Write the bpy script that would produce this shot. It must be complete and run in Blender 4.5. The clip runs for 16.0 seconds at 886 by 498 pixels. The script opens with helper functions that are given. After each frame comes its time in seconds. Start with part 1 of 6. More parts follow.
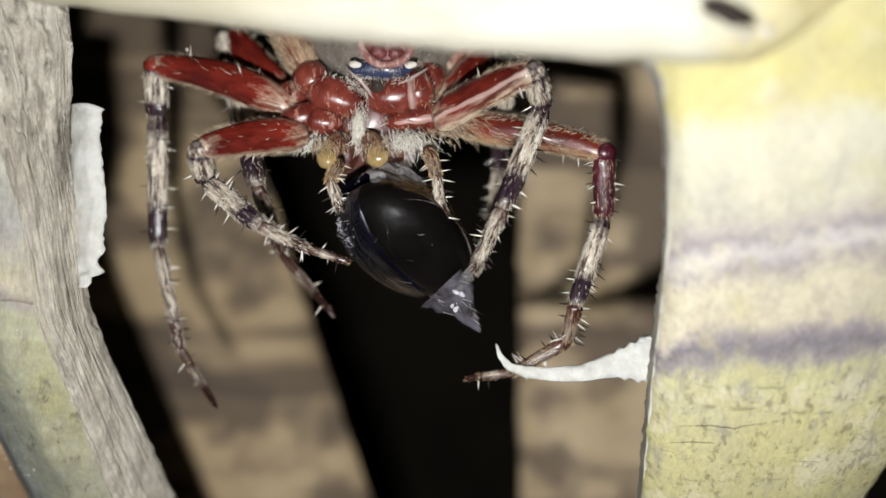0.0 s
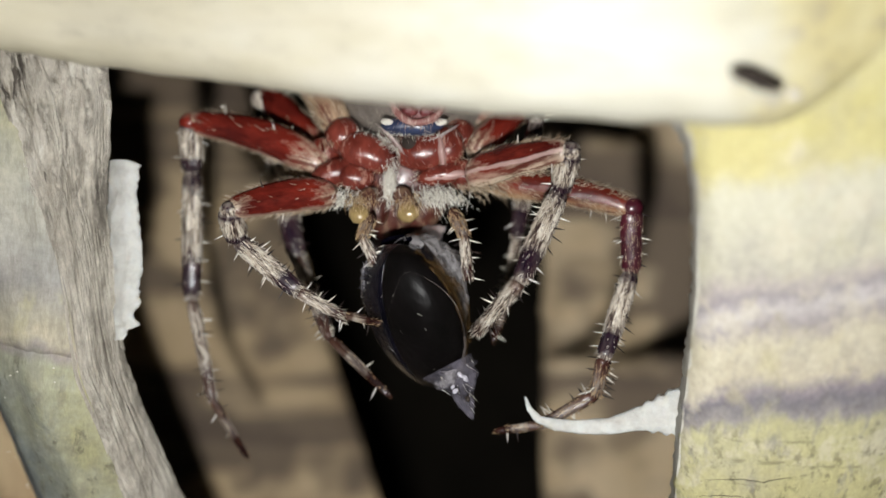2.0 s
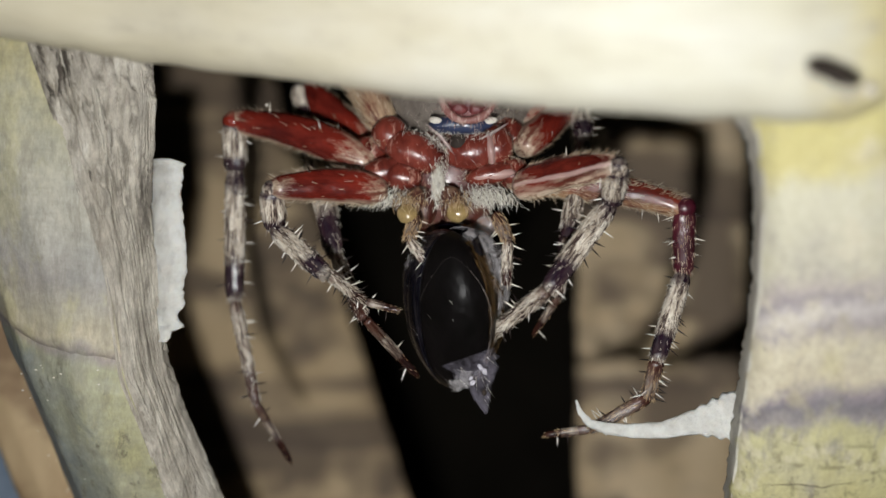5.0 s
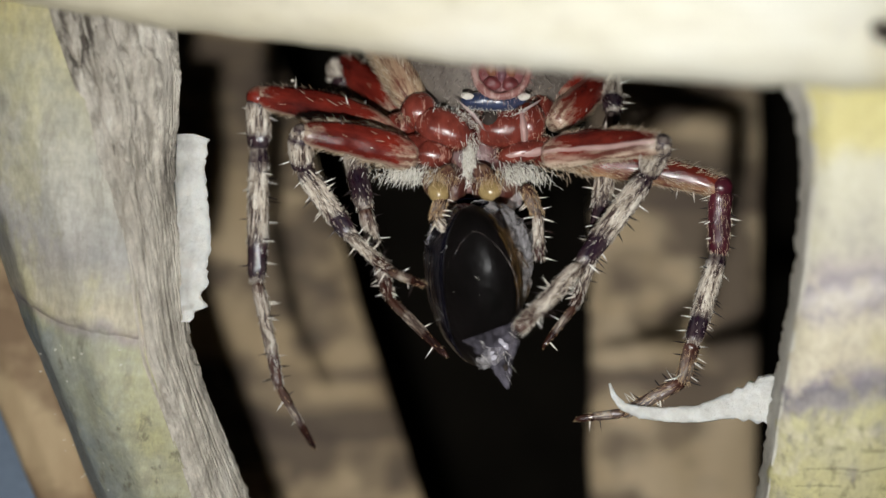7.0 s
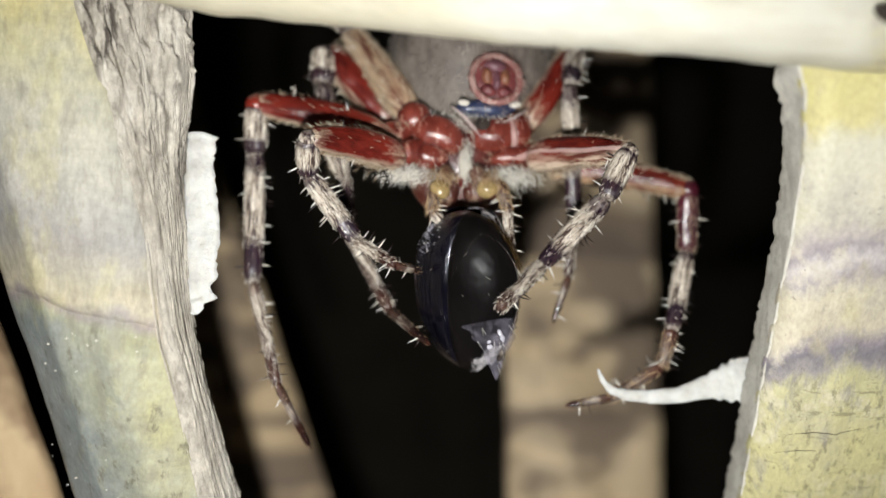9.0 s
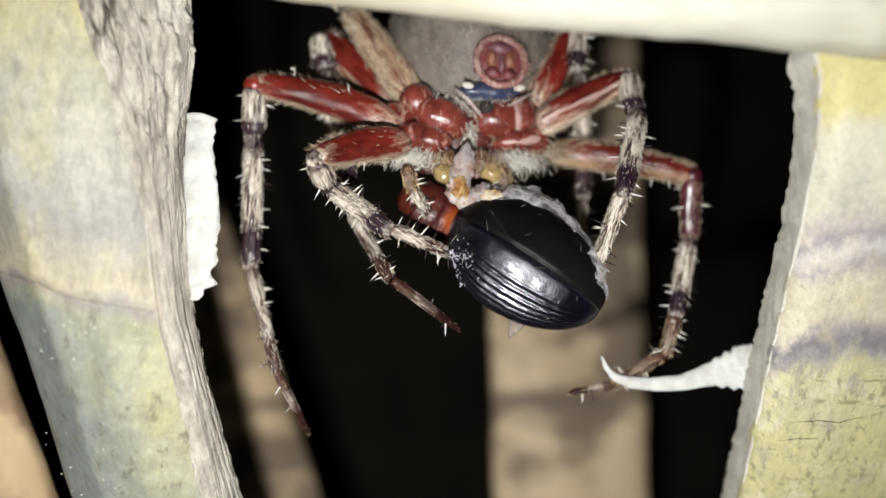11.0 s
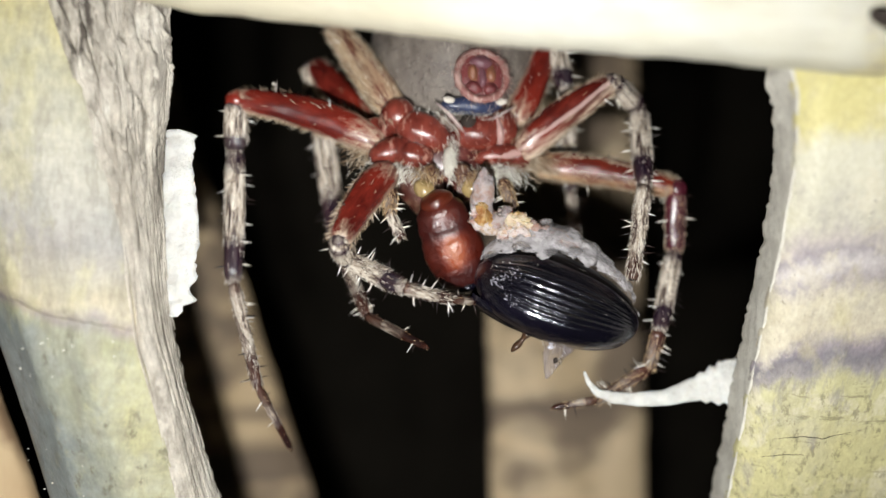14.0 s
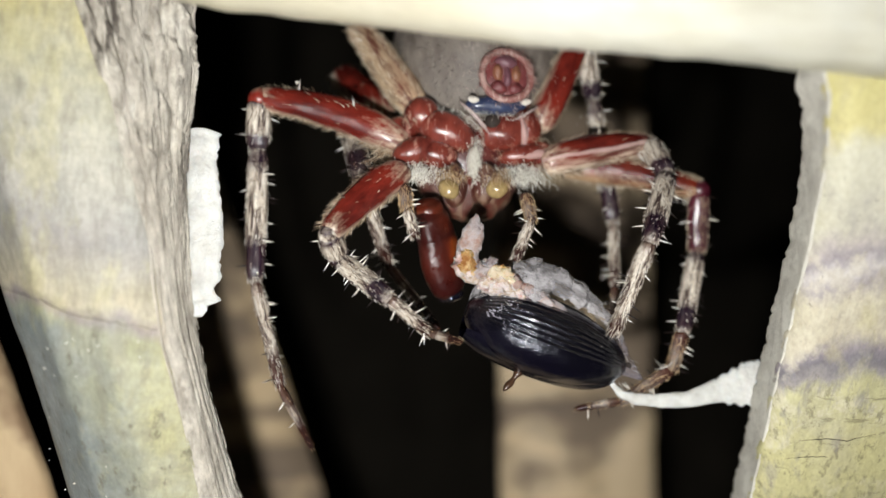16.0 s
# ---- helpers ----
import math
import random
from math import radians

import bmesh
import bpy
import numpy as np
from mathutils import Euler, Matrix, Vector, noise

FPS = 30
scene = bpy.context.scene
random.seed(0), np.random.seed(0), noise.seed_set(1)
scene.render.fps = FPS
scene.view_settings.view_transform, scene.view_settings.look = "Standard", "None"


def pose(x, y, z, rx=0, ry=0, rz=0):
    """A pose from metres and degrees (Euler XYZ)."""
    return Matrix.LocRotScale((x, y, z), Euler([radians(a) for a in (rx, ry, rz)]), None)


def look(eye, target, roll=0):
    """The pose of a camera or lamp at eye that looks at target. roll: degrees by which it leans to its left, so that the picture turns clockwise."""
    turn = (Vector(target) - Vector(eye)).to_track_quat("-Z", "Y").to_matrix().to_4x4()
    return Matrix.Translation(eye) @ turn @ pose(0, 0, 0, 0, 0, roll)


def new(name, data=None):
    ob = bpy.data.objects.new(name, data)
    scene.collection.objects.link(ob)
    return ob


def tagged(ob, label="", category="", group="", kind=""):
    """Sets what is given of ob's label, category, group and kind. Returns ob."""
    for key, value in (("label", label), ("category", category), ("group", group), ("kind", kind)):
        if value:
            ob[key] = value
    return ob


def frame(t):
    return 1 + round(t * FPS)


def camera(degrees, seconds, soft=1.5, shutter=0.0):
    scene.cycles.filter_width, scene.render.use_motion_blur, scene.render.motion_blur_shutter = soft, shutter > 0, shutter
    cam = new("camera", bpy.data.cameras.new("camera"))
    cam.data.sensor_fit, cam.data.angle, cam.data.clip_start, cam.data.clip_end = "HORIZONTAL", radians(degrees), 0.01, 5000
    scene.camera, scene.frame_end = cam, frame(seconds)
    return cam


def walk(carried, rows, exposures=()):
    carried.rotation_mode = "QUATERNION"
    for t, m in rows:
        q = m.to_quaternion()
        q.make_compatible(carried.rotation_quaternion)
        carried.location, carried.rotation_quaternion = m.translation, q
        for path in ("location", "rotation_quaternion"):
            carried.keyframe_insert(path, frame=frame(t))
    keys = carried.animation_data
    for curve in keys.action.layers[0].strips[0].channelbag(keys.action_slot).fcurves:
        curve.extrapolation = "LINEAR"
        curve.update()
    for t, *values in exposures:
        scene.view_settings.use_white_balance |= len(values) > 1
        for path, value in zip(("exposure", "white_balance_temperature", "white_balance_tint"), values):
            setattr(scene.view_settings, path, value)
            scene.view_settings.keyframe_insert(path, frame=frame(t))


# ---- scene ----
cam = camera(42, 16.0, 1.5)
cam.data.dof.use_dof = True
cam.data.dof.focus_distance = 0.097
cam.data.dof.aperture_fstop = 12.5
PATH = [
    (0.0, look((0.00005, -0.10199, 0.00006), (-0.00173, -0.00201, 0.00151), 1.27)),
    (0.5, look((-0.00155, -0.10197, -0.00123), (-0.00031, -0.00203, 0.00196), 1.13)),
    (1.0, look((-0.00202, -0.10275, -0.00099), (-0.00211, -0.00281, 0.00267), 1.09)),
    (1.5, look((-0.00045, -0.10254, -0.00051), (-0.00286, -0.00258, 0.00108), 1.24)),
    (2.0, look((-0.00117, -0.10358, 0.00115), (-0.00438, -0.00376, 0.00607), 1.35)),
    (2.5, look((-0.00085, -0.10288, 0.00219), (-0.00551, -0.00311, 0.00711), 1.32)),
    (3.0, look((-0.00009, -0.10172, 0.00166), (-0.00352, -0.00183, 0.00463), 1.18)),
    (3.5, look((-0.00079, -0.10211, 0.00295), (-0.00702, -0.00233, 0.00550), 1.28)),
    (6.0, look((-0.00695, -0.10151, -0.00047), (-0.00904, -0.00177, 0.00643), 1.55)),
    (6.5, look((-0.00760, -0.10059, -0.00020), (-0.00971, -0.00082, 0.00622), 1.62)),
    (7.0, look((-0.00923, -0.09965, -0.00147), (-0.01125, 0.00016, 0.00442), 1.63)),
    (7.5, look((-0.01206, -0.09898, -0.00484), (-0.01220, 0.00077, 0.00224), 1.67)),
    (8.0, look((-0.02266, -0.09866, -0.00974), (-0.01672, 0.00031, 0.00322), 1.34)),
    (8.5, look((-0.02318, -0.10240, -0.00979), (-0.01042, -0.00429, 0.00472), 0.45)),
    (9.0, look((-0.02793, -0.10236, -0.01439), (-0.01156, -0.00532, 0.00338), -0.00)),
    (11.5, look((-0.03161, -0.09991, -0.01253), (-0.01156, -0.00307, 0.00229), -0.00)),
    (12.0, look((-0.03126, -0.10129, -0.01186), (-0.01231, -0.00413, 0.00230), 0.07)),
    (12.5, look((-0.02910, -0.10113, -0.01326), (-0.00974, -0.00410, 0.00126), -0.14)),
    (13.0, look((-0.02833, -0.10148, -0.01141), (-0.00857, -0.00456, 0.00330), -0.04)),
    (13.5, look((-0.02670, -0.10113, -0.01233), (-0.00778, -0.00420, 0.00334), 0.05)),
    (14.0, look((-0.02791, -0.10089, -0.01175), (-0.00992, -0.00375, 0.00377), -0.01)),
    (14.5, look((-0.02816, -0.10067, -0.00991), (-0.01070, -0.00327, 0.00446), 0.17)),
    (15.0, look((-0.02957, -0.10060, -0.00837), (-0.01234, -0.00326, 0.00672), 0.45)),
    (15.5, look((-0.03242, -0.09902, -0.01152), (-0.01300, -0.00231, 0.00495), 0.28)),
    (16.0, look((-0.03098, -0.09994, -0.01128), (-0.01191, -0.00295, 0.00386), 0.16)),
]
EXPOSURES = [(0.0, 0.12), (2.0, -0.08), (2.5, -0.42), (3.0, -0.58), (3.5, -0.34), (6.0, -0.35), (7.0, -0.28), (7.5, 0.05), (8.0, 0.32), (9.0, 0.45), (12.5, 0.52), (14.5, 0.42), (15.5, 0.28), (16.0, 0.38)]
walk(cam, PATH, EXPOSURES)

# ---- light: a night scene lit by the phone's own lamp, beside the lens ----
world = bpy.data.worlds.new("night")
world.use_nodes = True
world.node_tree.nodes["Background"].inputs["Color"].default_value = (0.03, 0.034, 0.030, 1)
world.node_tree.nodes["Background"].inputs["Strength"].default_value = 0.09
scene.world = world
TORCH = 3600.0
MM = 0.001


# ---- materials ----
class Net:
    """Short hand for one node material."""

    def __init__(self, name, rough=0.6, spec=0.5):
        self.m = bpy.data.materials.new(name)
        self.m.use_nodes = True
        self.t = self.m.node_tree
        self.b = self.t.nodes["Principled BSDF"]
        self.b.inputs["Roughness"].default_value = rough
        self.b.inputs["Specular IOR Level"].default_value = spec

    def node(self, kind, **inputs):
        n = self.t.nodes.new(kind)
        for key, value in inputs.items():
            self.put(n.inputs[key.replace("_", " ")], value)
        return n

    def put(self, socket, value):
        if isinstance(value, bpy.types.NodeSocket):
            self.t.links.new(value, socket)
        else:
            socket.default_value = value

    def coords(self, scale=(1, 1, 1), kind="Object"):
        c = self.t.nodes.new("ShaderNodeTexCoord")
        m = self.node("ShaderNodeMapping", Vector=c.outputs[kind], Scale=scale)
        return m.outputs["Vector"]

    def noise(self, scale, stretch=(1, 1, 1), detail=5.0, rough=0.6, kind="Object"):
        return self.node("ShaderNodeTexNoise", Vector=self.coords(stretch, kind), Scale=scale, Detail=detail, Roughness=rough).outputs["Fac"]

    def cells(self, scale, stretch=(1, 1, 1)):
        return self.node("ShaderNodeTexVoronoi", Vector=self.coords(stretch), Scale=scale).outputs["Distance"]

    def ramp(self, fac, stops):
        n = self.node("ShaderNodeValToRGB", Fac=fac)
        e = n.color_ramp.elements
        while len(e) < len(stops):
            e.new(0.5)
        for k, (at, colour) in enumerate(stops):
            e[k].position = at
            e[k].color = (*colour, 1) if isinstance(colour, tuple) else (colour, colour, colour, 1)
        return n.outputs["Color"]

    def math(self, op, a, b=0.0):
        n = self.t.nodes.new("ShaderNodeMath")
        n.operation = op
        self.put(n.inputs[0], a)
        self.put(n.inputs[1], b)
        return n.outputs[0]

    def mix(self, fac, a, b, blend="MIX"):
        n = self.t.nodes.new("ShaderNodeMix")
        n.data_type, n.blend_type = "RGBA", blend
        for socket, value in ((n.inputs[0], fac), (n.inputs[6], a), (n.inputs[7], b)):
            self.put(socket, (*value, 1) if isinstance(value, tuple) and len(value) == 3 else value)
        return n.outputs[2]

    def axis(self, k, kind="Object"):
        c = self.t.nodes.new("ShaderNodeTexCoord")
        s = self.node("ShaderNodeSeparateXYZ", Vector=c.outputs[kind])
        return s.outputs[k]

    def bump(self, height, strength=0.4, distance=0.0002):
        n = self.node("ShaderNodeBump", Height=height, Strength=strength, Distance=distance)
        self.put(self.b.inputs["Normal"], n.outputs["Normal"])

    def colour(self, c):
        self.put(self.b.inputs["Base Color"], (*c, 1) if isinstance(c, tuple) else c)

    def rough(self, r):
        self.put(self.b.inputs["Roughness"], r)


def span(n, lo, hi, socket):
    """0 to 1 from lo to hi (mm)."""
    r = n.node("ShaderNodeMapRange", Value=socket)
    r.inputs["From Min"].default_value, r.inputs["From Max"].default_value = lo * MM, hi * MM
    return r.outputs["Result"]


def stalk_right_material():
    n = Net("dry_stalk_right", 0.55, 0.35)
    # height along the stalk, the bands rising to one side, wavering and bleeding along the fibre
    z = n.math("SUBTRACT", n.axis(2), n.math("MULTIPLY", n.axis(0), 0.12))
    wave = n.math("MULTIPLY", n.math("SUBTRACT", n.noise(150, (1, 1, 0.5), 5, 0.6), 0.5), 0.0048)
    bleed = n.math("MULTIPLY", n.math("SUBTRACT", n.noise(900, (1, 1, 0.06), 5, 0.65), 0.5), 0.0022)
    fac = span(n, -30, 30, n.math("ADD", n.math("ADD", z, wave), bleed))

    def at(v):
        return (v - 2.2 + 30) / 60
    base = n.ramp(fac, [(at(-26), (0.40, 0.37, 0.19)), (at(-13), (0.56, 0.52, 0.27)), (at(-8.2), (0.54, 0.51, 0.29)), (at(-7.2), (0.33, 0.30, 0.29)), (at(-6.3), (0.20, 0.188, 0.205)), (at(-5.5), (0.30, 0.26, 0.28)), (at(-4.4), (0.57, 0.51, 0.38)),
                        (at(-1.6), (0.60, 0.545, 0.40)), (at(0), (0.38, 0.335, 0.335)), (at(1.1), (0.60, 0.56, 0.54)), (at(2.2), (0.36, 0.32, 0.33)), (at(3.0), (0.48, 0.43, 0.40)), (at(4.4), (0.60, 0.57, 0.445)), (at(9.5), (0.615, 0.59, 0.455)),
                        (at(10.8), (0.60, 0.54, 0.255)), (at(15), (0.57, 0.515, 0.23)), (at(20), (0.60, 0.55, 0.37))])
    # soft blotches of three sizes: grey bruises, yellow and cream patches
    bruise = n.ramp(n.noise(120, (1, 1, 0.6), 6, 0.65), [(0.50, 0.0), (0.70, 0.42)])
    base = n.mix(bruise, base, (0.40, 0.375, 0.345))
    cream = n.ramp(n.noise(210, (1, 1, 0.8), 6, 0.7), [(0.54, 0.0), (0.62, 0.5)])
    base = n.mix(cream, base, (0.70, 0.645, 0.50))
    yellow = n.ramp(n.noise(260, (1, 1, 0.5), 5, 0.65), [(0.55, 0.0), (0.68, 0.5)])
    base = n.mix(n.math("MULTIPLY", yellow, 0.7), base, (0.55, 0.50, 0.24))
    # thin dark marks along the fibre in the lower part, and pores
    low = n.ramp(span(n, -30, 30, z), [(0.30, 1.0), (0.37, 0.12)])
    marks = n.ramp(n.noise(1150, (1, 1, 0.2), 6, 0.75), [(0.54, 0.0), (0.62, 1.0)])
    cross = n.ramp(n.noise(800, (0.18, 1, 1), 5, 0.75), [(0.60, 0.0), (0.66, 1.0)])
    marks = n.math("MULTIPLY", n.math("MAXIMUM", marks, cross), low)
    base = n.mix(n.math("MULTIPLY", marks, 0.62), base, (0.16, 0.13, 0.08))
    pores = n.ramp(n.noise(1700, (1, 1, 0.7), 4, 0.6), [(0.66, 0.0), (0.70, 0.7)])
    base = n.mix(n.math("MULTIPLY", pores, n.ramp(n.noise(160, (1, 1, 0.4), 4), [(0.42, 0.1), (0.6, 1.0)])), base, (0.15, 0.12, 0.09))
    # violet grey streaks running down the fibre below the lower band
    under = n.ramp(span(n, -30, 30, z), [(at(-22), 0.3), (at(-8), 1.0), (at(-5), 0.5), (at(12), 0.25)])
    streak = n.ramp(n.noise(420, (1.6, 1, 0.06), 5, 0.65), [(0.55, 0.0), (0.66, 0.65)])
    base = n.mix(n.math("MULTIPLY", streak, under), base, (0.27, 0.245, 0.25))
    fine = n.noise(2600, (1, 1, 0.35), 6, 0.7)
    base = n.mix(0.3, base, n.ramp(fine, [(0.34, 0.28), (0.66, 0.76)]), "OVERLAY")
    crackle = n.ramp(n.noise(1050, (0.7, 1, 0.8), 8, 0.8), [(0.40, 0.75), (0.455, 0.0)])
    base = n.mix(n.math("MULTIPLY", crackle, 0.16), base, (0.22, 0.19, 0.14))
    n.colour(base)
    n.bump(n.math("ADD", n.math("MULTIPLY", fine, 0.5), n.noise(600, (1, 1, 0.15), 5)), 0.5, 0.00018)
    n.rough(n.ramp(n.noise(500), [(0.3, 0.42), (0.7, 0.66)]))
    return n.m


def stalk_left_material():
    n = Net("dry_stalk_left", 0.55, 0.35)
    z = n.math("ADD", n.axis(2), n.math("MULTIPLY", n.axis(0), 0.12))
    z = n.math("SUBTRACT", z, n.math("MULTIPLY", n.math("MAXIMUM", n.math("SUBTRACT", -0.041, n.axis(0)), 0.0), 0.28))
    wave = n.math("MULTIPLY", n.math("SUBTRACT", n.noise(200, (1, 1, 0.7), 4), 0.5), 0.004)
    fac = span(n, -35, 25, n.math("ADD", z, wave))

    def at(v):
        return (v + 35) / 60
    base = n.ramp(fac, [(at(-30), (0.34, 0.32, 0.21)), (at(-15), (0.44, 0.41, 0.24)), (at(-9.2), (0.40, 0.39, 0.25)), (at(-8.2), (0.33, 0.27, 0.27)), (at(-7.4), (0.55, 0.47, 0.35)), (at(-5.5), (0.47, 0.42, 0.33)), (at(-3.6), (0.42, 0.38, 0.34)),
                        (at(-2.0), (0.38, 0.35, 0.34)), (at(1.0), (0.47, 0.44, 0.40)), (at(6), (0.56, 0.52, 0.43)), (at(10.5), (0.58, 0.53, 0.34)), (at(16), (0.58, 0.50, 0.24))])
    patch = n.ramp(n.noise(170, (1, 1, 0.6), 5), [(0.50, 0.0), (0.56, 1.0)])
    near = n.ramp(fac, [(at(-8.3), 0.0), (at(-6.5), 1.0), (at(-4), 1.0), (at(-2.5), 0.0)])
    base = n.mix(n.math("MULTIPLY", n.math("MULTIPLY", patch, near), 0.6), base, (0.56, 0.48, 0.24))
    # the lower piece turns blue grey away from the bark
    side = n.math("ADD", n.axis(0), n.math("MULTIPLY", n.axis(2), 0.41))
    side = n.math("ADD", side, n.math("MULTIPLY", n.math("SUBTRACT", n.noise(260, (1, 1, 0.5), 5), 0.5), 0.012))
    blue = n.ramp(span(n, -51, -36, side), [(0.30, 1.0), (0.74, 0.0)])
    lower = n.ramp(fac, [(at(-9.6), 1.0), (at(-8.3), 0.0)])
    base = n.mix(n.math("MULTIPLY", n.math("MULTIPLY", blue, lower), 0.9), base, (0.22, 0.24, 0.25))
    blotch = n.ramp(n.noise(170, (1, 1, 0.7), 6, 0.65), [(0.42, 0.0), (0.68, 1.0)])
    base = n.mix(n.math("MULTIPLY", blotch, 0.6), base, (0.37, 0.37, 0.36))
    gold = n.ramp(n.noise(190, (1, 1, 0.45), 6, 0.7), [(0.55, 0.0), (0.64, 0.35)])
    base = n.mix(gold, base, (0.52, 0.47, 0.24))
    marks = n.ramp(n.noise(800, (1, 1, 0.4), 5, 0.7), [(0.57, 0.0), (0.66, 1.0)])
    base = n.mix(n.math("MULTIPLY", n.math("MULTIPLY", marks, lower), 0.72), base, (0.14, 0.125, 0.09))
    fine = n.noise(2600, (1, 1, 0.4), 6, 0.7)
    base = n.mix(0.3, base, n.ramp(fine, [(0.34, 0.28), (0.66, 0.76)]), "OVERLAY")
    base = n.mix(1.0, base, (0.85, 0.865, 0.82), "MULTIPLY")
    grain = n.ramp(n.noise(900, (1, 1, 0.22), 6, 0.75), [(0.38, 0.6), (0.48, 0.0)])
    base = n.mix(n.math("MULTIPLY", grain, 0.6), base, (0.2, 0.18, 0.14))
    # crackle and streaks across the stalk
    across = n.ramp(n.noise(620, (0.22, 1, 1), 7, 0.75), [(0.36, 0.18), (0.5, 0.5), (0.66, 0.74)])
    base = n.mix(0.2, base, across, "OVERLAY")
    crackle = n.ramp(n.noise(1050, (0.7, 1, 0.8), 8, 0.8), [(0.40, 0.75), (0.455, 0.0)])
    base = n.mix(n.math("MULTIPLY", crackle, 0.16), base, (0.22, 0.19, 0.14))
    n.colour(base)
    n.bump(n.math("ADD", n.math("MULTIPLY", fine, 0.5), n.noise(600, (1, 1, 0.3), 5)), 0.7, 0.0002)
    n.rough(n.ramp(n.noise(500), [(0.3, 0.42), (0.7, 0.66)]))
    return n.m


def bark_material():
    n = Net("weathered_bark", 0.75, 0.3)
    fibre = n.noise(1300, (1, 1, 0.10), 6, 0.7)
    broad = n.noise(420, (1, 1, 0.25), 6, 0.7)
    c = n.ramp(broad, [(0.32, (0.33, 0.295, 0.245)), (0.5, (0.49, 0.45, 0.38)), (0.68, (0.63, 0.59, 0.515))])
    c = n.mix(n.ramp(fibre, [(0.38, 0.55), (0.48, 0.0)]), c, (0.19, 0.165, 0.13))
    c = n.mix(n.ramp(n.cells(420, (1, 1, 0.3)), [(0.05, 0.5), (0.2, 0.0)]), c, (0.62, 0.58, 0.5))
    # deep dark splits in the scaly upper part
    up = n.ramp(span(n, 0, 16, n.axis(2)), [(0.0, 0.15), (1.0, 1.0)])
    splits = n.ramp(n.noise(330, (1, 1, 0.22), 5, 0.7), [(0.36, 1.0), (0.43, 0.0)])
    c = n.mix(n.math("MULTIPLY", splits, up), c, (0.10, 0.085, 0.07))
    mottle = n.ramp(n.noise(1100, (1, 1, 0.55), 7, 0.78), [(0.36, 0.22), (0.5, 0.5), (0.64, 0.78)])
    c = n.mix(0.5, c, mottle, "OVERLAY")
    n.colour(c)
    n.bump(n.math("ADD", fibre, n.math("MULTIPLY", n.noise(2500, (1, 1, 0.2), 5, 0.7), 0.5)), 0.9, 0.0004)
    return n.m


def leaf_material(name, a, b, dark, scale=200, rough=0.5):
    n = Net(name, rough, 0.35)
    c = n.ramp(n.noise(scale, (0.25, 1, 1.4), 5, 0.6), [(0.32, a), (0.62, b)])
    c = n.mix(n.ramp(n.noise(scale * 5, (0.1, 1, 1), 5, 0.7), [(0.5, 0.0), (0.72, 0.5)]), c, dark)
    n.colour(c)
    n.bump(n.noise(scale * 6, (0.12, 1, 1), 5, 0.7), 0.4, 0.0002)
    return n.m


def blade_material():
    """Cream leaf blade, yellow towards both ends, blotched where it meets the banded stalk."""
    n = Net("pale_leaf", 0.5, 0.35)
    c = n.ramp(n.noise(150, (0.3, 1, 1.6), 6, 0.65), [(0.32, (0.51, 0.485, 0.37)), (0.5, (0.60, 0.58, 0.475)), (0.66, (0.66, 0.65, 0.57))])
    wave = n.math("MULTIPLY", n.math("SUBTRACT", n.noise(230, (1, 1, 1), 5, 0.65), 0.5), 0.016)
    x = n.math("ADD", n.axis(0), wave)
    left_end = n.ramp(span(n, -30, 0, x), [(0.0, 0.45), (0.6, 0.3), (1.0, 0.0)])
    c = n.mix(left_end, c, (0.62, 0.53, 0.34))
    right_end = n.ramp(span(n, 8, 24, x), [(0.0, 0.0), (0.45, 0.15), (0.62, 0.8), (0.8, 1.0)])
    blotch = n.ramp(n.noise(330, (1, 1, 0.8), 6, 0.7), [(0.38, (0.36, 0.31, 0.25)), (0.47, (0.62, 0.54, 0.27)), (0.62, (0.70, 0.63, 0.36))])
    c = n.mix(right_end, c, blotch)
    n.colour(n.mix(n.ramp(n.noise(1000, (0.1, 1, 1), 5, 0.7), [(0.5, 0.0), (0.72, 0.45)]), c, (0.38, 0.34, 0.25)))
    n.bump(n.noise(1200, (0.12, 1, 1), 5, 0.7), 0.4, 0.0002)
    return n.m


def deep_material(name, a, b, dark):
    n = Net(name, 0.7, 0.2)
    c = n.ramp(n.noise(90, (1, 1, 0.5), 5, 0.6), [(0.34, a), (0.64, b)])
    spots = n.ramp(n.noise(75, (0.8, 1, 1.1), 4, 0.55), [(0.45, 0.0), (0.56, 1.0)])
    c = n.mix(n.math("MULTIPLY", spots, 0.85), c, dark)
    bars = n.ramp(n.noise(60, (0.12, 1, 1.5), 3, 0.5), [(0.56, 0.0), (0.62, 0.85)])
    c = n.mix(bars, c, dark)
    n.colour(c)
    n.bump(n.noise(700, (1, 1, 0.15), 5), 0.4, 0.0003)
    return n.m


def pith_material():
    n = Net("white_pith", 0.8, 0.2)
    n.colour(n.ramp(n.noise(700, (1, 1, 1), 5), [(0.3, (0.58, 0.57, 0.53)), (0.6, (0.77, 0.77, 0.73))]))
    n.b.inputs["Subsurface Weight"].default_value = 0.3
    n.b.inputs["Subsurface Radius"].default_value = (0.0006, 0.0005, 0.0004)
    n.b.inputs["Subsurface Scale"].default_value = 1.0
    n.bump(n.noise(1600, (1, 1, 1), 6, 0.7), 0.9, 0.0004)
    return n.m


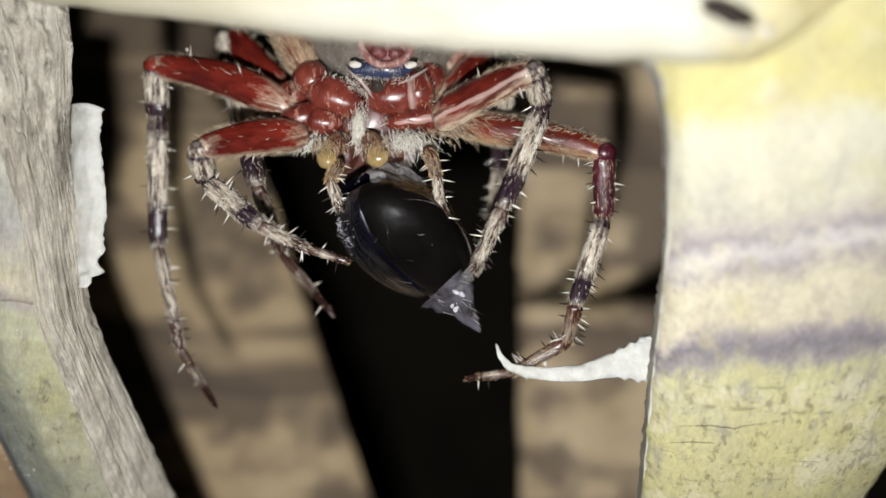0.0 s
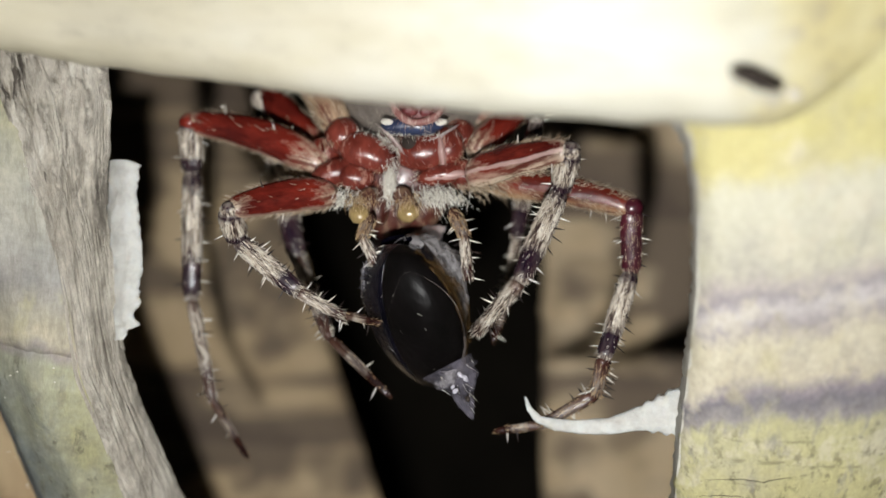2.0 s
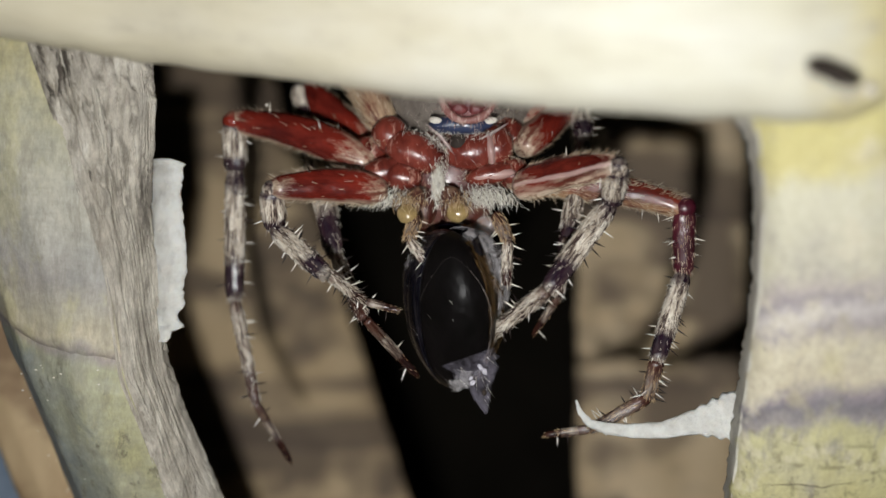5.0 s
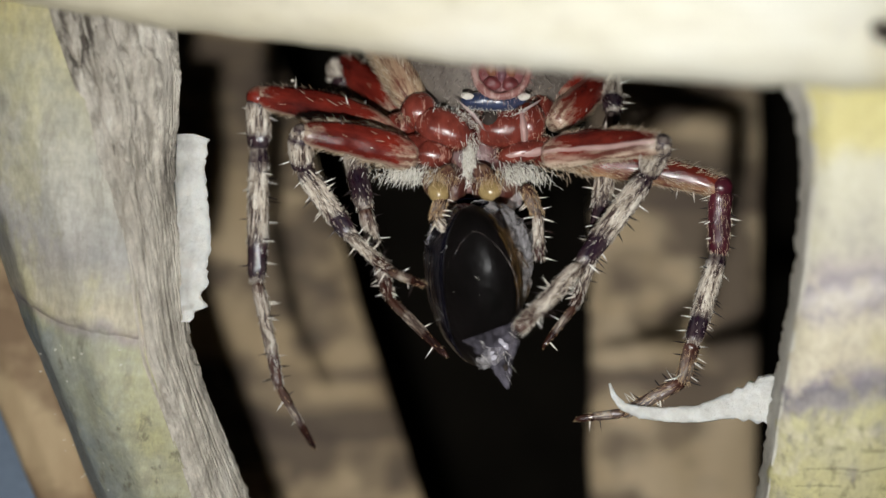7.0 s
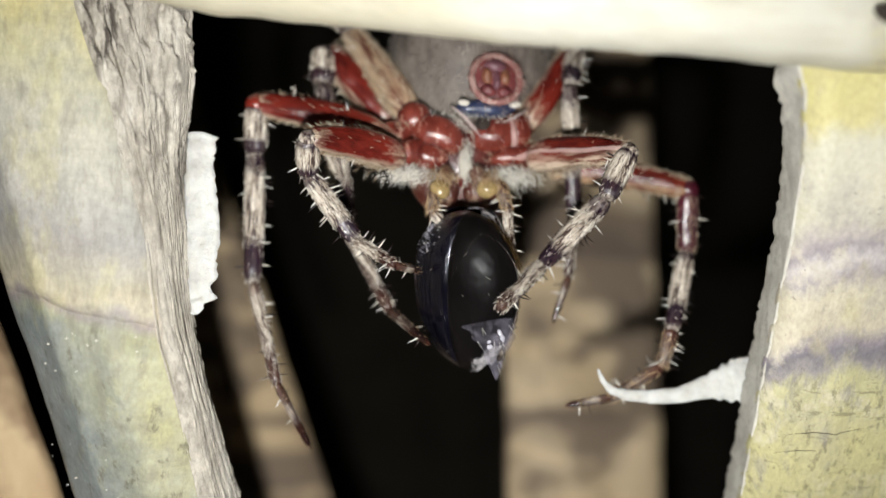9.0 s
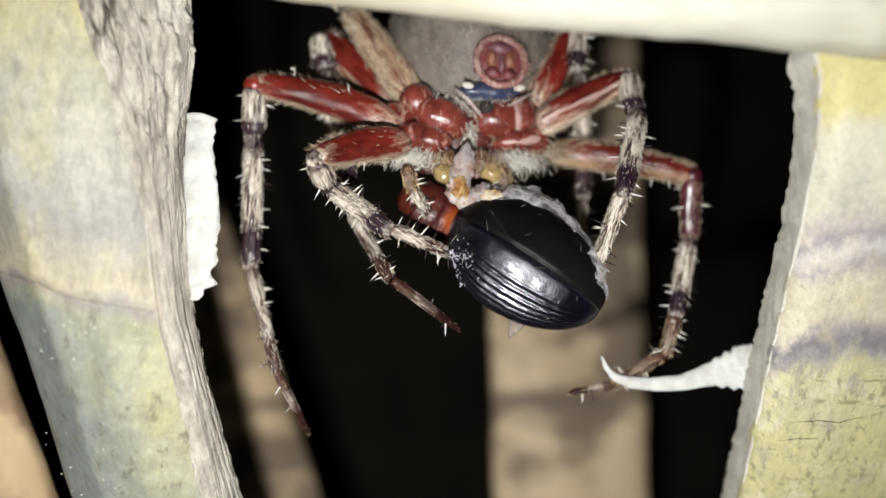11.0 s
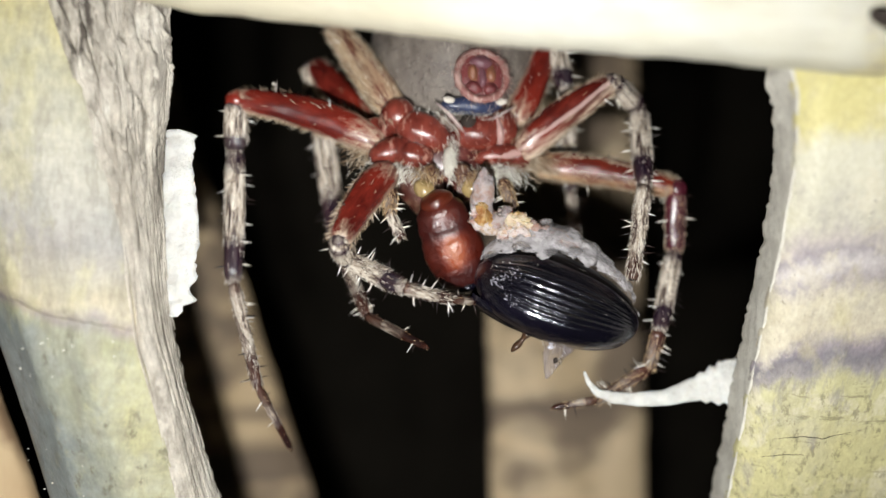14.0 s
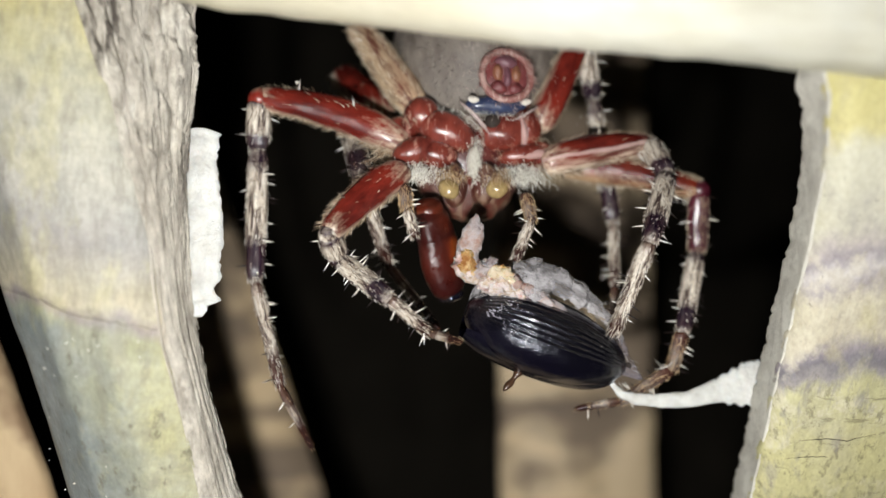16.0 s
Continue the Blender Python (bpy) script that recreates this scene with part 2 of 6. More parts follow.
def cuticle_material(name, a, b, patch, cover, rough=0.28):
    """Glossy shell, with a bloom of pale hair scales."""
    n = Net(name, rough, 0.6)
    c = n.ramp(n.noise(900, (1, 1, 0.4), 5), [(0.3, a), (0.7, b)])
    scales = n.ramp(n.noise(1500, (1, 1, 0.25), 6, 0.75), [(1 - cover, 0.0), (1.05 - cover, 1.0)])
    n.colour(n.mix(n.math("MULTIPLY", scales, 0.8), c, patch))
    n.rough(n.mix(scales, (rough,) * 3, (0.6,) * 3))
    n.b.inputs["Coat Weight"].default_value = 0.4 if rough < .38 else 0.0
    n.b.inputs["Coat Roughness"].default_value = 0.22
    n.bump(n.math("ADD", n.noise(2600, (1, 1, 0.3), 5, 0.7), n.noise(700, (1, 1, 0.5), 4)), 0.5, 0.00014)
    return n.m


def thigh_material(name, a, b, patch, edge0, edge1, side=0.0, ridge_shine=0.0):
    """Glossy red upper leg with a pale hairy margin round the back of it, and a painted ridge highlight if asked."""
    n = Net(name, 0.3, 0.55)
    c = n.ramp(n.noise(420, (1, 1, 0.35), 6, 0.65), [(0.36, a), (0.62, b)])
    c = n.mix(n.ramp(n.noise(1800, (1, 1, 0.3), 5, 0.7), [(0.56, 0.0), (0.7, 0.6)]), c, tuple(v * .35 for v in a))
    m = n.math("ADD", n.axis(1), n.math("MULTIPLY", n.math("SUBTRACT", n.noise(1500, (1, 1, 0.2), 5, 0.7), 0.5), 0.0016))
    m = n.math("ADD", m, n.math("MULTIPLY", n.axis(0), side))
    margin = n.ramp(span(n, edge0, edge1, m), [(0.0, 0.0), (1.0, 1.0)])
    # fur creeps over the part next to the body
    foot = n.math("ADD", n.axis(2, "Generated"), n.math("MULTIPLY", n.math("SUBTRACT", n.noise(1300, (1, 1, 0.3), 6, 0.75), 0.5), 1.1))
    margin = n.math("MAXIMUM", margin, n.ramp(foot, [(0.0, 0.75), (0.26, 0.0)]))
    margin = n.math("MAXIMUM", margin, n.ramp(foot, [(0.90, 0.0), (1.1, 0.6)]))
    pale = n.ramp(n.noise(1600, (1, 1, 0.2), 5, 0.7), [(0.42, (0.14, 0.06, 0.035)), (0.52, patch), (0.7, tuple(min(.85, v * 1.35) for v in patch))])
    c = n.mix(margin, c, pale)
    # highlight along the ridge, painted as a wavering pale pink line
    if ridge_shine:
        x = n.math("ADD", n.axis(0), n.math("MULTIPLY", n.math("SUBTRACT", n.noise(400, (1, 1, 0.5), 4), 0.5), 0.0007))
        off = n.math("ABSOLUTE", n.math("ADD", x, 0.0001))
        line = n.ramp(span(n, 0, ridge_shine, off), [(0.35, 0.62), (0.8, 0.0)])
        c = n.mix(line, c, (0.62, 0.44, 0.40))
    n.colour(c)
    n.rough(n.mix(margin, (0.25,) * 3, (0.65,) * 3))
    n.b.inputs["Coat Weight"].default_value = 0.35
    n.b.inputs["Coat Roughness"].default_value = 0.2
    n.bump(n.math("ADD", n.noise(2400, (1, 1, 0.25), 5, 0.7), n.noise(650, (1, 1, 0.5), 4)), 0.55, 0.00016)
    return n.m


def shin_material(name, red, bands):
    """Hairy lower leg: pale scales over dark shell, dark bands along it."""
    n = Net(name, 0.5, 0.5)
    z = n.math("ADD", n.axis(2, "Generated"), n.math("MULTIPLY", n.math("SUBTRACT", n.noise(700, (1, 1, 1), 4), 0.5), 0.16))
    band = n.ramp(z, bands)
    dark = n.ramp(n.noise(1100, (1, 1, 0.2), 5, 0.7), [(0.36, (.2 * red[0], .3 * red[1], .5 * red[2])), (0.56, tuple(.5 * v for v in red)), (0.74, red)])
    pale = n.ramp(n.noise(2100, (1, 1, 0.16), 6, 0.75), [(0.44, (0.04, 0.02, 0.016)), (0.51, (0.50, 0.42, 0.33)), (0.63, (0.86, 0.81, 0.71))])
    n.colour(n.mix(band, dark, pale))
    n.rough(n.mix(band, (0.17,) * 3, (0.65,) * 3))
    n.bump(n.noise(2600, (1, 1, 0.15), 5, 0.7), 0.6, 0.00015)
    return n.m


def hair_material(name, a, b, rough=0.5):
    n = Net(name, rough, 0.4)
    g = n.node("ShaderNodeNewGeometry")
    n.colour(n.ramp(g.outputs["Random Per Island"], [(0.0, a), (1.0, b)]))
    return n.m


def plain(name, colour, rough=0.5, spec=0.5, vary=0.25, scale=900):
    n = Net(name, rough, spec)
    dark = tuple(v * (1 - vary) for v in colour)
    n.colour(n.ramp(n.noise(scale, (1, 1, 1), 5), [(0.3, dark), (0.7, colour)]))
    n.bump(n.noise(scale * 3, (1, 1, 1), 4), 0.25, 0.0001)
    return n.m


STALK_R, STALK_L, BARK = stalk_right_material(), stalk_left_material(), bark_material()
LEAF = blade_material()
SIDE = leaf_material("stalk_side", (0.50, 0.475, 0.41), (0.68, 0.655, 0.57), (0.33, 0.30, 0.24), 300, 0.6)
# DEEP_DIM is DEEP darkened, the left stalk's weaker light put into its colour
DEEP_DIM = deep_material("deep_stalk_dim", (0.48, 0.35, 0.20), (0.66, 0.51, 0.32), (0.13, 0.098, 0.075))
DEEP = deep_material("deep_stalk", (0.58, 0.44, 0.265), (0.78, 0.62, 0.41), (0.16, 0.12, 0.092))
ORANGE = deep_material("brown_leaf", (0.36, 0.25, 0.14), (0.52, 0.40, 0.24), (0.19, 0.12, 0.07))
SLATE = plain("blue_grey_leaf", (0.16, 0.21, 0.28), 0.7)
PITH = pith_material()
DARK = plain("dark_depth", (0.033, 0.028, 0.021), 0.9, 0.1, 0.5, 60)
KNOT = plain("knot", (0.03, 0.02, 0.014), 0.8)
RED = cuticle_material("red_cuticle", (0.055, 0.008, 0.006), (0.135, 0.020, 0.013), (0.42, 0.26, 0.17), 0.42, 0.36)
THIGH_RED = thigh_material("thigh_red", (0.075, 0.008, 0.006), (0.24, 0.027, 0.016), (0.62, 0.52, 0.38), -0.1, 1.0, -0.9)
THIGH_PALE = thigh_material("thigh_pale", (0.065, 0.008, 0.006), (0.21, 0.027, 0.016), (0.66, 0.53, 0.40), -1.2, 0.5, 0.8, 0.3)
THIGH_FUR = thigh_material("thigh_fur", (0.06, 0.008, 0.005), (0.17, 0.026, 0.014), (0.58, 0.44, 0.28), -2.4, -0.3)
THIGH_GOLD = thigh_material("thigh_gold", (0.075, 0.009, 0.006), (0.20, 0.026, 0.012), (0.52, 0.35, 0.19), -.9, 1.3, 1.3)
# COXA patches: pale flecks, with the hips' pink reflection painted in too
COXA = cuticle_material("coxa_cuticle", (0.085, 0.014, 0.010), (0.25, 0.05, 0.033), (0.50, 0.27, 0.20), 0.42, 0.24)
FURRY_RED = cuticle_material("furry_red", (0.045, 0.010, 0.007), (0.11, 0.028, 0.017), (0.20, 0.12, 0.075), 0.5, 0.4)
ROSE = cuticle_material("rosy_shin", (0.026, 0.004, 0.008), (0.095, 0.012, 0.024), (0.28, 0.14, 0.11), 0.30, 0.3)
SHIN = shin_material("banded_shin", (0.055, 0.021, 0.036), [(0.0, 0.3), (0.10, 0.15), (0.2, 0.9), (0.45, 1.0), (0.64, 0.9), (0.74, 0.03), (0.93, 0.05), (1.0, 0.5)])
FOOT = shin_material("banded_foot", (0.10, 0.028, 0.018), [(0.0, 0.05), (0.14, 0.55), (0.3, 0.85), (0.6, 0.75), (0.74, 0.08), (1.0, 0.05)])
FOOT_PALE = shin_material("pale_foot", (0.10, 0.028, 0.018), [(0.0, 0.1), (0.12, 0.8), (0.62, 1.0), (0.78, 0.4), (0.9, 0.1), (1.0, 0.1)])
TOE = shin_material("brown_toe", (0.085, 0.028, 0.016), [(0.0, 0.0), (0.25, 0.1), (0.38, 0.6), (0.55, 0.5), (0.66, 0.0), (1.0, 0.0)])
FOOT_DARK = shin_material("dark_foot", (0.10, 0.028, 0.018), [(0.0, 0.0), (0.3, 0.12), (0.6, 0.3), (1.0, 0.2)])
PALE_HAIR = hair_material("pale_hair", (0.36, 0.28, 0.20), (0.94, 0.90, 0.82))
LEG_HAIR = Net("leg_hair", 0.5, 0.4)
LEG_HAIR.colour(LEG_HAIR.ramp(LEG_HAIR.node("ShaderNodeNewGeometry").outputs["Random Per Island"], [(0.0, (0.03, 0.018, 0.016)), (0.34, (0.10, 0.055, 0.035)), (0.40, (0.52, 0.44, 0.34)), (1.0, (0.92, 0.88, 0.79))]))
LEG_HAIR = LEG_HAIR.m
THIGH_HAIR = hair_material("thigh_hair", (0.26, 0.15, 0.07), (0.80, 0.70, 0.54))
GOLD_HAIR = hair_material("gold_hair", (0.26, 0.14, 0.06), (0.72, 0.55, 0.33))
WHITE_HAIR = hair_material("white_hair", (0.62, 0.58, 0.48), (0.95, 0.93, 0.86))
SPINE = Net("spine", 0.35, 0.5)
SPINE.colour(SPINE.ramp(SPINE.node("ShaderNodeNewGeometry").outputs["Random Per Island"], [(0.0, (0.012, 0.008, 0.008)), (0.40, (0.03, 0.018, 0.015)), (0.46, (0.80, 0.74, 0.62)), (1.0, (0.96, 0.94, 0.88))]))
SPINE = SPINE.m
GREY = cuticle_material("grey_abdomen", (0.105, 0.085, 0.07), (0.21, 0.18, 0.15), (0.38, 0.34, 0.29), 0.4, 0.6)
BLUE = plain("dark_blue_fold", (0.035, 0.05, 0.11), 0.3, 0.6, 0.4)
PINK = cuticle_material("pink_ring", (0.20, 0.07, 0.06), (0.34, 0.16, 0.135), (0.46, 0.31, 0.27), 0.5, 0.55)
MAROON = cuticle_material("maroon_spinnerets", (0.10, 0.018, 0.02), (0.22, 0.05, 0.048), (0.33, 0.16, 0.14), 0.4, 0.5)
OCHRE = plain("ochre_spot", (0.24, 0.095, 0.05), 0.5)
PLUM = plain("plum_spot", (0.17, 0.07, 0.085), 0.5)
OLIVE = plain("olive_lobe", (0.42, 0.30, 0.13), 0.22, 0.6, 0.5, 700)
BONE = plain("bone_white", (0.72, 0.67, 0.58), 0.5)
ROSY_WHITE = plain("rosy_white", (0.50, 0.31, 0.28), 0.32)
MEMBRANE_PALE = plain("pale_skin", (0.58, 0.46, 0.43), 0.45, 0.4, 0.45, 1300)


def shell_material():
    n = Net("black_shell", 0.2, 0.7)
    n.colour(n.ramp(n.noise(300, (0.4, 1, 1), 4), [(0.3, (0.002, 0.002, 0.003)), (0.7, (0.005, 0.004, 0.009))]))
    n.rough(n.ramp(n.noise(700, (0.5, 1, 1), 5), [(0.3, 0.13), (0.7, 0.25)]))
    n.b.inputs["Coat Weight"].default_value = 0.8
    n.b.inputs["Coat Roughness"].default_value = 0.16
    n.b.inputs["Coat Tint"].default_value = (0.86, 0.88, 1.0, 1)
    n.bump(n.math("ADD", n.noise(1600, (0.3, 1, 1), 5), n.math("MULTIPLY", n.noise(900, (0.8, 1, 1), 6, 0.8), 1.2)), 0.5, 0.00014)
    return n.m


def dull_shell_material():
    """Smooth wing case under a film of dried silk."""
    n = Net("dull_black_shell", 0.35, 0.09)
    n.colour(n.ramp(n.noise(260, (0.5, 1, 1), 5), [(0.3, (0.0028, 0.0026, 0.0023)), (0.75, (0.0075, 0.0058, 0.006))]))
    n.rough(n.ramp(n.noise(500, (0.6, 1, 1), 6, 0.7), [(0.3, 0.26), (0.7, 0.5)]))
    n.bump(n.noise(900, (0.5, 1, 1), 5), 0.2, 0.0001)
    return n.m


def thorax_material():
    """Amber shield with dark red joints and margins."""
    n = Net("amber_thorax", 0.3, 0.6)
    wave = n.math("MULTIPLY", n.math("SUBTRACT", n.noise(420, (1, 1, 1), 4), 0.5), 0.16)
    x = n.math("ADD", n.axis(0, "Generated"), wave)
    band = n.ramp(x, [(0.0, 0.0), (0.16, 0.3), (0.28, 0.15), (0.34, 0.02), (0.42, 0.7), (0.55, 1.0), (0.68, 0.7), (0.80, 0.02), (1.0, 0.0)])
    z = n.math("ABSOLUTE", n.math("SUBTRACT", n.math("ADD", n.axis(2, "Generated"), wave), 0.5))
    mid = n.ramp(z, [(0.04, 1.0), (0.30, 0.12)])
    fac = n.math("MULTIPLY", band, mid)
    n.colour(n.ramp(fac, [(0.0, (0.032, 0.004, 0.003)), (0.3, (0.11, 0.014, 0.005)), (0.65, (0.26, 0.050, 0.009)), (1.0, (0.30, 0.075, 0.012))]))
    n.rough(n.ramp(n.noise(800), [(0.3, 0.24), (0.7, 0.5)]))
    n.bump(n.math("ADD", n.noise(1400, (1, 1, 1), 5), n.noise(380, (1, 1, 1), 4)), 0.6, 0.0002)
    return n.m


def tissue_material(name, stops, scale=560):
    n = Net(name, 0.16, 0.6)
    n.colour(n.ramp(n.noise(scale, (1, 1, 1), 6, 0.65), stops))
    n.b.inputs["Subsurface Weight"].default_value = 0.35
    n.b.inputs["Subsurface Radius"].default_value = (0.0006, 0.0003, 0.0002)
    n.b.inputs["Subsurface Scale"].default_value = 1.0
    n.bump(n.noise(1500, (1, 1, 1), 6, 0.7), 0.7, 0.0003)
    return n.m


def silk_material(name, colour, lo, hi, rough=0.35):
    n = Net(name, rough, 0.6)
    n.colour(n.ramp(n.noise(900, (1, 1, 1), 5), [(0.3, tuple(v * .7 for v in colour)), (0.7, colour)]))
    n.put(n.b.inputs["Alpha"], n.ramp(n.noise(330, (0.6, 1, 1), 6, 0.6), [(0.40, lo), (0.47, hi), (0.50, hi), (0.56, lo), (0.64, hi * .8)]))
    n.bump(n.noise(1100, (0.5, 1, 1), 6, 0.7), 1.0, 0.0005)
    return n.m


SILK_RIM = silk_material("rim_silk", (0.34, 0.29, 0.27), 0.08, 0.6, 0.12)
SHELL, SHELL_DULL = shell_material(), dull_shell_material()
SILK_PALE = silk_material("silver_silk", (0.66, 0.63, 0.64), 0.22, 0.75, 0.08)
# GLINT: pale gloss for silk shreds, and for glints modelled as beads
GLINT = plain("glint_silk", (0.62, 0.60, 0.66), 0.07, 0.8, 0.3)
MEMBRANE = silk_material("brown_membrane", (0.15, 0.085, 0.03), 0.05, 0.5, 0.12)
SILK = silk_material("grey_silk", (0.40, 0.37, 0.45), 0.04, 0.22, 0.07)
FILM = silk_material("thin_silk_film", (0.42, 0.38, 0.38), 0.0, 0.035, 0.15)
STUMP = plain("brown_stump", (0.055, 0.026, 0.012), 0.35)
AMBER = cuticle_material("amber_thorax", (0.03, 0.004, 0.002), (0.12, 0.018, 0.006), (0.26, 0.07, 0.015), 0.40, 0.3)
TISSUE = tissue_material("pink_tissue", [(0.34, (0.24, 0.12, 0.10)), (0.43, (0.46, 0.32, 0.28)), (0.5, (0.60, 0.53, 0.51)), (0.57, (0.46, 0.34, 0.24)), (0.66, (0.66, 0.60, 0.59))])
YOLK = tissue_material("orange_tissue", [(0.36, (0.26, 0.11, 0.03)), (0.48, (0.48, 0.30, 0.12)), (0.6, (0.60, 0.50, 0.36))])
LYMPH = tissue_material("white_tissue", [(0.36, (0.20, 0.15, 0.15)), (0.5, (0.40, 0.35, 0.34)), (0.62, (0.34, 0.22, 0.18))])


# ---- mesh helpers ----
def vec(x, y, z):
    return Vector((x, y, z)) * MM


def link_mesh(name, me, mat, parent, label, smooth=True, at=None):
    for m in (mat if isinstance(mat, (list, tuple)) else (mat,)):
        me.materials.append(m)
    if smooth:
        me.shade_smooth()
    ob = new(name, me)
    ob.parent = parent
    if at is not None:
        ob.location = at
    if label:
        tagged(ob, label)
    return ob


def part(name, bm, mat, parent=None, label="", smooth=True, at=None):
    me = bpy.data.meshes.new(name)
    bm.normal_update()
    bm.to_mesh(me)
    bm.free()
    return link_mesh(name, me, mat, parent, label, smooth, at)


def loft(rings, closed=True, caps=True):
    """A skin over rings of points (mm)."""
    bm = bmesh.new()
    rows = [[bm.verts.new(vec(*p)) for p in ring] for ring in rings]
    n = len(rows[0])
    for a, b in zip(rows, rows[1:]):
        for i in range(n if closed else n - 1):
            j = (i + 1) % n
            bm.faces.new((a[i], a[j], b[j], b[i]))
    if caps and closed:
        bm.faces.new(rows[0][::-1])
        bm.faces.new(rows[-1])
    bmesh.ops.recalc_face_normals(bm, faces=bm.faces)
    return bm


def lerp_rows(rows, k):
    """Values of the rows (k, a, b, ...) at k, straight between them."""
    for r, s in zip(rows, rows[1:]):
        if k <= s[0] or s is rows[-1]:
            f = (k - r[0]) / (s[0] - r[0])
            return [a + (b - a) * f for a, b in zip(r[1:], s[1:])]


def dense(points, n):
    """n points along an open polyline of (x, y), evenly."""
    d = [0]
    for a, b in zip(points, points[1:]):
        d.append(d[-1] + math.hypot(b[0] - a[0], b[1] - a[1]))
    rows = [(s, *p) for s, p in zip(d, points)]
    return [tuple(lerp_rows(rows, d[-1] * k / (n - 1))) for k in range(n)]


def fbm(x, y, z, octaves=4):
    return noise.fractal((x, y, z), 0.7, 2.1, octaves)


def blob(centre, radii, turn=(0, 0, 0), seg=24, rough=0.0, freq=0.8, seed=0.0, squeeze=0.0):
    """A lumpy egg (mm). squeeze narrows it towards its +x end."""
    bm = bmesh.new()
    bmesh.ops.create_uvsphere(bm, u_segments=seg, v_segments=max(8, seg * 2 // 3), radius=1)
    m = pose(0, 0, 0, *turn)
    for v in bm.verts:
        p = v.co.copy()
        k = 1 - squeeze * (p.x + 1) / 2
        p = Vector((p.x * radii[0], p.y * radii[1] * k, p.z * radii[2] * k))
        if rough:
            p *= 1 + rough * fbm(p.x * freq + seed, p.y * freq, p.z * freq)
        v.co = (m @ p + Vector(centre)) * MM
    return bm


def spikes(name, rows, mat, parent, label="", at=None):
    """Hairs: rows of (foot, way, length, radius) in mm, each a thin three-sided cone."""
    verts, faces = [], []
    for foot, way, length, radius in rows:
        foot, way = Vector(foot), Vector(way).normalized()
        side = way.orthogonal().normalized()
        other = way.cross(side)
        k = len(verts)
        mid = foot + way * length * .55
        for j in range(3):
            o = side * math.cos(j * 2.094) + other * math.sin(j * 2.094)
            verts.append(tuple((foot + o * radius) * MM))
        for j in range(3):
            o = side * math.cos(j * 2.094) + other * math.sin(j * 2.094)
            verts.append(tuple((mid + o * radius * .8) * MM))
        verts.append(tuple((foot + way * length) * MM))
        for j in range(3):
            i = (j + 1) % 3
            faces += [(k + j, k + i, k + 3 + i, k + 3 + j), (k + 3 + j, k + 3 + i, k + 6)]
    me = bpy.data.meshes.new(name)
    me.from_pydata(verts, [], faces)
    ob = link_mesh(name, me, mat, parent, label, True, at)
    tagged(ob, kind="stuff")
    return ob


# ---- the phone's lamp, carried along with the lens ----
def glow(name, colour, strength):
    n = Net(name)
    n.b.inputs["Base Color"].default_value = (0, 0, 0, 1)
    n.b.inputs["Emission Color"].default_value = (*colour, 1)
    n.b.inputs["Emission Strength"].default_value = strength
    return n.m


bm = bmesh.new()
bmesh.ops.create_circle(bm, cap_ends=True, segments=24, radius=2.0 * MM)
torch = part("phone_lamp", bm, glow("lamp_glow", (0.97, 0.97, 0.96), TORCH))
tagged(torch, "small round white phone lamp beside the lens", "lamp")


# ---- the place: dry stalks and leaves round a hollow ----
BARK_RIGHT = [(-60, -14), (-31, -23.7), (-20, -27.5), (-16, -28.84), (-12, -30.2), (-8, -31.4), (-4, -32.3), (0.4, -33.1), (8, -33.8), (12, -33.7), (14, -33.4), (17, -33.2), (22, -33.5), (60, -34.4)]
BARK_DEPTH = [(-60, 26), (-16, 4), (-12, 2), (-8, 0), (-4, -2), (4, -3), (12, -4.5), (16, -5.5), (60, -12)]
BARK_LEFT = [(-60, -17), (-20, -31.2), (-11, -33.4), (-5, -35.2), (4.5, -37), (14, -40), (21, -42.5), (60, -52)]


def tilt(z):
    """How far the stalk falls back towards its foot, and leans forward at the top."""
    return .5 * (-6 - z) if z < -6 else (-.15 * z if z > 0 else 0)


def bark_profile(z):
    (xr,), (xl,) = lerp_rows(BARK_RIGHT, z), lerp_rows(BARK_LEFT, z)
    w = xr - xl
    ye, = lerp_rows(BARK_DEPTH, z)
    edge = .2 * fbm(5, 3, z * 1.3) + .16 * noise.noise((9, 1, z * 4))
    q = tilt(z)
    return xl, w, [(xr - .4, ye + 1), (xr + edge, ye), (xr - .1 * w, ye - 1.6), (xr - .3 * w, -5.2 + q), (xr - .62 * w, -6.9 + q), (xl, -7.0 + q)]


def bark_piece():
    rings = []
    for k in range(401):
        z = -45 + 85 * k / 400
        xl, w, prof = bark_profile(z)
        ring = []
        for i, (x, y) in enumerate(dense(prof, 70)):
            u = (x - xl) / w * 9
            # ridges that follow the edge, scaly lumps above, and a few deep splits
            r = noise.noise((u * 1.1, z * .09, 2)) * .28 + noise.noise((u * 3.4, z * .2, 4)) * .18 + noise.noise((u * 8, z * .5, 8)) * .12 + noise.noise((u * 15, z * 1.6, 5)) * .08
            split = max(0, noise.noise((u * 1.4, z * .10 + 3, 11)) - .3) * 2.4
            knob = 1.2 * max(0, fbm(u * .9, z * .38, 3)) * max(0, min(1, (z - 3) / 8))
            h = (r - split + knob) * min(1, i / 5, (69 - i) / 4 + .25)
            ring.append((x + .25 * h, y - h, z))
        ring += [(xl, 2 + tilt(z), z), (xl + w - 2, 2.4 + tilt(z), z)]
        rings.append(ring)
    return loft(rings)


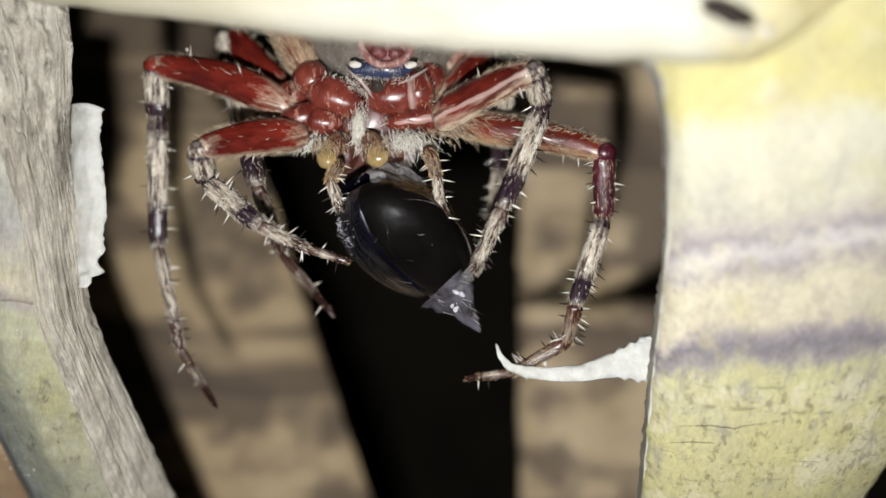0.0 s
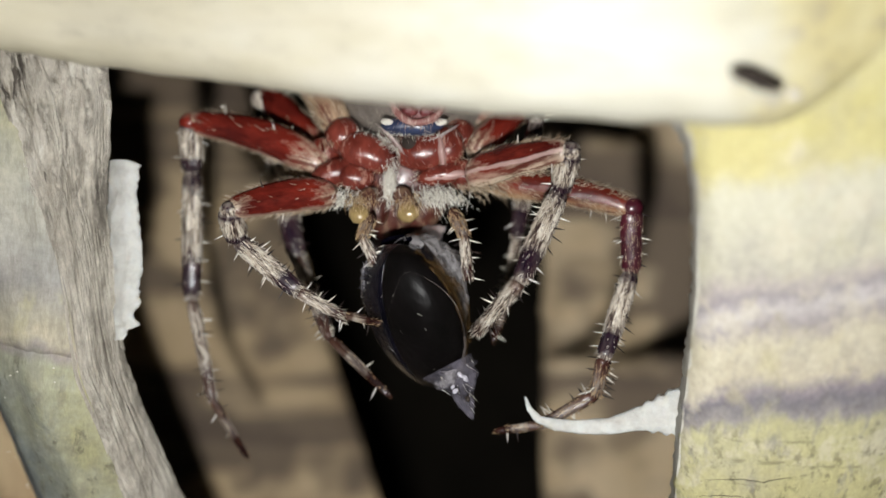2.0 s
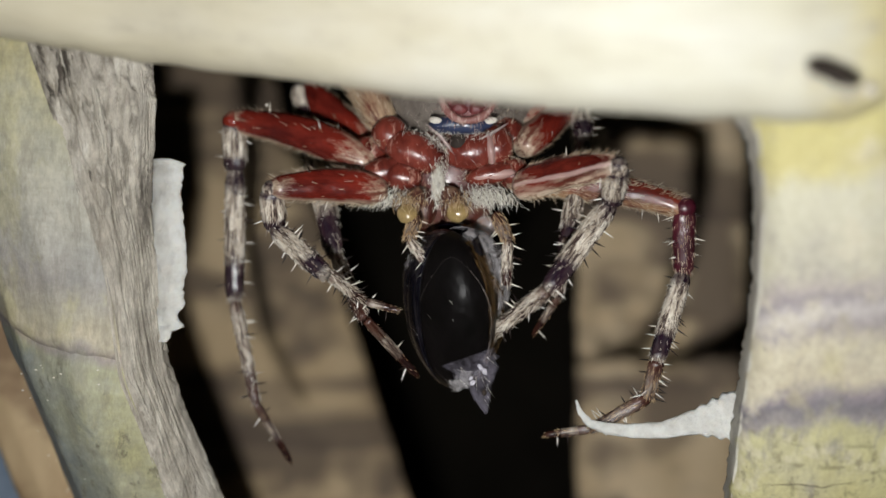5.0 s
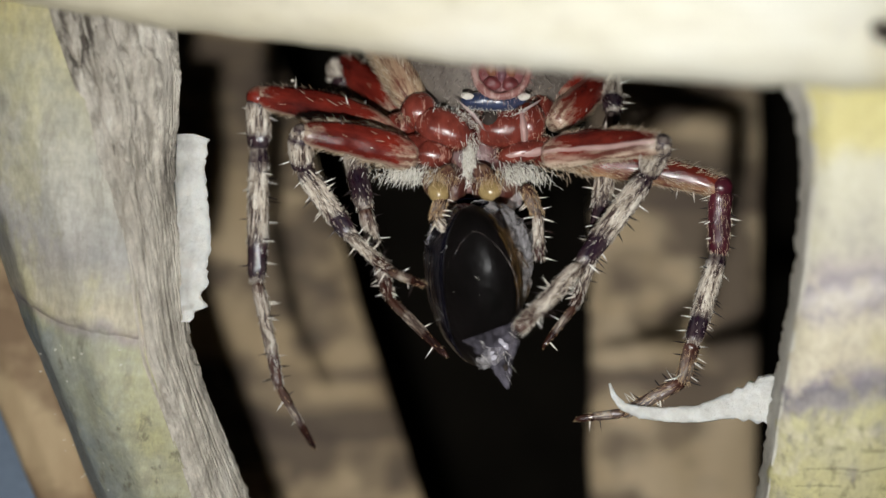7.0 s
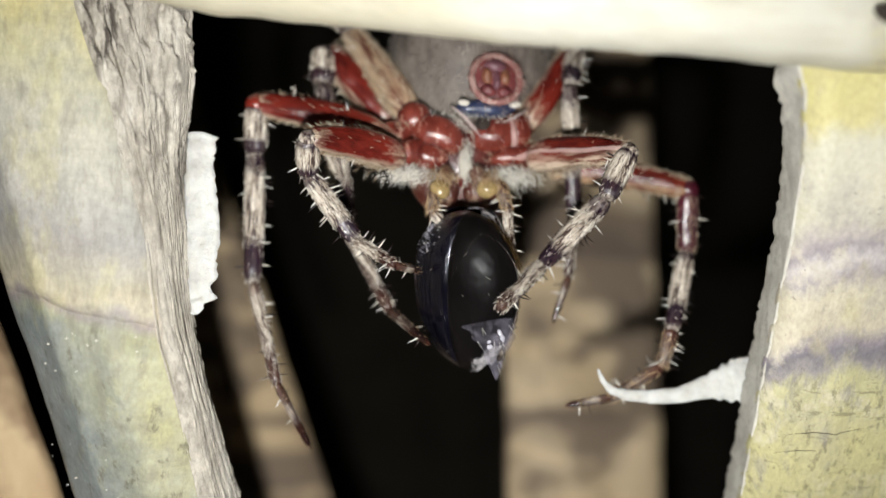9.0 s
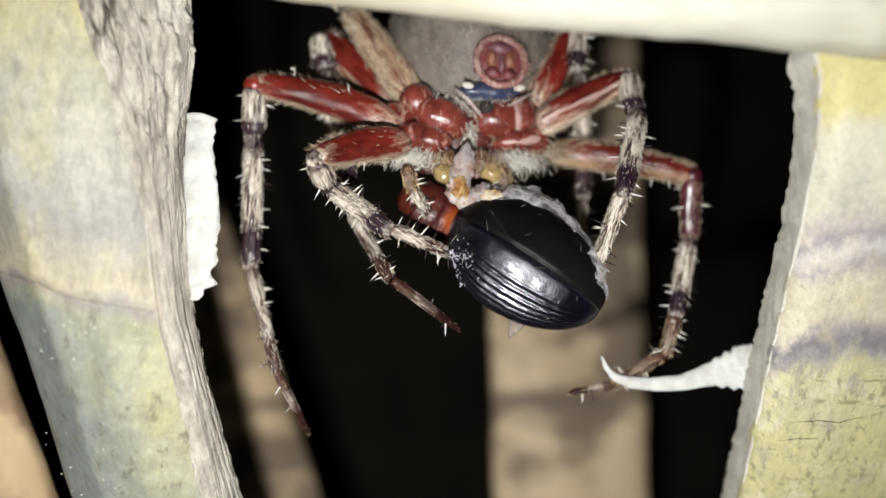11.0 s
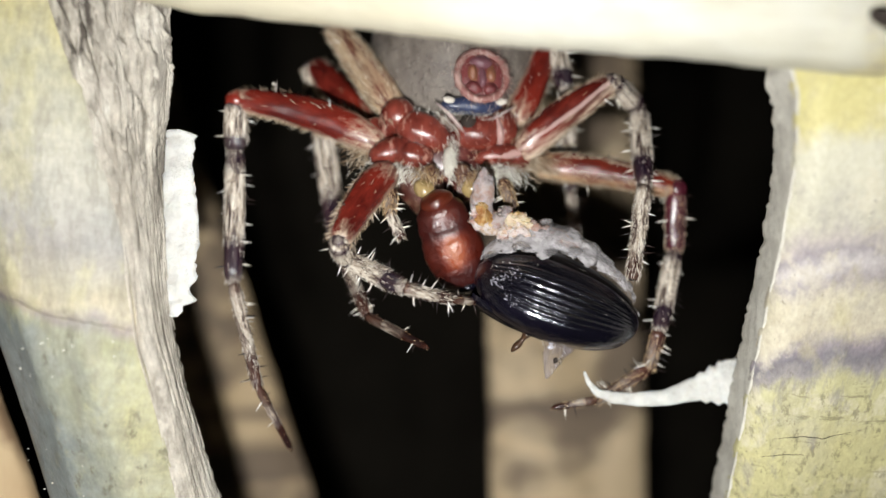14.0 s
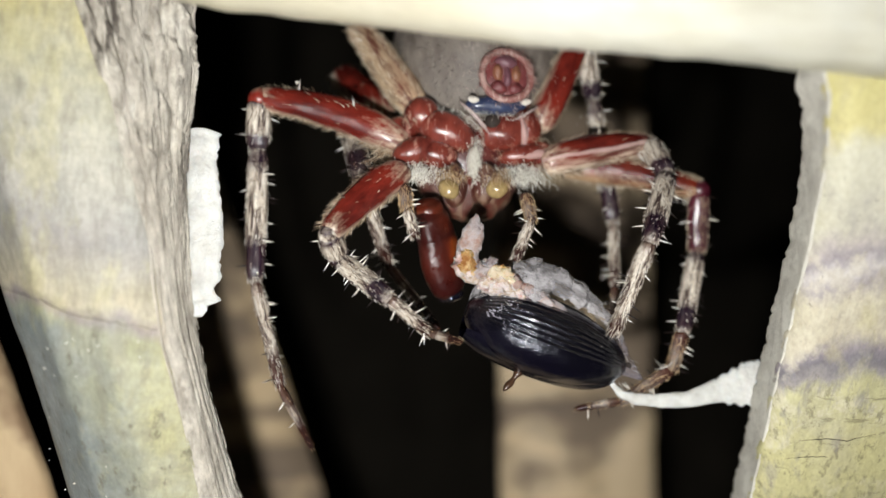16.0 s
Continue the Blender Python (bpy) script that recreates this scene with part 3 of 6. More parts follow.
def strand(u, z0, length, radius, seed):
    """A loose fibre lying along the bark."""
    rings = []
    for k in range(19):
        f = k / 18
        z = z0 + length * f
        xl, w, prof = bark_profile(z)
        row = dense(prof, 24)
        p = max(0, min(22.9, 22 * (1 - u) + 1.2 * noise.noise((seed, f * 2, 1))))
        i = int(p)
        x, y = (row[i][n] + (row[i + 1][n] - row[i][n]) * (p - i) for n in (0, 1))
        r = radius * (math.sin(math.pi * (f * .94 + .03)) ** .5) * (1 + .25 * noise.noise((seed, f * 9, 4)))
        rings.append([(x + r * math.cos(a), y - .15 - .1 * noise.noise((seed, f * 5, 9)) + r * .8 * math.sin(a), z) for a in [j * math.pi / 3 for j in range(6)]])
    return loft(rings)


bark = part("bark_edge", bark_piece(), BARK)
tagged(bark, "grey weathered fibrous bark edge running along a dry stalk", "bark")
for k in range(90):
    u = random.uniform(.06, .97)
    z0 = random.uniform(-26, 14)
    part("bark_fibre", strand(u, z0, random.uniform(4, 15), random.uniform(.04, .13), k * 3.7), BARK, bark)


def left_outline(z, step):
    xr, = lerp_rows(BARK_LEFT, z)
    xl = -46.4 + (.35 * (-8 - z) if z < -8 else -.45 * (z + 8))
    q = tilt(z)
    w = xr - xl
    return dense([(xr + .6, 1 + q), (xr + .6, -6.2 + q - step), (xr - .3 * w, -7.2 + q - step), (xr - .7 * w, -5.4 + q - step), (xl + .5, -1.2 + q - step), (xl, 0 + q), (xl + .6, 1.5 + q)], 48)


def sheath(z0, z1, step, n, ragged):
    rings = []
    for k in range(n + 1):
        z = z0 + (z1 - z0) * k / n
        # the lower end of the upper sheath is ragged and thins out
        low = math.exp(-(z - z0) / .5) if ragged else 0
        ring = []
        for x, y in left_outline(z, step * (1 - .75 * low)):
            drop = .5 * fbm(x * .25, 2, 0) - .12 * (x + 41) + .28 * max(0, -41 - x) + low * (.35 * noise.noise((x * 1.3, 4, 1)) + .2 * noise.noise((x * 4, 2, 1)))
            ring.append((x, y + .3 * fbm(x * .25, z * .12, 5) + .07 * noise.noise((x * 2, z * .5, 1)) + .03 * noise.noise((x * 6, z * 2, 3)), z + drop))
        rings.append(ring)
    return loft(rings)


left = new("dry_stalk")
left.location = vec(-41, -6, -50)
tagged(left, "dry cream and yellow stalk, blue grey below a ragged seam", "stalk", "dry stalks")
part("upper_sheath", sheath(-3.2, 45, .55, 150, True), STALK_L, left, "cream sheath with grey and yellow stains", at=-left.location)
part("lower_sheath", sheath(-50, -1.5, 0, 150, False), STALK_L, left, "blue grey and olive yellow sheath", at=-left.location)

STALK_EDGE = [(-60, 18.5), (-20, 16.3), (-9, 15.8), (0, 15.7), (3, 15.5), (9.5, 14.6), (13, 13.6), (14.8, 12.4), (15.8, 12.2), (17, 13.2), (19, 13.4), (25, 12.6), (60, 9)]
STALK_BACK = [(-60, 30), (-12, -2), (-8, -4.5), (-4, -7), (0, -9.5), (4, -12.5), (8, -15.8), (11, -17.8), (16, -21.3), (25, -27), (60, -47)]
rings, sides = [], []
for k in range(301):
    z = -50 + 90 * k / 300
    yb, = lerp_rows(STALK_BACK, z)
    x0, = lerp_rows(STALK_EDGE, z)
    xr = 36.2 + .35 * (z + 18)
    nick = .2 * fbm(3, 1, z * .9) + .2 * noise.noise((1, 5, z * 2.6)) + .12 * noise.noise((7, 5, z * 6.5)) + .4 * max(0, noise.noise((2, 9, z * .7)) - .35)
    prof = dense([(x0 + .5, yb + .5), (x0 - nick, yb), (x0 - .25, yb - 2.4), (x0 - .4, yb - 4.9)], 16)
    sides.append([(x + .1 * noise.noise((x, y * 1.5, z * .4)), y, z) for x, y in prof] + [(x0 + 2, yb - 4, z), (x0 + 2, yb + .6, z)])
    prof = dense([(x0 - .36, yb - 4.2), (x0 - .3, yb - 5.2), (x0 + .8, yb - 6.3), (x0 + 6, yb - 7.1), (x0 + 14, yb - 6.8), (xr - 1, yb - 4.6), (xr, yb - 3), (xr - .4, yb)], 56)
    rings.append([(x + .08 * noise.noise((x * .5, 3, z * 1.1)) + (.22 * fbm(4, 2, z * .5) + .1 * noise.noise((2, 8, z * 2.2)) if x < x0 + .6 else 0), y + .22 * fbm(x * .22, z * .1, 8) + .05 * noise.noise((x * 2.4, z * .35, 2)), z) for x, y in prof] + [(x0 + 1, yb - .5, z)])
right = new("dry_stalk")
right.location = vec(16, -9, -50)
tagged(right, "dry cream and yellow stalk with grey and purple bands", "stalk", "dry stalks")
part("front_face", loft(rings), STALK_R, right, at=-right.location)
part("torn_side", loft(sides), SIDE, right, "grey torn side edge with small nicks", at=-right.location)

BEAM = [(-70, 25), (-30, 18.5), (-20, 16.9), (-10, 15.1), (0, 13.8), (8, 13.3), (12, 13.3), (15.5, 13.2), (18, 13.5), (20.5, 14.6), (24, 17.2), (30, 22.5), (60, 50)]
rings = []
for k in range(161):
    x = -70 + 130 * k / 160
    z, = lerp_rows(BEAM, x)
    z += .12 * fbm(x * .3, 1, 1) + .05 * noise.noise((x * 1.6, 4, 2))
    back = max(0, min(11, (2 - x) * .33)) + max(0, min(1.8, (x - 13) * .2))
    prof = dense([(-25.5, 2.2), (-27, .5), (-28.6, 0), (-30.4, .15), (-32, 1.3), (-34, 5), (-37.5, 13), (-41, 28)], 30)
    ring = [(x, y + back + .25 * fbm(x * .1, h * .3, 3), z + h + .05 * noise.noise((x * .4, h * 2, 6))) for y, h in prof]
    rings.append(ring + [(x, -36 + back, z + 28), (x, -31 + back, z + 13), (x, -28 + back, z + 5)])
beam = new("leaf_blade")
beam.location = vec(0, -30, 14)
tagged(beam, "pale dry leaf blade bending over the hollow", "leaf")
part("blade", loft(rings), LEAF, beam, at=-beam.location)
part("knot", blob((15.5, -33.2, 15.4), (1.75, .9, .5), (0, 22, 0), 20, .25, 1.2), KNOT, beam, "small dark brown knot hole", at=-beam.location)
part("gleam_drop", blob((18.3, -31.2, 14.9), (.45, .3, .4), (0, 0, 0), 12), BONE, beam, "tiny shiny resin drop", at=-beam.location)


def deep_stalk(left_edge, right_edge, y, seed, joints, mat, label):
    """A stalk deep in the hollow, in sections that wrap over one another at the joints."""
    stalk = new("dry_stalk")
    stalk.location = vec(.5 * (left_edge(-95) + right_edge(-95)), y, -95)
    tagged(stalk, label, "stalk", "dry stalks")
    ends = [-95] + joints + [95]
    for z0, z1 in zip(ends, ends[1:]):
        rings = []
        n = max(12, int((z1 - z0) / 1.5))
        for k in range(n + 1):
            z = z0 + (z1 - z0 + .8) * k / n
            lip = .35 * math.exp(-(z - z0) / 1.2) if z0 > -95 else 0
            a, b = left_edge(z) - lip, right_edge(z) + lip
            prof = dense([(a + .6, y + 4), (a, y + 1.5), (a + .1 * (b - a), y + .2), (a + .5 * (b - a), y - .6), (a + .9 * (b - a), y + .2), (b, y + 1.5), (b - .6, y + 4)], 30)
            rings.append([(x + .35 * fbm(2, seed, z * .08), q - lip + .35 * fbm(x * .12, z * .06, seed), z + .4 * noise.noise((x * .4, seed, 1)) * (k == 0)) for x, q in prof])
        part("stalk_section", loft(rings), mat, stalk, at=-stalk.location)


BROWN_STALK = "brown mottled dry stalk standing deep in the hollow"
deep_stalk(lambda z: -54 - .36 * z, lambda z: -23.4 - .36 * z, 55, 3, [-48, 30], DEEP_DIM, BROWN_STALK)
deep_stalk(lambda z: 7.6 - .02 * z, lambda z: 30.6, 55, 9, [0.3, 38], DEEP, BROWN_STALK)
deep_stalk(lambda z: -54.2 - .47 * (z + 12.8), lambda z: -48.6 - .42 * (z + 9), 12, 5, [6], ORANGE, "orange brown dry stalk behind the bark edge")
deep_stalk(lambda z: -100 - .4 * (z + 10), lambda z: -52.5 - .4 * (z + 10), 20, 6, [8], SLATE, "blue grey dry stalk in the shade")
# near-black sheet behind everything, standing in for unlit depth
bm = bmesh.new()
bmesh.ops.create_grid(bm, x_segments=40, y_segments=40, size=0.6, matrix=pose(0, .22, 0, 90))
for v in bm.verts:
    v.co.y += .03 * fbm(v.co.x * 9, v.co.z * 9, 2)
tagged(part("backdrop", bm, DARK), "near-black sheet standing in for the unlit depth of the hollow", "backdrop", kind="structure")


# ---- torn white pith at the bark, and the torn white fibre at the banded stalk ----
def pith_flake():
    rows = [(-2.5, -33.6, -32.3), (-2.1, -33.7, -31.9), (-1.5, -33.7, -31.8), (-1.2, -33.8, -30.7), (-.6, -33.8, -31.2), (-.1, -33.9, -31.4), (.5, -33.9, -30.9), (.9, -33.9, -30.8), (1.9, -33.9, -31.0), (3.8, -34.2, -30.7), (6.2, -34.4, -30.9), (8.5, -34.4, -31.2), (10.6, -34.4, -31.5), (12.6, -34.4, -31.3), (12.9, -34.4, -31.2), (13.3, -34.3, -32.3)]
    rings = []
    for k in range(71):
        z = -2.5 + 15.8 * k / 70
        a, b = lerp_rows(rows, z)
        a -= .75
        b += .12 + .2 * noise.noise((1, 2, z * 2.6)) + .12 * noise.noise((4, 1, z * 7))
        front = dense([(a - .6, 1.2), (a + .1, -.6), (a + .4 * (b - a), -2.2), (a + .7 * (b - a), -2.9), (b, -2.9)], 18)
        ring = [(x, y - .9 + .25 * fbm(x * .9, z * .5, 4), z) for x, y in front]
        rings.append(ring + [(b - .05, -3.4, z), (a + .5 * (b - a), -2.2, z), (a, .2, z)])
    return loft(rings)


flake = part("pith_flake", pith_flake(), PITH)
tagged(flake, "torn white papery pith flake on the bark edge", "flake")


def shred():
    mid = [(17.2, -3.6, -7.3, 2.1), (15.6, -3.4, -7.6, 2.0), (14.2, -3.2, -7.9, 1.45), (12.8, -3, -8.2, 1.0), (10.4, -2.8, -8.9, .72), (7.7, -2.6, -9.05, .62), (5.6, -2.6, -8.9, .5), (4.2, -2.5, -8.5, .36), (3.4, -2.4, -7.6, .24), (3.05, -2.3, -6.6, .08)]
    rows = [(k, *p) for k, p in enumerate(mid)]
    rings = []
    for k in range(73):
        x, y, z, w = lerp_rows(rows, 9 * k / 72)
        xa, ya, za, _ = lerp_rows(rows, min(9, 9 * k / 72 + .3))
        xb, yb, zb, _ = lerp_rows(rows, max(0, 9 * k / 72 - .3))
        d = Vector((xa - xb, 0, za - zb)).normalized()
        up = Vector((-d.z, 0, d.x))
        w *= 1 + .16 * noise.noise((k * .35, 1, 2))
        ring = []
        for j in range(12):
            c, s = math.cos(j * math.pi / 6), math.sin(j * math.pi / 6)
            p = Vector((x, y, z)) + up * (w * c) + Vector((0, s * (.16 + .12 * w) + .2 * noise.noise((x, c * 2, z)), 0))
            ring.append(tuple(p))
        rings.append(ring)
    return loft(rings)


fibre = part("torn_fibre", shred(), PITH)
tagged(fibre, "curled torn white fibre sticking out of the banded stalk", "fibre")
bm = bmesh.new()
for k in range(26):
    z = -9.5 - k * .32 + .1 * random.random()
    x0, = lerp_rows(STALK_EDGE, z)
    r = .1 + .09 * random.random()
    bmesh.ops.create_icosphere(bm, subdivisions=1, radius=r * MM, matrix=Matrix.Translation(vec(x0 + .12, -9.5 - .64 * z - .35 - .2 * random.random(), z)) @ Matrix.Diagonal((.6, 1, 1.8, 1)))
tagged(part("mould_dots", bm, KNOT, right, "row of tiny black mould dots", at=-right.location), kind="stuff")


def crack(points, width):
    """A hairline crack, a thin dark sliver in the face."""
    rows = [(k, *p) for k, p in enumerate(points)]
    rings = []
    last = len(points) - 1
    for k in range(25):
        x, z = lerp_rows(rows, last * k / 24)
        yb, = lerp_rows(STALK_BACK, z)
        x0, = lerp_rows(STALK_EDGE, z)
        across = [(x0 - .3, -5.2), (x0 + .8, -6.3), (x0 + 6, -7.1), (x0 + 14, -6.8), (x0 + 40, -5)]
        y = yb + lerp_rows(across, x)[0] + .22 * fbm(x * .22, z * .1, 8)
        w = width * math.sin(math.pi * (k + .5) / 25) * (1 + .5 * noise.noise((k * .6, 1, 1)))
        z += .12 * noise.noise((x * 1.2, 3, 3))
        rings.append([(x, y - .05, z - w), (x, y - .09, z), (x, y - .05, z + w), (x, y + .2, z)])
    return loft(rings)


for points, width in (([(17.6, -12.5), (20, -12.3), (22, -12.45), (24.6, -11.9)], .035), ([(17.0, -14.0), (19.5, -13.8), (21, -13.9)], .03), ([(25.6, 9.5), (25.9, 7.4), (25.7, 5.6)], .05)):
    part("crack", crack(points, width), KNOT, right, "fine dark crack", at=-right.location)


# pale grains and dust on the stalks
def grains(x0, x1, z0, z1, front, count, parent):
    bm = bmesh.new()
    for _ in range(count):
        x, z = random.uniform(x0, x1), random.uniform(z0, z1)
        r = random.uniform(.035, .08)
        bmesh.ops.create_icosphere(bm, subdivisions=1, radius=r * MM, matrix=Matrix.Translation(vec(x, front(x, z), z)) @ Matrix.Diagonal((1.6, .8, 1, 1)))
    ob = part("grain_dust", bm, BONE, parent, "scattered tiny white grains", at=-parent.location)
    tagged(ob, kind="stuff")


def left_front(x, z):
    row = sorted((abs(p[0] - x), p[1]) for p in left_outline(z, 0))
    return min(y for d, y in row[:4])


grains(-45, -36, -20, -4, left_front, 40, left)


# ---- the spider, head down, its underside to the front ----
BODY = Vector((-8.5, 0, 14)) * MM
spider = new("spider")
spider.location = BODY
tagged(spider, "red and grey orb spider hanging head down, feeding on a beetle", "spider")
rng = random.Random(4)


def body_part(name, bm, mat, label="", parent=None):
    ob = part(name, bm, mat, parent or spider, label, at=None if parent else -BODY)
    return ob


def segment(name, length, radius, mat, profile, hairs, bare, spines, hair_len=.8, hair_mat=None, bend=0.0, hair_r=.028):
    """One leg joint along +z from its origin, -y to the front; its hairs and spines are parts of it."""
    rings = []
    n = 22
    for k in range(n + 1):
        f = k / n
        r, = lerp_rows(profile, f)
        r *= radius
        ring = []
        for j in range(16):
            a = j * math.pi / 8
            q = r * (1 + .09 * noise.noise((math.cos(a) * 1.3, math.sin(a) * 1.3 + length, f * length * .5)) + .04 * noise.noise((math.cos(a) * 4, math.sin(a) * 4, f * length * 1.7 + length)) + .05 * math.cos(3 * a + 1.57))
            ring.append((q * math.cos(a) + bend * math.sin(f * math.pi), q * math.sin(a), f * length))
        rings.append(ring)
    ob = part(name, loft(rings), mat, spider)
    rows = []
    for _ in range(int(hairs * 1.35)):
        f, a = rng.uniform(.02, .98), rng.uniform(0, 2 * math.pi)
        if mat is SHIN and (.70 < f < .94 or f < .1) and rng.random() < .85:
            continue
        facing = -math.sin(a)
        if facing > bare and rng.random() < .98:
            continue
        r, = lerp_rows(profile, f)
        r *= radius * .97
        foot = (r * math.cos(a) + bend * math.sin(f * math.pi), r * math.sin(a), f * length)
        out = Vector((math.cos(a), math.sin(a), 0))
        way = out * (rng.uniform(.2, .9) if name == "femur" else rng.uniform(.08, .42)) + Vector((0, 0, 1)) + Vector((rng.uniform(-.2, .2), rng.uniform(-.2, .2), 0))
        rows.append((foot, way, hair_len * rng.uniform(.5, 1.25), hair_r * rng.uniform(.7, 1.3)))
    if rows:
        spikes("hair_coat", rows, hair_mat or (LEG_HAIR if mat in (SHIN, FOOT, FOOT_PALE) else THIGH_HAIR if mat is not FOOT_DARK and mat is not TOE else GOLD_HAIR), ob)
    rows = []
    for k in range(spines):
        f = rng.uniform(.08, .95)
        a = rng.choice((0, math.pi)) + rng.uniform(-.9, .9)
        r, = lerp_rows(profile, f)
        r *= radius * .9
        foot = (r * math.cos(a) + bend * math.sin(f * math.pi), r * math.sin(a), f * length)
        way = Vector((math.cos(a), math.sin(a), rng.uniform(0, .4)))
        rows.append((foot, way, rng.uniform(.75, 1.3), rng.uniform(.06, .095)))
    if rows:
        spikes("spine_coat", rows, SPINE, ob)
    return ob


THIGH = [(0, .6), (.06, .88), (.2, 1.03), (.4, 1.02), (.7, .88), (.9, .76), (.97, .68), (1, .5)]
KNEE = [(0, .8), (.12, 1.0), (.5, 1.0), (.88, .9), (1, .55)]
CALF = [(0, .6), (.07, .95), (.3, .98), (.6, 1.0), (.92, .86), (1, .5)]
SOLE = [(0, .7), (.1, .95), (.5, .85), (.92, .8), (1, .5)]
TIP = [(0, .8), (.15, 1), (.6, .85), (.9, .65), (1, .2)]


def leg(lengths, kinds):
    """The joints of a leg, from the body outwards, each to be laid by motions()."""
    return [segment(name, length, radius, mat, prof, hairs, bare, spines, hair_len, bend=bend) for length, (name, radius, mat, prof, hairs, bare, spines, hair_len, bend) in zip(lengths, kinds)]


def kinds(scale=1.0, thigh=THIGH_RED, fur=900, bare=.3, knee=None, calf=None, arch=0.0):
    s = scale
    return [("femur", 1.5 * s, thigh, THIGH, fur, bare, 5, .75, arch), ("patella", 1.08 * s, knee or SHIN, KNEE, 260, 1, 5, .6, 0), ("tibia", .92 * s, calf or SHIN, CALF, 900, 1, 17, .55, 0),
            ("metatarsus", .62 * s, FOOT, SOLE, 300, 1, 12, .55, 0), ("tarsus", .42 * s, TOE, TIP, 26, 1, 3, .3, 0)]


KINDS_D = kinds(.95, THIGH_PALE, 800, .6, arch=-.35)[:2] + [("tibia", .95, SHIN, CALF, 1000, 1, 14, .5, 0), ("metatarsus", .74, FOOT_PALE, SOLE, 620, 1, 14, .6, 0)]
KINDS_E = [("femur", 1.35, THIGH_GOLD, THIGH, 1300, .92, 8, .7, -.5), ("patella", .98, ROSE, KNEE, 300, 1, 14, .45, .0), ("tibia", .85, SHIN, CALF, 800, 1, 16, .5, 0), ("metatarsus", .72, FOOT_DARK, SOLE, 160, 1, 18, .5, 0), ("metatarsus", .64, FOOT_DARK, SOLE, 200, 1, 16, .5, 0), ("tarsus", .42, TOE, TIP, 50, 1, 2, .3, 0)]
leg_a = leg((13.83, 4.61, 12.13, 9.66, 6.8), kinds(1.0, arch=.75))
leg_a[0].matrix_basis = pose(-0.00653, -0.00150, -0.00065, -8.5, -72.6, 0.0)
leg_a[1].matrix_basis = pose(-0.01935, 0.00050, 0.00335, 166.8, 0.3, -180.0)
leg_a[2].matrix_basis = pose(-0.01933, 0.00150, -0.00089, 175.2, 0.5, 180.0)
leg_a[3].matrix_basis = pose(-0.01921, 0.00250, -0.01273, -177.0, 14.3, 180.0)
leg_a[4].matrix_basis = pose(-0.01690, 0.00200, -0.02184, 164.9, 29.4, 180.0)
leg_e = leg((13.37, 5.94, 8.39, 3.9, 5.76, 4.28), KINDS_E)
leg_e[0].matrix_basis = pose(0.00787, 0.00000, -0.00154, -166.8, 79.1, -180.0)
leg_e[1].matrix_basis = pose(0.02041, -0.00300, -0.00395, 164.7, 2.5, 180.0)
leg_e[2].matrix_basis = pose(0.02065, -0.00150, -0.00943, -165.8, -18.0, 180.0)
leg_e[3].matrix_basis = pose(0.01821, -0.00350, -0.01693, 155.8, -8.6, 180.0)
leg_e[4].matrix_basis = pose(0.01771, -0.00200, -0.02023, 174.8, -58.6, -180.0)
leg_e[5].matrix_basis = pose(0.01303, -0.00150, -0.02308, 172.9, -80.3, 180.0)
leg_b = leg((10.08, 3.77, 7.04, 4.85, 3.79), kinds(.95, arch=.4))
leg_c = leg((10.34, 3.84, 13.68, 8.69, 7.88), kinds(1.15))
leg_d = leg((10.39, 4.82, 9.66, 8.84), KINDS_D)
leg_f = leg((10.11, 6.35, 12.01, 5.77, 4.55), kinds(.9))
leg_g = leg((10.64, 4.82), kinds(1.0, THIGH_FUR, 1300, .95)[:2])
leg_g[0].matrix_basis = pose(-0.00538, -0.00100, 0.00263, -16.4, -31.1, 0.0)
leg_g[1].matrix_basis = pose(-0.01066, 0.00200, 0.01137, -12.0, -29.8, 0.0)
leg_h = leg((7.79, 7.04), kinds(.95)[:2])
leg_h[0].matrix_basis = pose(0.00611, 0.00100, 0.00385, -30.9, 39.6, 0.0)
leg_h[1].matrix_basis = pose(0.01037, 0.00500, 0.00900, -25.2, 14.1, 0.0)


# rounded skin over the knees
for joints, radius, mat in ((leg_a, 1.08, THIGH_RED), (leg_b, .82, SHIN), (leg_d, .88, SHIN), (leg_e, 1.02, ROSE), (leg_f, .85, SHIN)):
    part("knee_joint", blob((0, 0, .05), (radius, radius, radius), (0, 0, 0), 20, .08, .9, radius), mat, joints[1])


# front shield of the body: underside with hip joints round a hairy breast plate
for name, centre, radii, turn, mat in (
        ("sternum", (-8.6, -.4, 13.6), (3.6, 1.6, 3.6), (0, 0, 0), RED),
        ("carapace", (-8.7, 1.8, 12.6), (5.0, 2.6, 5.4), (0, 0, 0), FURRY_RED)):
    body_part(name, blob(centre, radii, turn, 32, .06), mat)
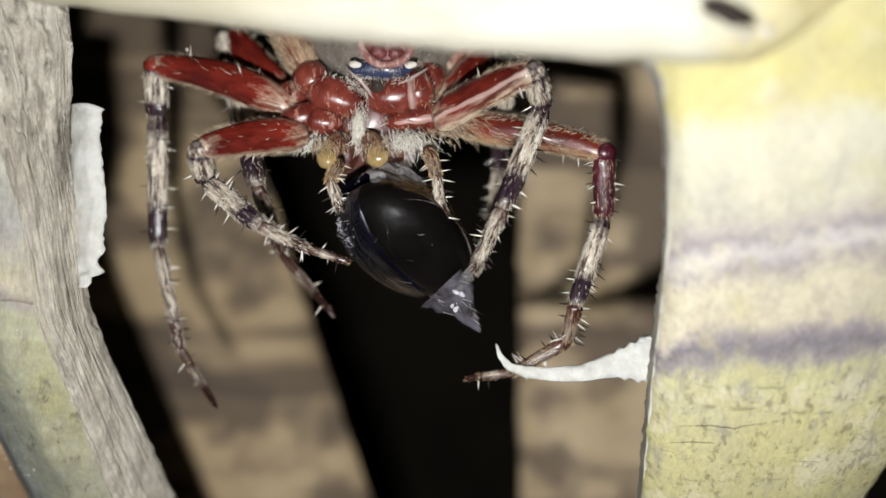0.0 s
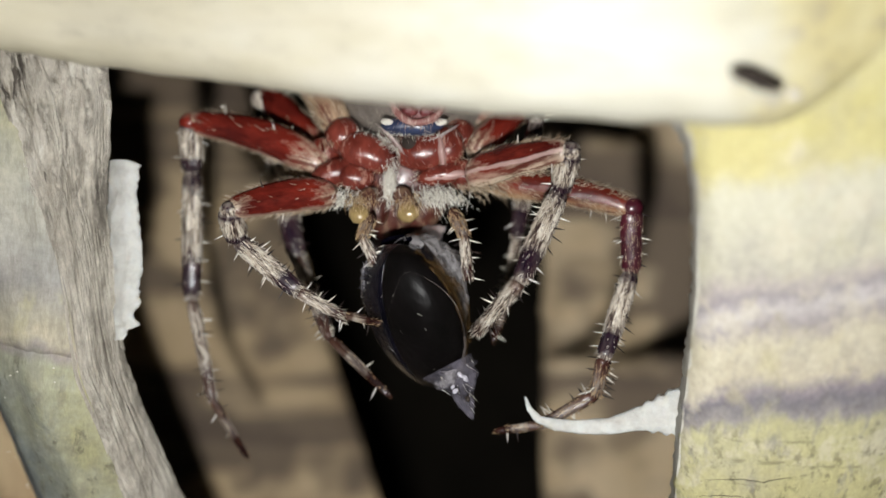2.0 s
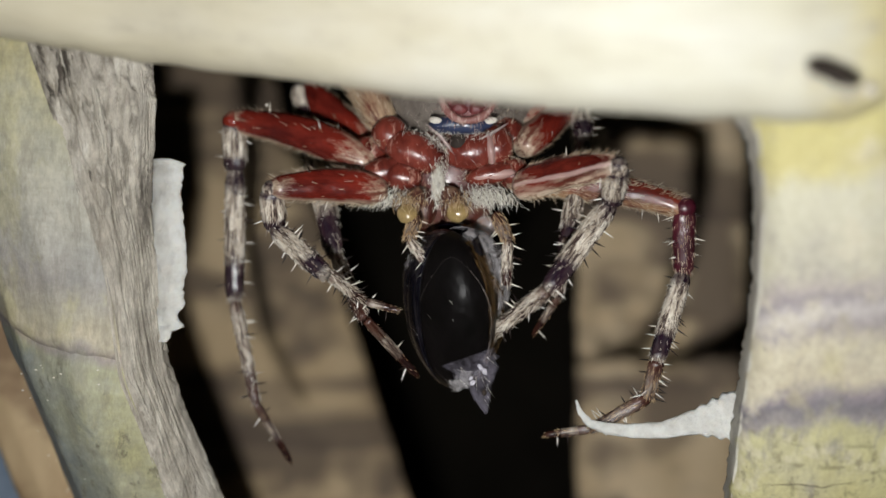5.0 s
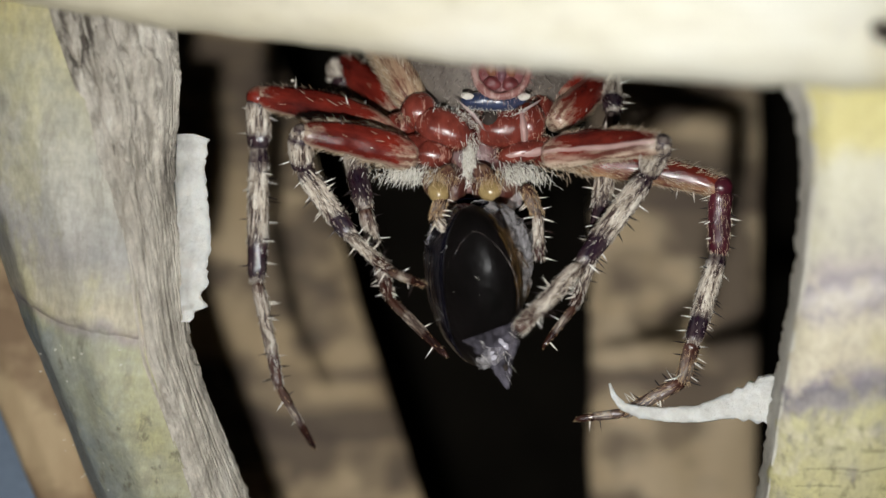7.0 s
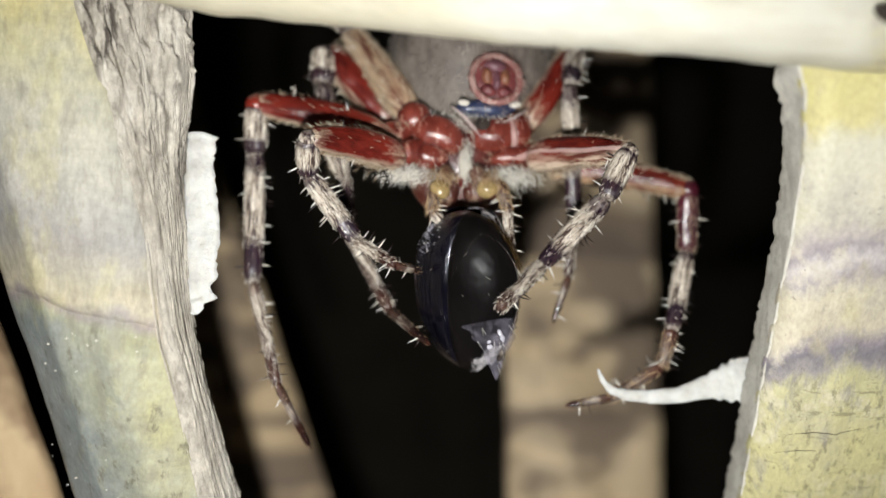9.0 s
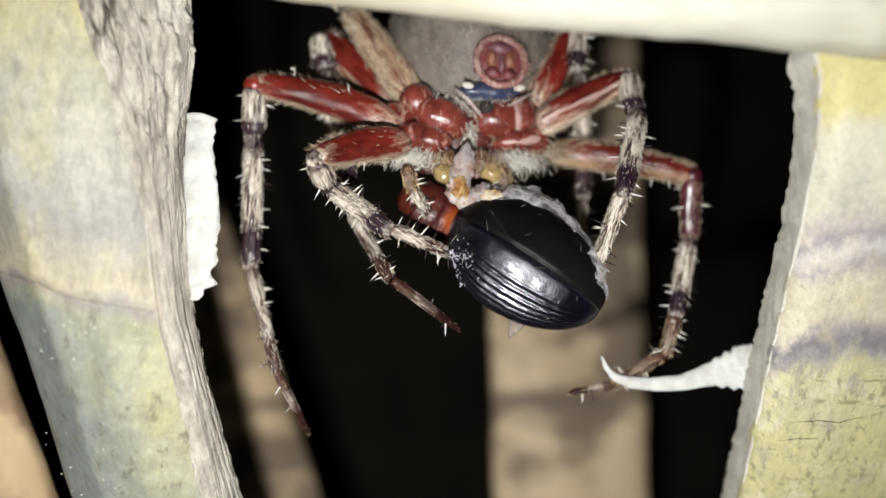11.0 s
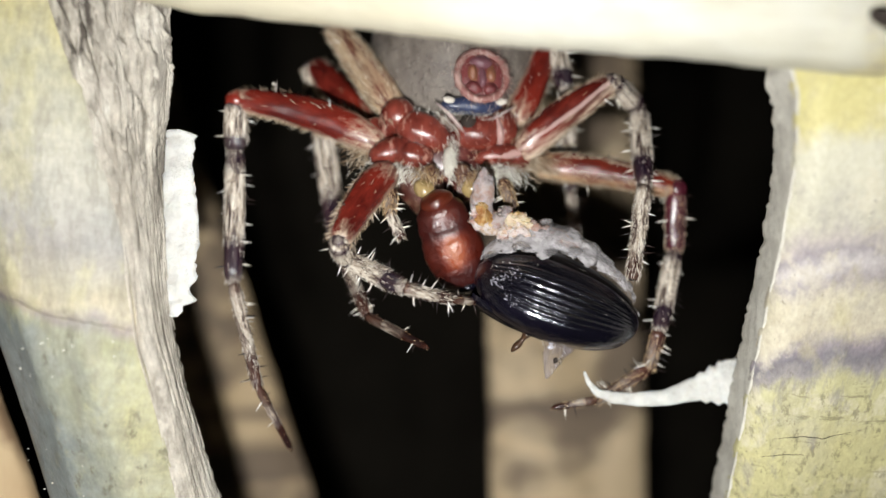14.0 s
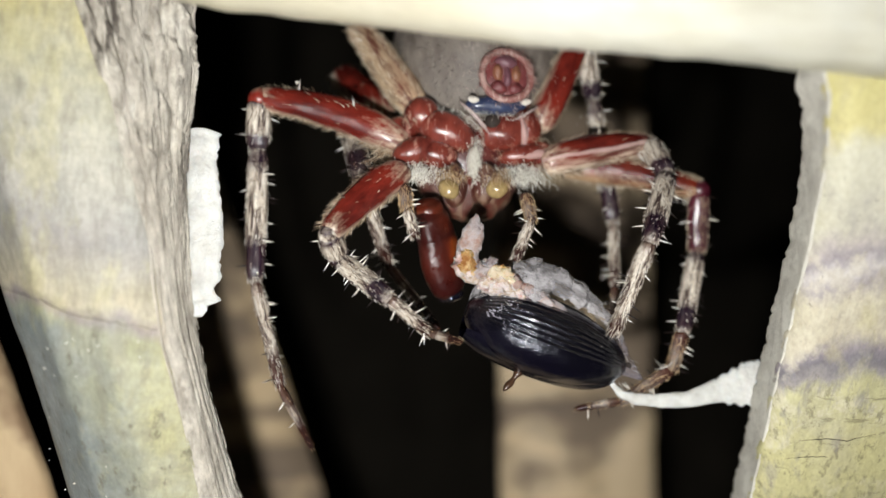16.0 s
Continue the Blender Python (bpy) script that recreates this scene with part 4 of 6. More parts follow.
HIPS = [((-13.6, -1.6, 16.1), (1.65, 1.55, 1.65), (0, 0, 0)), ((-11.4, -2.2, 14.5), (2.7, 1.7, 1.75), (0, 22, 0)), ((-14.2, -2.3, 12.6), (2.2, 1.4, 1.3), (0, -18, 0)), ((-12.4, -2.5, 12.3), (1.9, 1.4, 1.2), (0, 10, 0)),
        ((-6.3, -2.2, 14.7), (2.6, 1.75, 1.75), (0, -8, 0)), ((-4.2, -2.0, 15.2), (1.5, 1.6, 1.9), (0, 0, 0)), ((-4.6, -2.4, 12.7), (2.4, 1.3, .95), (0, -12, 0)), ((-2.8, -1.6, 12.9), (1.6, 1.5, 1.4), (0, 0, 0)), ((-3.4, -.4, 16.6), (1.6, 1.4, 1.5), (0, 0, 0)), ((-15.4, -.6, 14.6), (1.6, 1.5, 1.5), (0, 0, 0))]
for centre, radii, turn in HIPS:
    body_part("coxa", blob(centre, radii, turn, 28, .05, .9, centre[0]), COXA)
body_part("coxa_rim", blob((-4.75, -2.35, 14.8), (.5, 1.6, 1.6), (0, -8, 0), 20, .06), ROSY_WHITE, "pale pink joint rim")
body_part("coxa_rim", blob((-4.3, -3.2, 12.55), (1.9, .5, .45), (0, -10, 0), 24, .12), ROSY_WHITE, "pale pink joint rim")
# jaws and mouth lobes
for x, z in ((-10.4, 9.9), (-7.9, 10.1)):
    body_part("chelicera", blob((x, -.8, z), (1.1, 1.4, 1.9), (0, 0, 0), 24, .06), FURRY_RED)
for x, z, turn in ((-11.7, 8.9, 25), (-7.45, 9.1, -25)):
    body_part("mouth_lobe", blob((x, -4.4, z), (.95, .7, .85), (0, turn, 0), 28, .16), OLIVE, "glossy olive yellow mouth lobe")
    body_part("mouth_lobe_base", blob((x + (.5 if x < -9 else -.5), -3.3, z + 1.3), (.9, .8, 1.2), (0, turn, 0), 24, .12), FURRY_RED)
body_part("labium", blob((-9.2, -3.0, 11.6), (.6, .5, 1.4), (0, 0, 0), 20, .1), BONE, "cream hairy lip plate")


def tuft(name, centre, spread, count, way, length, mat, radius=.04):
    rows = []
    for _ in range(count):
        foot = [c + s * rng.gauss(0, .5) for c, s in zip(centre, spread)]
        d = [w + rng.gauss(0, .45) for w in way]
        rows.append((foot, d, length * rng.uniform(.5, 1.3), radius * rng.uniform(.7, 1.3)))
    ob = spikes(name, rows, mat, spider, at=-BODY)
    return ob


for k in range(5):
    tuft("hair_tuft", (-8.5 - .1 * k, -3.0 - .12 * k, 15.6 - .8 * k), (.5, .3, .6), 26, (0, -.5, -1), .45, PALE_HAIR, .024)
for x, z in ((-12.6, 15.4), (-12.9, 13.4), (-10.4, 13.1), (-5.4, 13.5), (-3.3, 14.1), (-14.9, 15.2), (-13.6, 11.6), (-6.6, 12.6)):
    tuft("hair_tuft", (x, -2.9, z), (1.1, .4, .6), 34, (.2 if x > -8 else -.2, -.3, -.9), .5, THIGH_HAIR, .022)
tuft("hair_tuft", (-9.2, -3.5, 11.8), (.5, .3, 1.5), 330, (0, -.45, -1), .75, WHITE_HAIR, .028)
for x in (-11.6, -7.5):
    tuft("hair_tuft", (x, -3.9, 10.0), (.9, .4, .8), 110, (0, -.5, -1), .7, PALE_HAIR, .028)
    tuft("hair_tuft", (x, -4.9, 10.0), (1.3, .3, .7), 120, (0, -.35, -1), .8, GOLD_HAIR, .024)
tuft("hair_tuft", (-14.3, -3.2, 10.6), (2.6, .7, .8), 420, (-.3, -.4, -1), .95, WHITE_HAIR, .03)
tuft("hair_tuft", (-4.9, -3.2, 10.8), (2.2, .7, .9), 380, (.4, -.4, -1), .95, WHITE_HAIR, .03)
tuft("hair_tuft", (-8.0, -2.6, 16.6), (3.6, .5, .6), 70, (.1, -.2, -1), .45, PALE_HAIR, .024)
tuft("hair_tuft", (-9.5, -3.0, 10.6), (3.0, .8, 1.4), 110, (0, -.6, -1), .6, PALE_HAIR, .028)
tuft("hair_tuft", (-1.4, -2.2, 12.0), (2.4, .8, .9), 300, (.8, -.3, -.8), .9, THIGH_HAIR, .03)
tuft("hair_tuft", (-4.2, -2.0, 16.6), (2.0, .8, 1.4), 70, (.4, -.4, .6), .5, THIGH_HAIR, .026)
tuft("hair_tuft", (-16.6, -1.4, 12.6), (1.8, .8, 1.6), 300, (-.8, -.4, -.5), .85, THIGH_HAIR, .03)

# abdomen with its fold, spinnerets and down
abdomen = body_part("abdomen", blob((-7.5, 3.1, 22.8), (8.0, 7.6, 8.0), (0, 0, 0), 48, .05, .25), GREY, "grey downy abdomen")
rows = []
for _ in range(2600):
    d = Vector((rng.gauss(0, 1), -abs(rng.gauss(0, 1)), rng.gauss(0, 1))).normalized()
    foot = Vector((-7.5 + 8.0 * d.x, 3.1 + 7.6 * d.y, 22.8 + 8.0 * d.z))
    rows.append((foot, d + Vector((rng.gauss(0, .4), 0, -.6 + rng.gauss(0, .3))), rng.uniform(.3, .7), .028))
spikes("hair_coat", rows, hair_material("grey_down", (0.09, 0.075, 0.065), (0.36, 0.32, 0.28)), abdomen)


def ring_mesh(centre, radius, thick, squash=1.0, tilt=0):
    rings = []
    for k in range(49):
        a = k * math.pi / 24
        c, d = math.cos(a), math.sin(a)
        th = thick * (1 + .4 * noise.noise((c * 2, d * 2, 3)))
        ra = radius * (1 + .05 * noise.noise((c * 1.5, d * 1.5, 8)))
        rings.append([(centre[0] + (ra + th * math.cos(b)) * c, centre[1] + th * math.sin(b) + tilt * d, centre[2] + squash * (ra + th * math.cos(b)) * d) for b in [j * math.pi / 5 for j in range(10)]])
    return loft(rings, caps=False)


RING = (-6.75, -5.3, 19.05)
body_part("spinneret_ring", ring_mesh(RING, 2.25, .32, 1.0, .3), PINK, "dull pink ring round the spinnerets")
body_part("spinneret_disc", blob((RING[0], RING[1] + .5, RING[2]), (2.3, .7, 2.3), (0, 0, 0), 32, .14, 1.2), MAROON)
for dx, dz, rx, rz, mat in ((-.8, .15, .5, .8, OCHRE), (.85, .2, .5, .8, OCHRE), (-.7, -1.15, .75, .6, MAROON), (.75, -1.15, .75, .6, MAROON), (0, 1.2, 1.0, .6, PLUM), (.03, -.15, .4, .95, PLUM)):
    body_part("spinneret", blob((RING[0] + dx, RING[1] + .05, RING[2] + dz), (rx, .6, rz), (0, 0, 0), 20, .2, 1.4, dx), mat)
rows = []
for _ in range(420):
    a = rng.uniform(0, 2 * math.pi)
    r = 2.25 + rng.gauss(0, .22)
    c, d = math.cos(a), math.sin(a)
    rows.append(((RING[0] + r * c, RING[1] - .25, RING[2] + r * d), (c * rng.uniform(-.2, 1), -.5, d * rng.uniform(-.2, 1) - .5), rng.uniform(.3, .7), .024))
spikes("hair_tuft", rows, hair_material("ring_fringe", (0.26, 0.12, 0.10), (0.62, 0.47, 0.42)), spider, at=-BODY)
body_part("belly_fold", blob((-7.25, -3.7, 16.75), (2.7, .8, .85), (0, -2, 0), 32, .16, .7), BLUE, "dark blue glossy fold")
for p in ((-9.55, -4.35, 16.95), (-4.8, -4.35, 17.05)):
    body_part("pale_spot", blob(p, (.5, .12, .3), (0, 0, 0), 16, .4, 1.8, p[0]), BONE, "white spot")
for end, side in ((-9.9, -1), (-4.0, 1)):
    rings = []
    for k in range(25):
        f = k / 24
        x = end + (-7.6 + .35 * side - end) * f ** .8
        z = 16.45 - 2.2 * f
        w = .75 * (1 - f) + .22
        rings.append([(x + w * math.cos(a) * .8 + .12 * fbm(a, f * 4, 3), -3.45 - .25 * math.sin(a) + .12 * fbm(f * 5, a, 7), z + w * math.cos(a) * .6 * side) for a in [j * math.pi / 6 for j in range(12)]])
    body_part("waist_membrane", loft(rings), MEMBRANE_PALE, "pale pink fold of skin beside the waist")
body_part("waist", blob((-7.5, -3.3, 15.3), (.75, .7, .8), (0, 0, 0), 16), KNOT, "dark narrow waist")
tuft("hair_tuft", (-7.1, -5.2, 19.1), (4.6, .4, 4.6), 420, (0, -.6, -.8), .6, hair_material("ring_down", (0.18, 0.13, 0.12), (0.48, 0.40, 0.36)), .022)
tuft("hair_tuft", (-7.85, -3.9, 16.1), (4.6, .3, .3), 90, (0, -.2, -1), .4, WHITE_HAIR, .024)
tuft("hair_tuft", (-9.8, -3.6, 15.5), (.5, .3, .5), 50, (.6, -.2, -1), .4, PALE_HAIR, .024)
tuft("hair_tuft", (-6.0, -3.6, 15.6), (.5, .3, .5), 50, (-.6, -.2, -1), .4, PALE_HAIR, .024)
# white lines of down that run from the fold's ends to the waist
for side in (-1, 1):
    for k in range(6):
        f = k / 5
        tuft("hair_tuft", (-7.4 + side * (2.9 - 2.2 * f), -3.2 + .2 * f, 16.0 - 1.6 * f), (.3, .2, .3), 14, (-.5 * side, -.1, -1), .38, WHITE_HAIR, .022)

# feelers
PALP = [("palp_base", .56, FOOT_DARK, KNEE, 220, 1, 5, .55, 0), ("palp_tip", .46, FOOT, CALF, 200, 1, 10, .5, 0)]

palp_r = leg((2.87, 3.87), PALP)
palp_l = leg((2.63, 2.49), PALP)


# ---- the beetle: its rear to +x, its back to -y ----
beetle = new("beetle")
tagged(beetle, "glossy black beetle with ribbed wing cases, wrapped in silk", "beetle")


def girth(g):
    """Half girth of the body along its length, blunt at the shoulders and pointed at the rear."""
    return max(0.02, 1 - (abs(g - .43) / (.44 if g < .43 else .58)) ** 2.15) ** .55


GIRTH_Y, GIRTH_Z = 3.4, 5.0


def wing_case(a0, a1, rib_depth):
    """One wing case, from the angle a0 to a1 round the body, closed within."""
    rings = []
    for k in range(81):
        f = k / 80
        x = -7.3 + 14.6 * f
        r = girth(f)
        ring = []
        for j in range(161):
            deg = a0 + (a1 - a0) * j / 160
            a = math.radians(deg)
            c, s = math.cos(a), math.sin(a)
            rib = rib_depth * math.cos(math.radians(deg - 270) * 42 + .5 * noise.noise((x * .4, a * 2, 1))) * max(0, min(1, (deg - 182) / 16, (252 - deg) / 12)) * min(1, (1 - f) * 5) * min(1, f * 6)
            rib += .012 * fbm(x * .5, a * 2, rib_depth * 50)
            seam = 1 - .05 * math.exp(-(min(j, 160 - j) / 3.0) ** 2)
            ring.append((x, (GIRTH_Y if s < 0 else 3.3) * r * s * (1 + rib) * seam, GIRTH_Z * r * c * (1 + rib) * seam))
        rings.append(ring)
    return loft(rings)


part("wing_case", wing_case(-88, 90, 0.0006), SHELL_DULL, beetle, "smooth dull black wing case")
part("wing_case", wing_case(90, 272, 0.019), SHELL, beetle, "ribbed glossy black wing case")
rings = []
for k in range(31):
    f = k / 30
    x = -7.0 + 13.8 * f
    r = max(0.02, 1 - (abs(f - .45) / .57) ** 2.4) ** .55
    rings.append([(x, 2.6 * r * math.sin(a) + .9, 3.75 * r * math.cos(a) - .1) for a in [j * math.pi / 14 for j in range(15)]])
part("belly", loft(rings, closed=False), SHELL, beetle, "black belly under the wing cases")


def silk_shell(start, a1, x0, x1, grow, seed, crest):
    """Crumpled silk from the angles in start, along the length, to a1; crest raises it off the body along its length."""
    rings = []
    for k in range(71):
        f = k / 70
        x = x0 + (x1 - x0) * f
        r = girth((x + 7.3) / 14.6)
        up, = lerp_rows(crest, x)
        a0, = lerp_rows(start, x)
        ring = []
        for j in range(41):
            e = j / 40
            a = math.radians(a0 + (a1 - a0) * e + 9 * fbm(x * .6, e * 2, seed + 5) * (1 if 0 < j < 40 else 1.6))
            w = grow * (1 + .6 * fbm(x * .6, a * 2, seed)) + up * math.sin(math.pi * e) ** 1.3 * (1 + .35 * fbm(x * .9, a * 3, seed + 1))
            ring.append((x + .4 * fbm(a, x, seed + 2), (GIRTH_Y * r + w) * math.sin(a), (GIRTH_Z * r + w) * math.cos(a)))
        rings.append(ring)
    return loft(rings, closed=False)


rim = part("silk_rim", silk_shell([(-7.2, -68), (-4.5, -63), (-1, -52), (3, -46), (6.6, -42)], 40, -7.2, 6.6, .05, 3, [(-7.2, .7), (-5, 1.25), (-1, 1.2), (2.5, .6), (5, .35), (6.6, .15)]), SILK_PALE, beetle, "silvery crumpled silk along one side")
film_edge = part("silk_rim", silk_shell([(-7, -58), (-4.5, -50), (-1, -38), (3, -30)], -24, -6.9, 3.6, .05, 13, [(-7, .15), (0, .2), (6, .1)]), MEMBRANE, beetle, "brown yellow membrane beside the wing case")
part("silk_patch", silk_shell([(0, 314), (8, 314)], 366, 3.9, 7.1, .05, 21, [(2.4, .1), (5, .3), (7.1, .2)]), SILK_PALE, beetle, "white wrinkled silk at the rear")
# threads lying over the wing cases
rows = []
for _ in range(20):
    u = rng.random()
    a = rng.gauss(4.05, .22) if u < .45 else rng.uniform(3.3, 6.3)
    x = rng.gauss(-4.2, 1.4) if u < .45 else rng.uniform(-6.6, 6.6)
    x = max(-6.9, min(6.9, x))
    r = girth((x + 7.3) / 14.6)
    if u < .25:
        way = (rng.gauss(.5, .5), 0, rng.gauss(-1, .4))
    else:
        way = (rng.uniform(-1, 1), .1 * rng.uniform(-1, 1), rng.uniform(-1, 1))
    rows.append(((x, (GIRTH_Y * r + .1) * math.sin(a), (GIRTH_Z * r + .1) * math.cos(a)), way, rng.uniform(.3, 1.3), rng.choice((.01, .014, .022)) * (1 if u < .45 else .6)))
spikes("silk_thread_net", rows, WHITE_HAIR, beetle)
rng = random.Random(12)
# shreds of wet silk over the shoulder, scattered along a torn edge
rows = []
for _ in range(110):
    k = rng.random()
    a = math.radians(190 + 44 * k + rng.gauss(0, 4))
    x = -3.4 - 2.2 * math.sin(k * 3.0) + rng.gauss(0, .35)
    r = girth((x + 7.3) / 14.6)
    rows.append(((x, (GIRTH_Y * r + .02) * math.sin(a), (GIRTH_Z * r + .02) * math.cos(a)), (rng.gauss(0, 1), .1 * rng.gauss(0, 1), rng.gauss(0, 1)), rng.uniform(.1, .5), rng.choice((.015, .03, .06))))
spikes("silk_shred", rows, GLINT, beetle, "wet white shreds of silk")
# the oval hole in the silk over the smooth wing case, with a rolled pale rim
def window_rim(middle, half, x0, x1, thick, seed):
    rings = []
    for k in range(97):
        p = k * math.pi / 48
        x = (x0 + x1) / 2 + (x1 - x0) / 2 * math.cos(p)
        a = math.radians(middle + half * math.sin(p) + 3 * noise.noise((math.cos(p) * 2, math.sin(p) * 2, seed)))
        r = girth((x + 7.3) / 14.6)
        th = thick * (1 + .55 * noise.noise((math.cos(p) * 4, math.sin(p) * 4, seed + 3))) * (.05 + 1.25 * max(0, math.sin(p + .5)))
        foot = Vector((x, GIRTH_Y * r * math.sin(a), GIRTH_Z * r * math.cos(a)))
        out = Vector((0, math.sin(a), math.cos(a)))
        along = Vector((-(x1 - x0) / 2 * math.sin(p), half * .06 * math.cos(p) * math.cos(a), -half * .06 * math.cos(p) * math.sin(a))).normalized()
        side = out.cross(along).normalized()
        rings.append([tuple(foot + out * (.5 * th * math.sin(b) + .05) + side * (th * math.cos(b))) for b in [j * math.pi / 4 for j in range(8)]])
    return loft(rings, caps=False)


part("silk_window_rim", window_rim(324, 50, -6.2, 6.0, .09, 5), SILK_RIM, beetle, "pale rolled rim of silk round the smooth wing case")


def silk_sheet(a0, a1, x0, x1, lift, seed):
    """A thin wrinkled web stretched over the shell."""
    rings = []
    for k in range(61):
        f = k / 60
        x = x0 + (x1 - x0) * f + .3 * noise.noise((f * 7, 1, seed))
        r = girth(max(.02, min(.98, (x + 7.3) / 14.6)))
        ring = []
        for j in range(31):
            e = j / 30
            a = math.radians(a0 + (a1 - a0) * e + (6 * fbm(f * 4, e, seed) if j in (0, 30) else 0))
            w = lift + .12 * fbm(x * 1.2, a * 5, seed) + .08 * abs(noise.noise((x * 3, a * 9, seed)))
            ring.append((x, (GIRTH_Y * r + w) * math.sin(a), (GIRTH_Z * r + w) * math.cos(a)))
        rings.append(ring)
    return loft(rings, closed=False)


part("silk_sheet", silk_sheet(368, 400, -6.4, 6.4, .1, 37), MEMBRANE, beetle, "brown membrane beside the window")
# the stump of a leg
stump = []
for k in range(17):
    f = k / 16
    r = .36 * (1 - .35 * f) * (1 + .3 * math.sin(f * 11)) * (.4 if k in (0, 16) else 1)
    stump.append([(-1.2 - .9 * f + r * math.cos(a), 2.8 + 2.1 * f, -1.6 - 1.0 * f + r * math.sin(a)) for a in [j * math.pi / 5 for j in range(10)]])
part("leg_stump", loft(stump), STUMP, beetle, "brown stump of a beetle leg")
# the twisted end of the wrapping, from its own foot along +x
rings = []
for k in range(37):
    f = k / 36
    r = 2.1 * (1 - f) ** 1.1 + .1
    rings.append([(-1.3 + 4.9 * f + .5 * fbm(a, f * 2, 9) * f, r * .6 * math.sin(a) + .3 * fbm(a, f * 4, 4), r * math.cos(a) * (1 + .45 * fbm(f * 3, a * 1.4, 6)) + .25 * math.sin(f * 5)) for a in [j * math.pi / 12 for j in range(24)]])
tail = part("silk_tail", loft(rings), SILK, beetle, "grey twisted end of the silk wrapping")
rows = []
for _ in range(12):
    f = rng.random()
    r = 2.0 * (1 - f) + .1
    a = rng.uniform(3.2, 6.2)
    rows.append(((-.9 + 3.7 * f, r * .6 * math.sin(a), r * math.cos(a)), (1, rng.gauss(0, .2), rng.gauss(0, .4)), rng.uniform(.5, 1.6), .02))
spikes("silk_thread", rows, WHITE_HAIR, tail)
# pale glossy beads standing in for glints on the silk at the foot of it
for k in range(4):
    f, z = rng.random() ** 1.5, rng.gauss(0, .34)
    x = -1.0 + 1.9 * f
    r = 1.7 * (1 - .5 * f)
    size = (rng.uniform(.3, .55) if k < 2 else rng.uniform(.15, .28)) * (1 - .5 * f)
    part("glint_bead", blob((x, -.62 * r * math.sqrt(max(.1, 1 - z * z)), r * z), (size * rng.uniform(1.1, 1.9), size * .34, size * .8), (0, rng.uniform(-70, 70), 0), 20, .4, 1.6, x + z), GLINT, tail)
part("dirt_speck", blob((1.9, -.55, .2), (.28, .22, .22), (0, 0, 0), 12, .3, 2), KNOT, tail, "dark speck")


def torn(centre, radii, turn, rough, freq, seed):
    """A flat, finely creased lump of tissue."""
    bm = blob(centre, radii, turn, 72, rough, freq, seed)
    for v in bm.verts:
        q = v.co / MM
        v.co += v.co.normalized() * MM * (.26 * noise.noise(q * 1.7) + .2 * abs(noise.noise(q * 3.1)) + .1 * noise.noise(q * 7))
    return bm


flesh = part("flesh", torn((0, .2, 0), (3.3, .8, 1.2), (0, 0, 0), .25, .7, 2), TISSUE, beetle, "wet pink flesh torn open")
for k in range(11):
    x = -2.6 + 5.6 * k / 10
    size = rng.uniform(.45, .85) * (1 if k < 8 else .7)
    part("flesh_fold", torn((x, -.45 + rng.uniform(-.25, .2), rng.uniform(-.75, .75) * (1 - abs(x) * .15)), (size * 1.35, size * .7, size * .8), (0, rng.uniform(-70, 70), 0), .3, 1.1, k * 3.3), (TISSUE, YOLK, TISSUE, YOLK, LYMPH)[k % 5], flesh)
part("flesh_fold", torn((4.4, .3, .15), (2.9, .5, .6), (0, 2, 0), .3, .8, 17), LYMPH, flesh, "silvery strip of torn tissue")
part("flesh_fold", torn((-2.3, .1, 1.7), (.95, .6, 2.7), (0, -8, 0), .2, .5, 9), LYMPH, flesh, "greyish white string of tissue")
rings = []
for k in range(41):
    f = k / 40
    x = -4.4 + 8.6 * f
    r, = lerp_rows([(0, .1), (.05, .58), (.14, .86), (.3, .97), (.35, .94), (.44, 1.02), (.6, 1.05), (.76, .99), (.82, .94), (.92, .8), (1, .4)], f)
    rings.append([(x, 1.6 * r * math.sin(a) * (1 + .06 * fbm(x * .6, a, 2)), 2.5 * r * math.cos(a) * (1 + .06 * fbm(x * .6, a, 5))) for a in [j * math.pi / 14 for j in range(28)]])
thorax = part("thorax", loft(rings), thorax_material(), beetle, "glossy amber red thorax")
part("thorax_collar", blob((4.0, 0, .2), (.6, 1.2, 1.5), (0, 0, 0), 24, .16), SHELL, thorax, "black collar of the thorax")
part("head", blob((-3.9, .1, 0), (1.1, 1.4, 1.5), (0, 0, 0), 24, .05), AMBER, thorax)


# ---- a silk line by the leg, with caught dust ----
def thread(points, radius):
    rings = []
    for p in points:
        rings.append([(p[0] + radius * math.cos(a), p[1] + radius * math.sin(a), p[2]) for a in [j * math.pi / 3 for j in range(6)]])
    return loft(rings)


line = new("silk_line")
line.location = vec(-24.7, -1, 40)
tagged(line, "thin silk line with a caught speck of dust", "silk thread")
part("thread", thread([(-24.2, -1, 40), (-24.5, -1, 28), (-24.7, -1, 18.6), (-24.8, -1, 15.9)], .003), FILM, line, at=-line.location)
part("dust_speck", blob((-24.7, -1, 18.6), (.16, .14, .16), (0, 0, 0), 10, .2), BONE, line, "white speck", at=-line.location)


